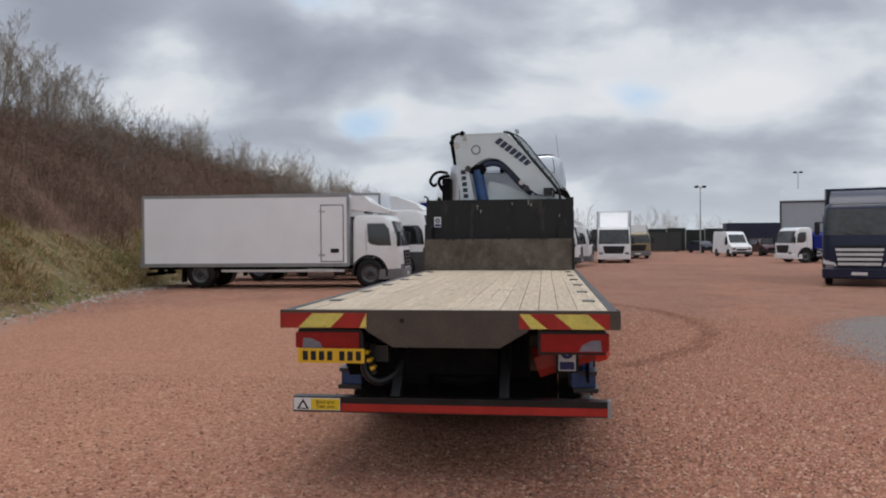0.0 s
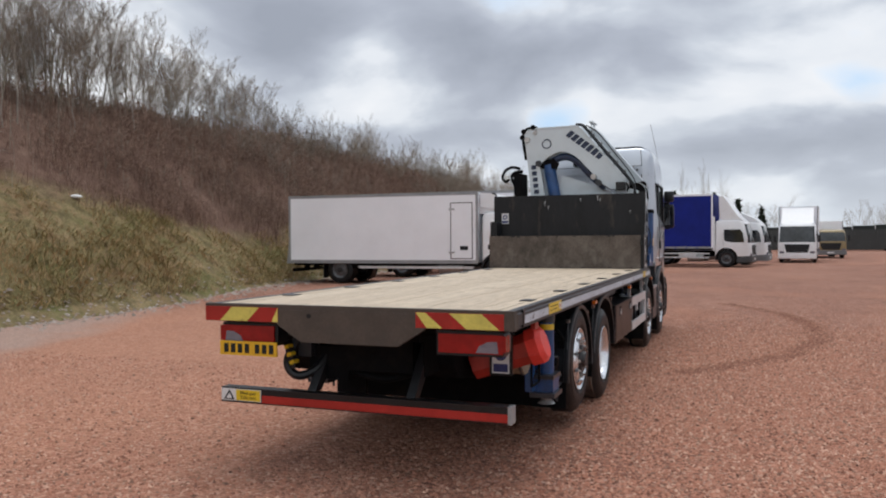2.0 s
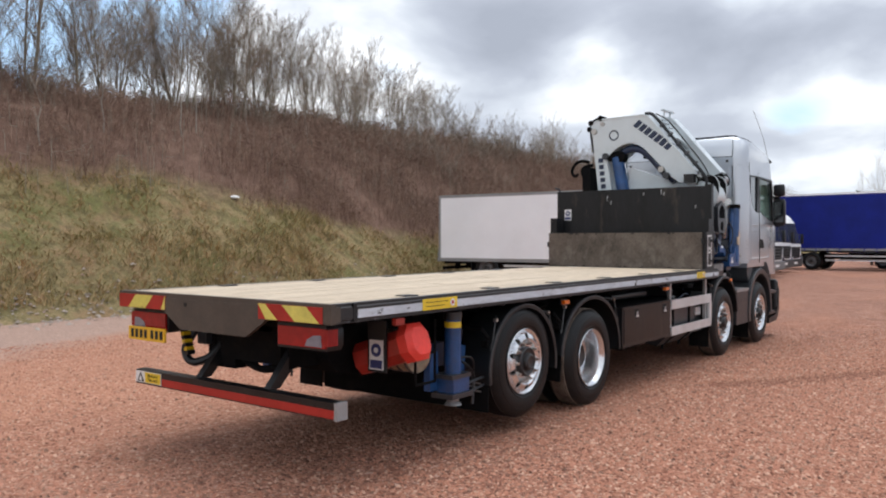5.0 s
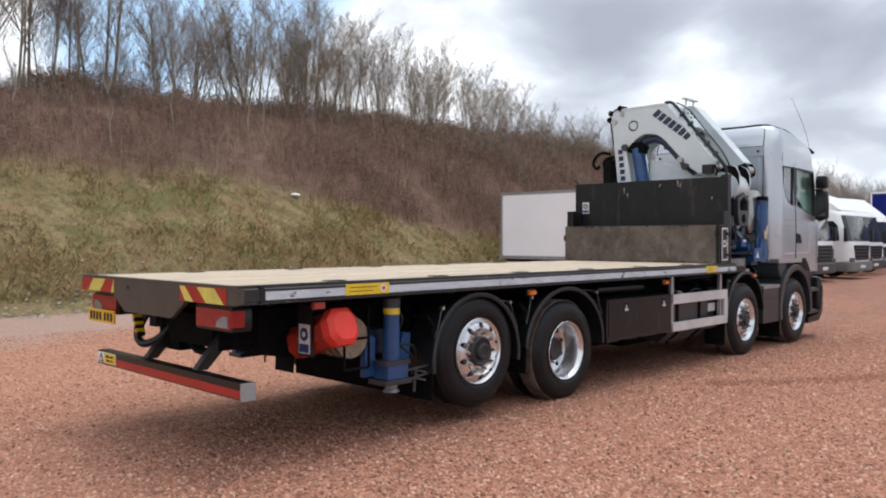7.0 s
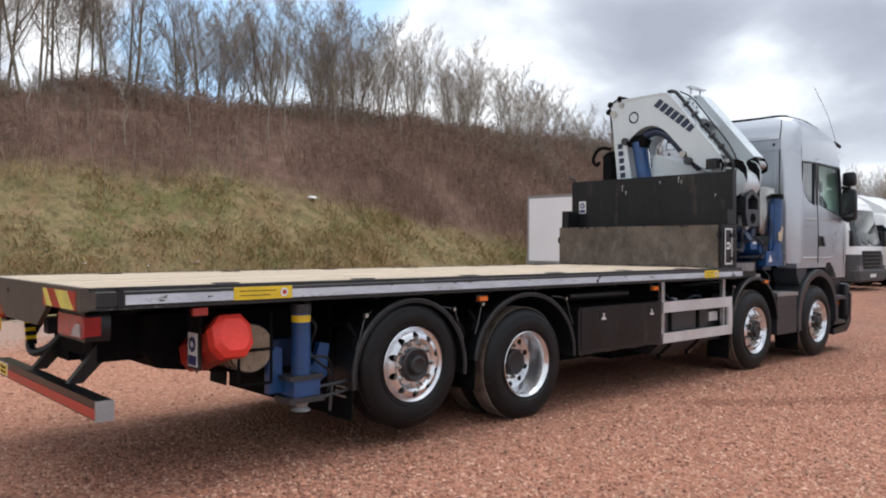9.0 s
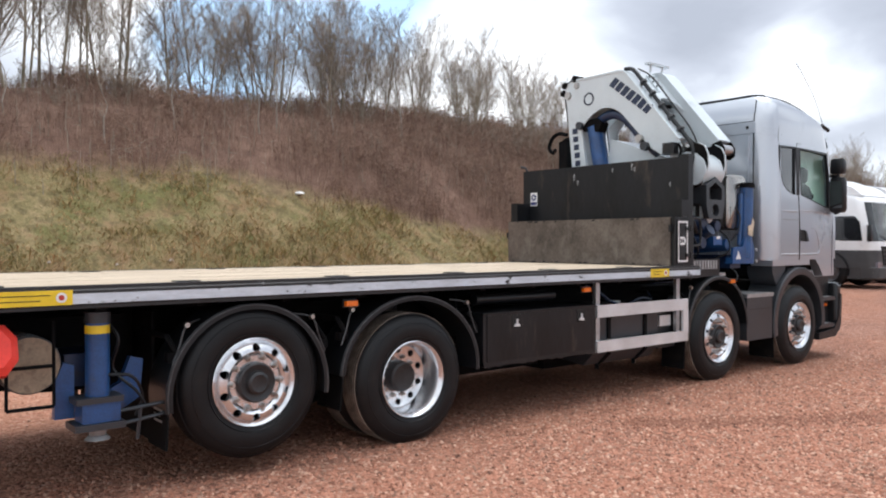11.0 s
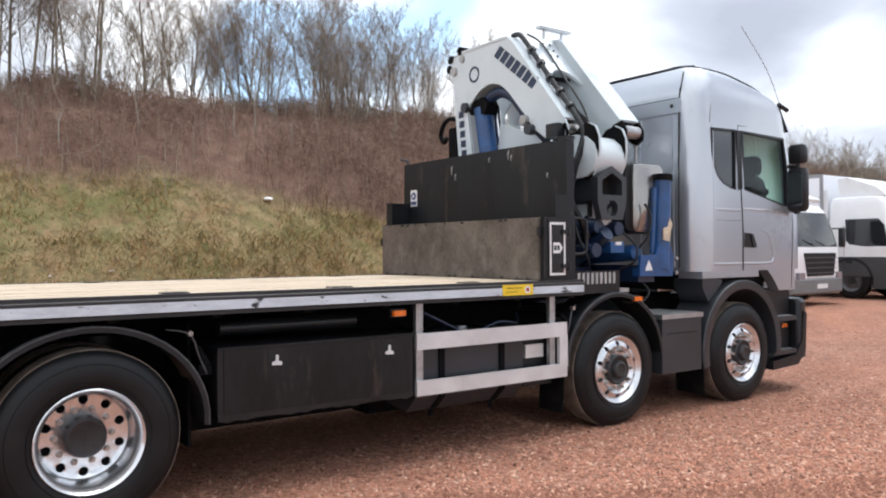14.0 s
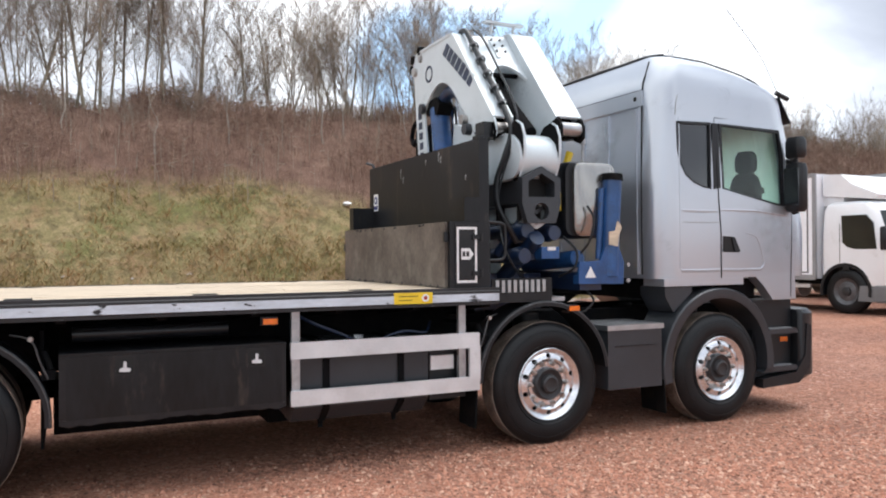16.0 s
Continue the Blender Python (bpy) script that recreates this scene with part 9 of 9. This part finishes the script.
# ---- far edge of the yard: fence, trailers, lamp, shed ----
M_FENCE = mat("dark_green_mesh", (0.020, 0.028, 0.024), 0.85, var=0.3, scale=0.4, fine=8)
fence = thing("mesh_fence", "tall dark green screened yard fence", "fence", pose(0, 0, 0))
for k in range(34):
    x = -16 + k * 2.6
    bm = nb()
    box(bm, x - 0.05, x + 0.05, 107.9, 108.0, -0.3, 3.3)
    part("post", bm, M_STEEL, fence)
    bm = nb()
    box(bm, x + 0.06, x + 2.54, 107.93, 107.97, -0.1, 3.0 + 0.15 * math.sin(k * 2.1))
    part("panel", bm, M_FENCE, fence)
M_CONT = [mat("container_paint", c, 0.5, var=0.15, scale=0.6, fine=12) for c in ((0.02, 0.028, 0.06), (0.16, 0.16, 0.16), (0.04, 0.045, 0.045), (0.10, 0.06, 0.045))]
for k, (x, y, w, h, i, lab) in enumerate(((24, 99, 7.5, 3.7, 0, "navy curtain-sided trailer"), (12.6, 101, 6.0, 2.6, 2, "dark grey steel container"), (34, 102, 6, 2.7, 3, "brown steel container"), (2.5, 100, 6, 2.6, 2, "dark grey steel container"))):
    t = thing("container", lab + " by the far fence", "container", pose(x, y, -0.1))
    bm = nb()
    box(bm, 0, w, 0, 2.4, 0.15 if i else 1.1, h)
    bd = part("shell", bm, M_CONT[i], t, bevel=0.03)
    n = int(w / 0.4)
    bm = nb()
    for q in range(n):
        box(bm, 0.1 + q * 0.4, 0.25 + q * 0.4, -0.03, 0.0, 0.3 if i else 1.2, h - 0.15)
    part("ribs", bm, M_CONT[i], t)
    for xx in (0.4, w - 0.4):
        bm = nb()
        box(bm, xx - 0.1, xx + 0.1, 0.1, 2.3, 0, 0.15 if i else 1.1)
        part("bearer", bm, M_CHASSIS, t)
for x, y, h in ((18.6, 88, 7.7), (38.5, 118, 11.5)):
    t = thing("floodlight_mast", "grey steel floodlight mast with two lamp heads", "lamp post", pose(x, y, -0.1))
    bm = nb()
    cyl(bm, (0, 0, 0), (0, 0, h), 0.09, 0.05, seg=10)
    part("mast", bm, M_STEEL, t)
    bm = nb()
    box(bm, -0.55, 0.55, -0.04, 0.04, h - 0.06, h + 0.02)
    part("crossbar", bm, M_STEEL, t)
    for sx in (-1, 1):
        bm = nb()
        prism(bm, [(-0.12, h - 0.02), (0.18, h - 0.10), (0.20, h + 0.12), (-0.12, h + 0.16)], "x", sx * 0.42 - 0.22, sx * 0.42 + 0.22)
        part("lamp_head", bm, M_GREYPL, t, bevel=0.02)
M_CLAD = mat("pale_grey_cladding", (0.37, 0.41, 0.46), 0.5, 0.1, var=0.05, scale=0.3, fine=5)
M_ROOF = mat("light_sheet_roof", (0.46, 0.49, 0.52), 0.5, 0.1, var=0.06, scale=0.3, fine=5)
shed = thing("warehouse", "pale grey clad warehouse with a light sheet roof", "building", pose(24.0, 76, -0.1, 0, 0, -17))
bm = nb()
prism(bm, [(0, 0), (18, 0), (18, 5.4), (9, 7.0), (0, 5.4)], "x", 0, 34)
part("wall", bm, M_CLAD, shed)
for k in range(60):
    bm = nb()
    box(bm, 0.2 + k * 0.57, 0.27 + k * 0.57, -0.03, 0.0, 0.3, 5.35)
    part("cladding_rib", bm, M_CLAD, shed)
for a, b in (((-0.06, 5.39), (9, 7.02)), ((9, 7.02), (18.06, 5.39))):
    bm = nb()
    prism(bm, [a, b, (b[0], b[1] + 0.10), (a[0], a[1] + 0.10)], "x", -0.06, 34.06)
    part("roof", bm, M_ROOF, shed)
for k in range(4):
    bm = nb()
    q0, q1 = 3.2, 6.6
    prism(bm, [(q0, 5.47 + q0 * 0.178 - 0.1), (q1, 5.47 + q1 * 0.178 - 0.1), (q1, 5.47 + q1 * 0.178 + 0.08), (q0, 5.47 + q0 * 0.178 + 0.08)], "x", 6 + k * 8, 7.8 + k * 8)
    part("rooflight", bm, M_GREYPL, shed)
bm = nb()
box(bm, -0.05, 0.12, -0.06, 0.12, 0, 5.4)
part("corner_trim", bm, M_GREYPL, shed, "dark corner trim")
bm = nb()
box(bm, 0.0, 34.0, -0.09, -0.065, 5.28, 5.42)
part("gutter", bm, M_GREYPL, shed, "dark eaves gutter")
bm = nb()
box(bm, 8, 13, -0.05, 0.02, 0, 4.6)
part("shutter_door", bm, M_GREYLINE, shed)

# ---- distant trees ----
FAR = [tree_meshes(51, 7, 4, 0.42, 0.7), tree_meshes(52, 15, 2, 0.03, 0.9)]
rf = random.Random(5)
dome = plant(FAR[0], pose(30, 190, 0), "round bare tree on the skyline", "distant trees")
dome.scale = (1.5, 1.5, 1.3)
for x, y, s in ((26, 200, 1.6), (34, 205, 1.5), (43, 210, 1.3), (48, 205, 1.2), (66, 200, 1.5), (72, 215, 1.7), (15, 190, 1.2), (8, 170, 1.6), (2, 165, 1.7), (-3, 160, 1.5), (55, 230, 1.0), (90, 220, 1.6)):
    t = copy_thing(dome, pose(x, y, -0.5, 0, 0, rf.uniform(0, 360)))
    t.scale = (s, s, s * 0.9)
pop = plant(FAR[1], pose(-17, 150, 0), "tall narrow bare poplar on the skyline", "distant poplars", "poplar")
for x, y, s in ((-13, 150, 0.9), (-11.5, 152, 0.8), (-2, 148, 0.95), (1.5, 150, 1.0), (2.8, 151, 0.85), (-7, 155, 0.8), (5.5, 153, 0.9)):
    t = copy_thing(pop, pose(x - 7, y, 0, 0, 0, rf.uniform(0, 360)))
    t.scale = (s * 0.6, s * 0.6, s * 0.95)
M_FIR = island("dark_conifer", [(0.012, 0.020, 0.012), (0.022, 0.034, 0.018), (0.016, 0.024, 0.017)])


def conifer(m, h, seed, label):
    t = thing("conifer", label, "tree", m, "distant conifers")
    bm = nb()
    cyl(bm, (0, 0, 0), (0, 0, h * 0.9), 0.16, 0.03, seg=6)
    part("trunk", bm, M_BARK, t)
    g = np.random.default_rng(seed)
    n = 900
    z = g.uniform(0.12, 1.0, n) ** 0.9
    r = (1 - z) * 0.26 * h * g.uniform(0.35, 1.1, n)
    a = g.uniform(0, 2 * np.pi, n)
    p = np.stack([np.cos(a) * r, np.sin(a) * r, z * h], 1)
    s = g.uniform(0.25, 0.6, n)[:, None]
    e1, e2 = g.normal(0, 1, (n, 3)) * s * 0.6, g.normal(0, 1, (n, 3)) * s * 0.6
    V = np.stack([p, p + e1, p + e2], 1).reshape(-1, 3)
    me = bpy.data.meshes.new("crown")
    me.from_pydata(V.tolist(), [], (np.arange(n)[:, None] * 3 + np.array([0, 1, 2])).tolist())
    me.materials.append(M_FIR)
    o = new("crown", me)
    o.parent = t
    return t


for k, (x, y, h) in enumerate(((-14, 140, 8.5), (-11, 141, 9.5), (-8.5, 139, 8.5), (-5, 142, 9), (-1.5, 140, 10), (1.0, 143, 9), (5, 141, 9.5), (9, 145, 8.5), (-18, 138, 8), (13, 150, 7))):
    conifer(pose(x - 8, y, -0.3), h, 60 + k, "dark evergreen conifer beyond the yard")


# ---- loose stones on the gravel, thickest where the ground is seen close ----
M_STONE = island("gravel_stones", [(0.170, 0.072, 0.047), (0.31, 0.135, 0.088), (0.39, 0.177, 0.117), (0.475, 0.233, 0.157), (0.33, 0.140, 0.091), (0.58, 0.36, 0.26), (0.095, 0.041, 0.027)], 0.85)
g = np.random.default_rng(99)
n = 150000
u = g.uniform(0, 1, n)
gx = np.where(u < 0.34, g.normal(0.2, 2.6, n), np.where(u < 0.64, g.normal(3.0, 1.3, n), g.normal(3.1, 1.4, n)))
gy = np.where(u < 0.34, g.normal(-2.3, 1.5, n), np.where(u < 0.64, g.normal(0.5, 2.6, n), g.normal(7.0, 3.4, n)))
gx[:16000] = g.uniform(-8.5, -1.5, 16000)
gy[:16000] = g.uniform(-3.0, 4.5, 16000)
V, F = stones(n, gx, gy, yard_z(gx, gy) + 0.001, 0.008, 0.022, 51, 0.75)
# a thrown-up curved ridge where a lorry has turned
k = 6500
u = g.uniform(0, 1, k)
rx = np.interp(u, [0, 0.2, 0.4, 0.6, 0.75, 0.9, 1.0], [1.9, 2.6, 3.35, 3.88, 3.98, 3.55, 2.1]) + g.normal(0, 0.12, k)
ry = np.interp(u, [0, 0.2, 0.4, 0.6, 0.75, 0.9, 1.0], [5.8, 6.75, 8.0, 9.85, 12.2, 14.75, 17.5]) + g.normal(0, 0.06, k)
V2, F2 = stones(k, rx, ry, yard_z(rx, ry) + 0.004, 0.008, 0.022, 52, 0.7)
stone_field("gravel_stones", V, F, M_STONE, "loose angular red gravel stones", "gravel")
M_TURNED = island("turned_gravel", [(0.15, 0.064, 0.042), (0.23, 0.103, 0.069), (0.31, 0.155, 0.105), (0.18, 0.079, 0.053)], 0.9)
stone_field("gravel_ridge", V2, F2, M_TURNED, "low curved ridge of dark turned gravel", "gravel")
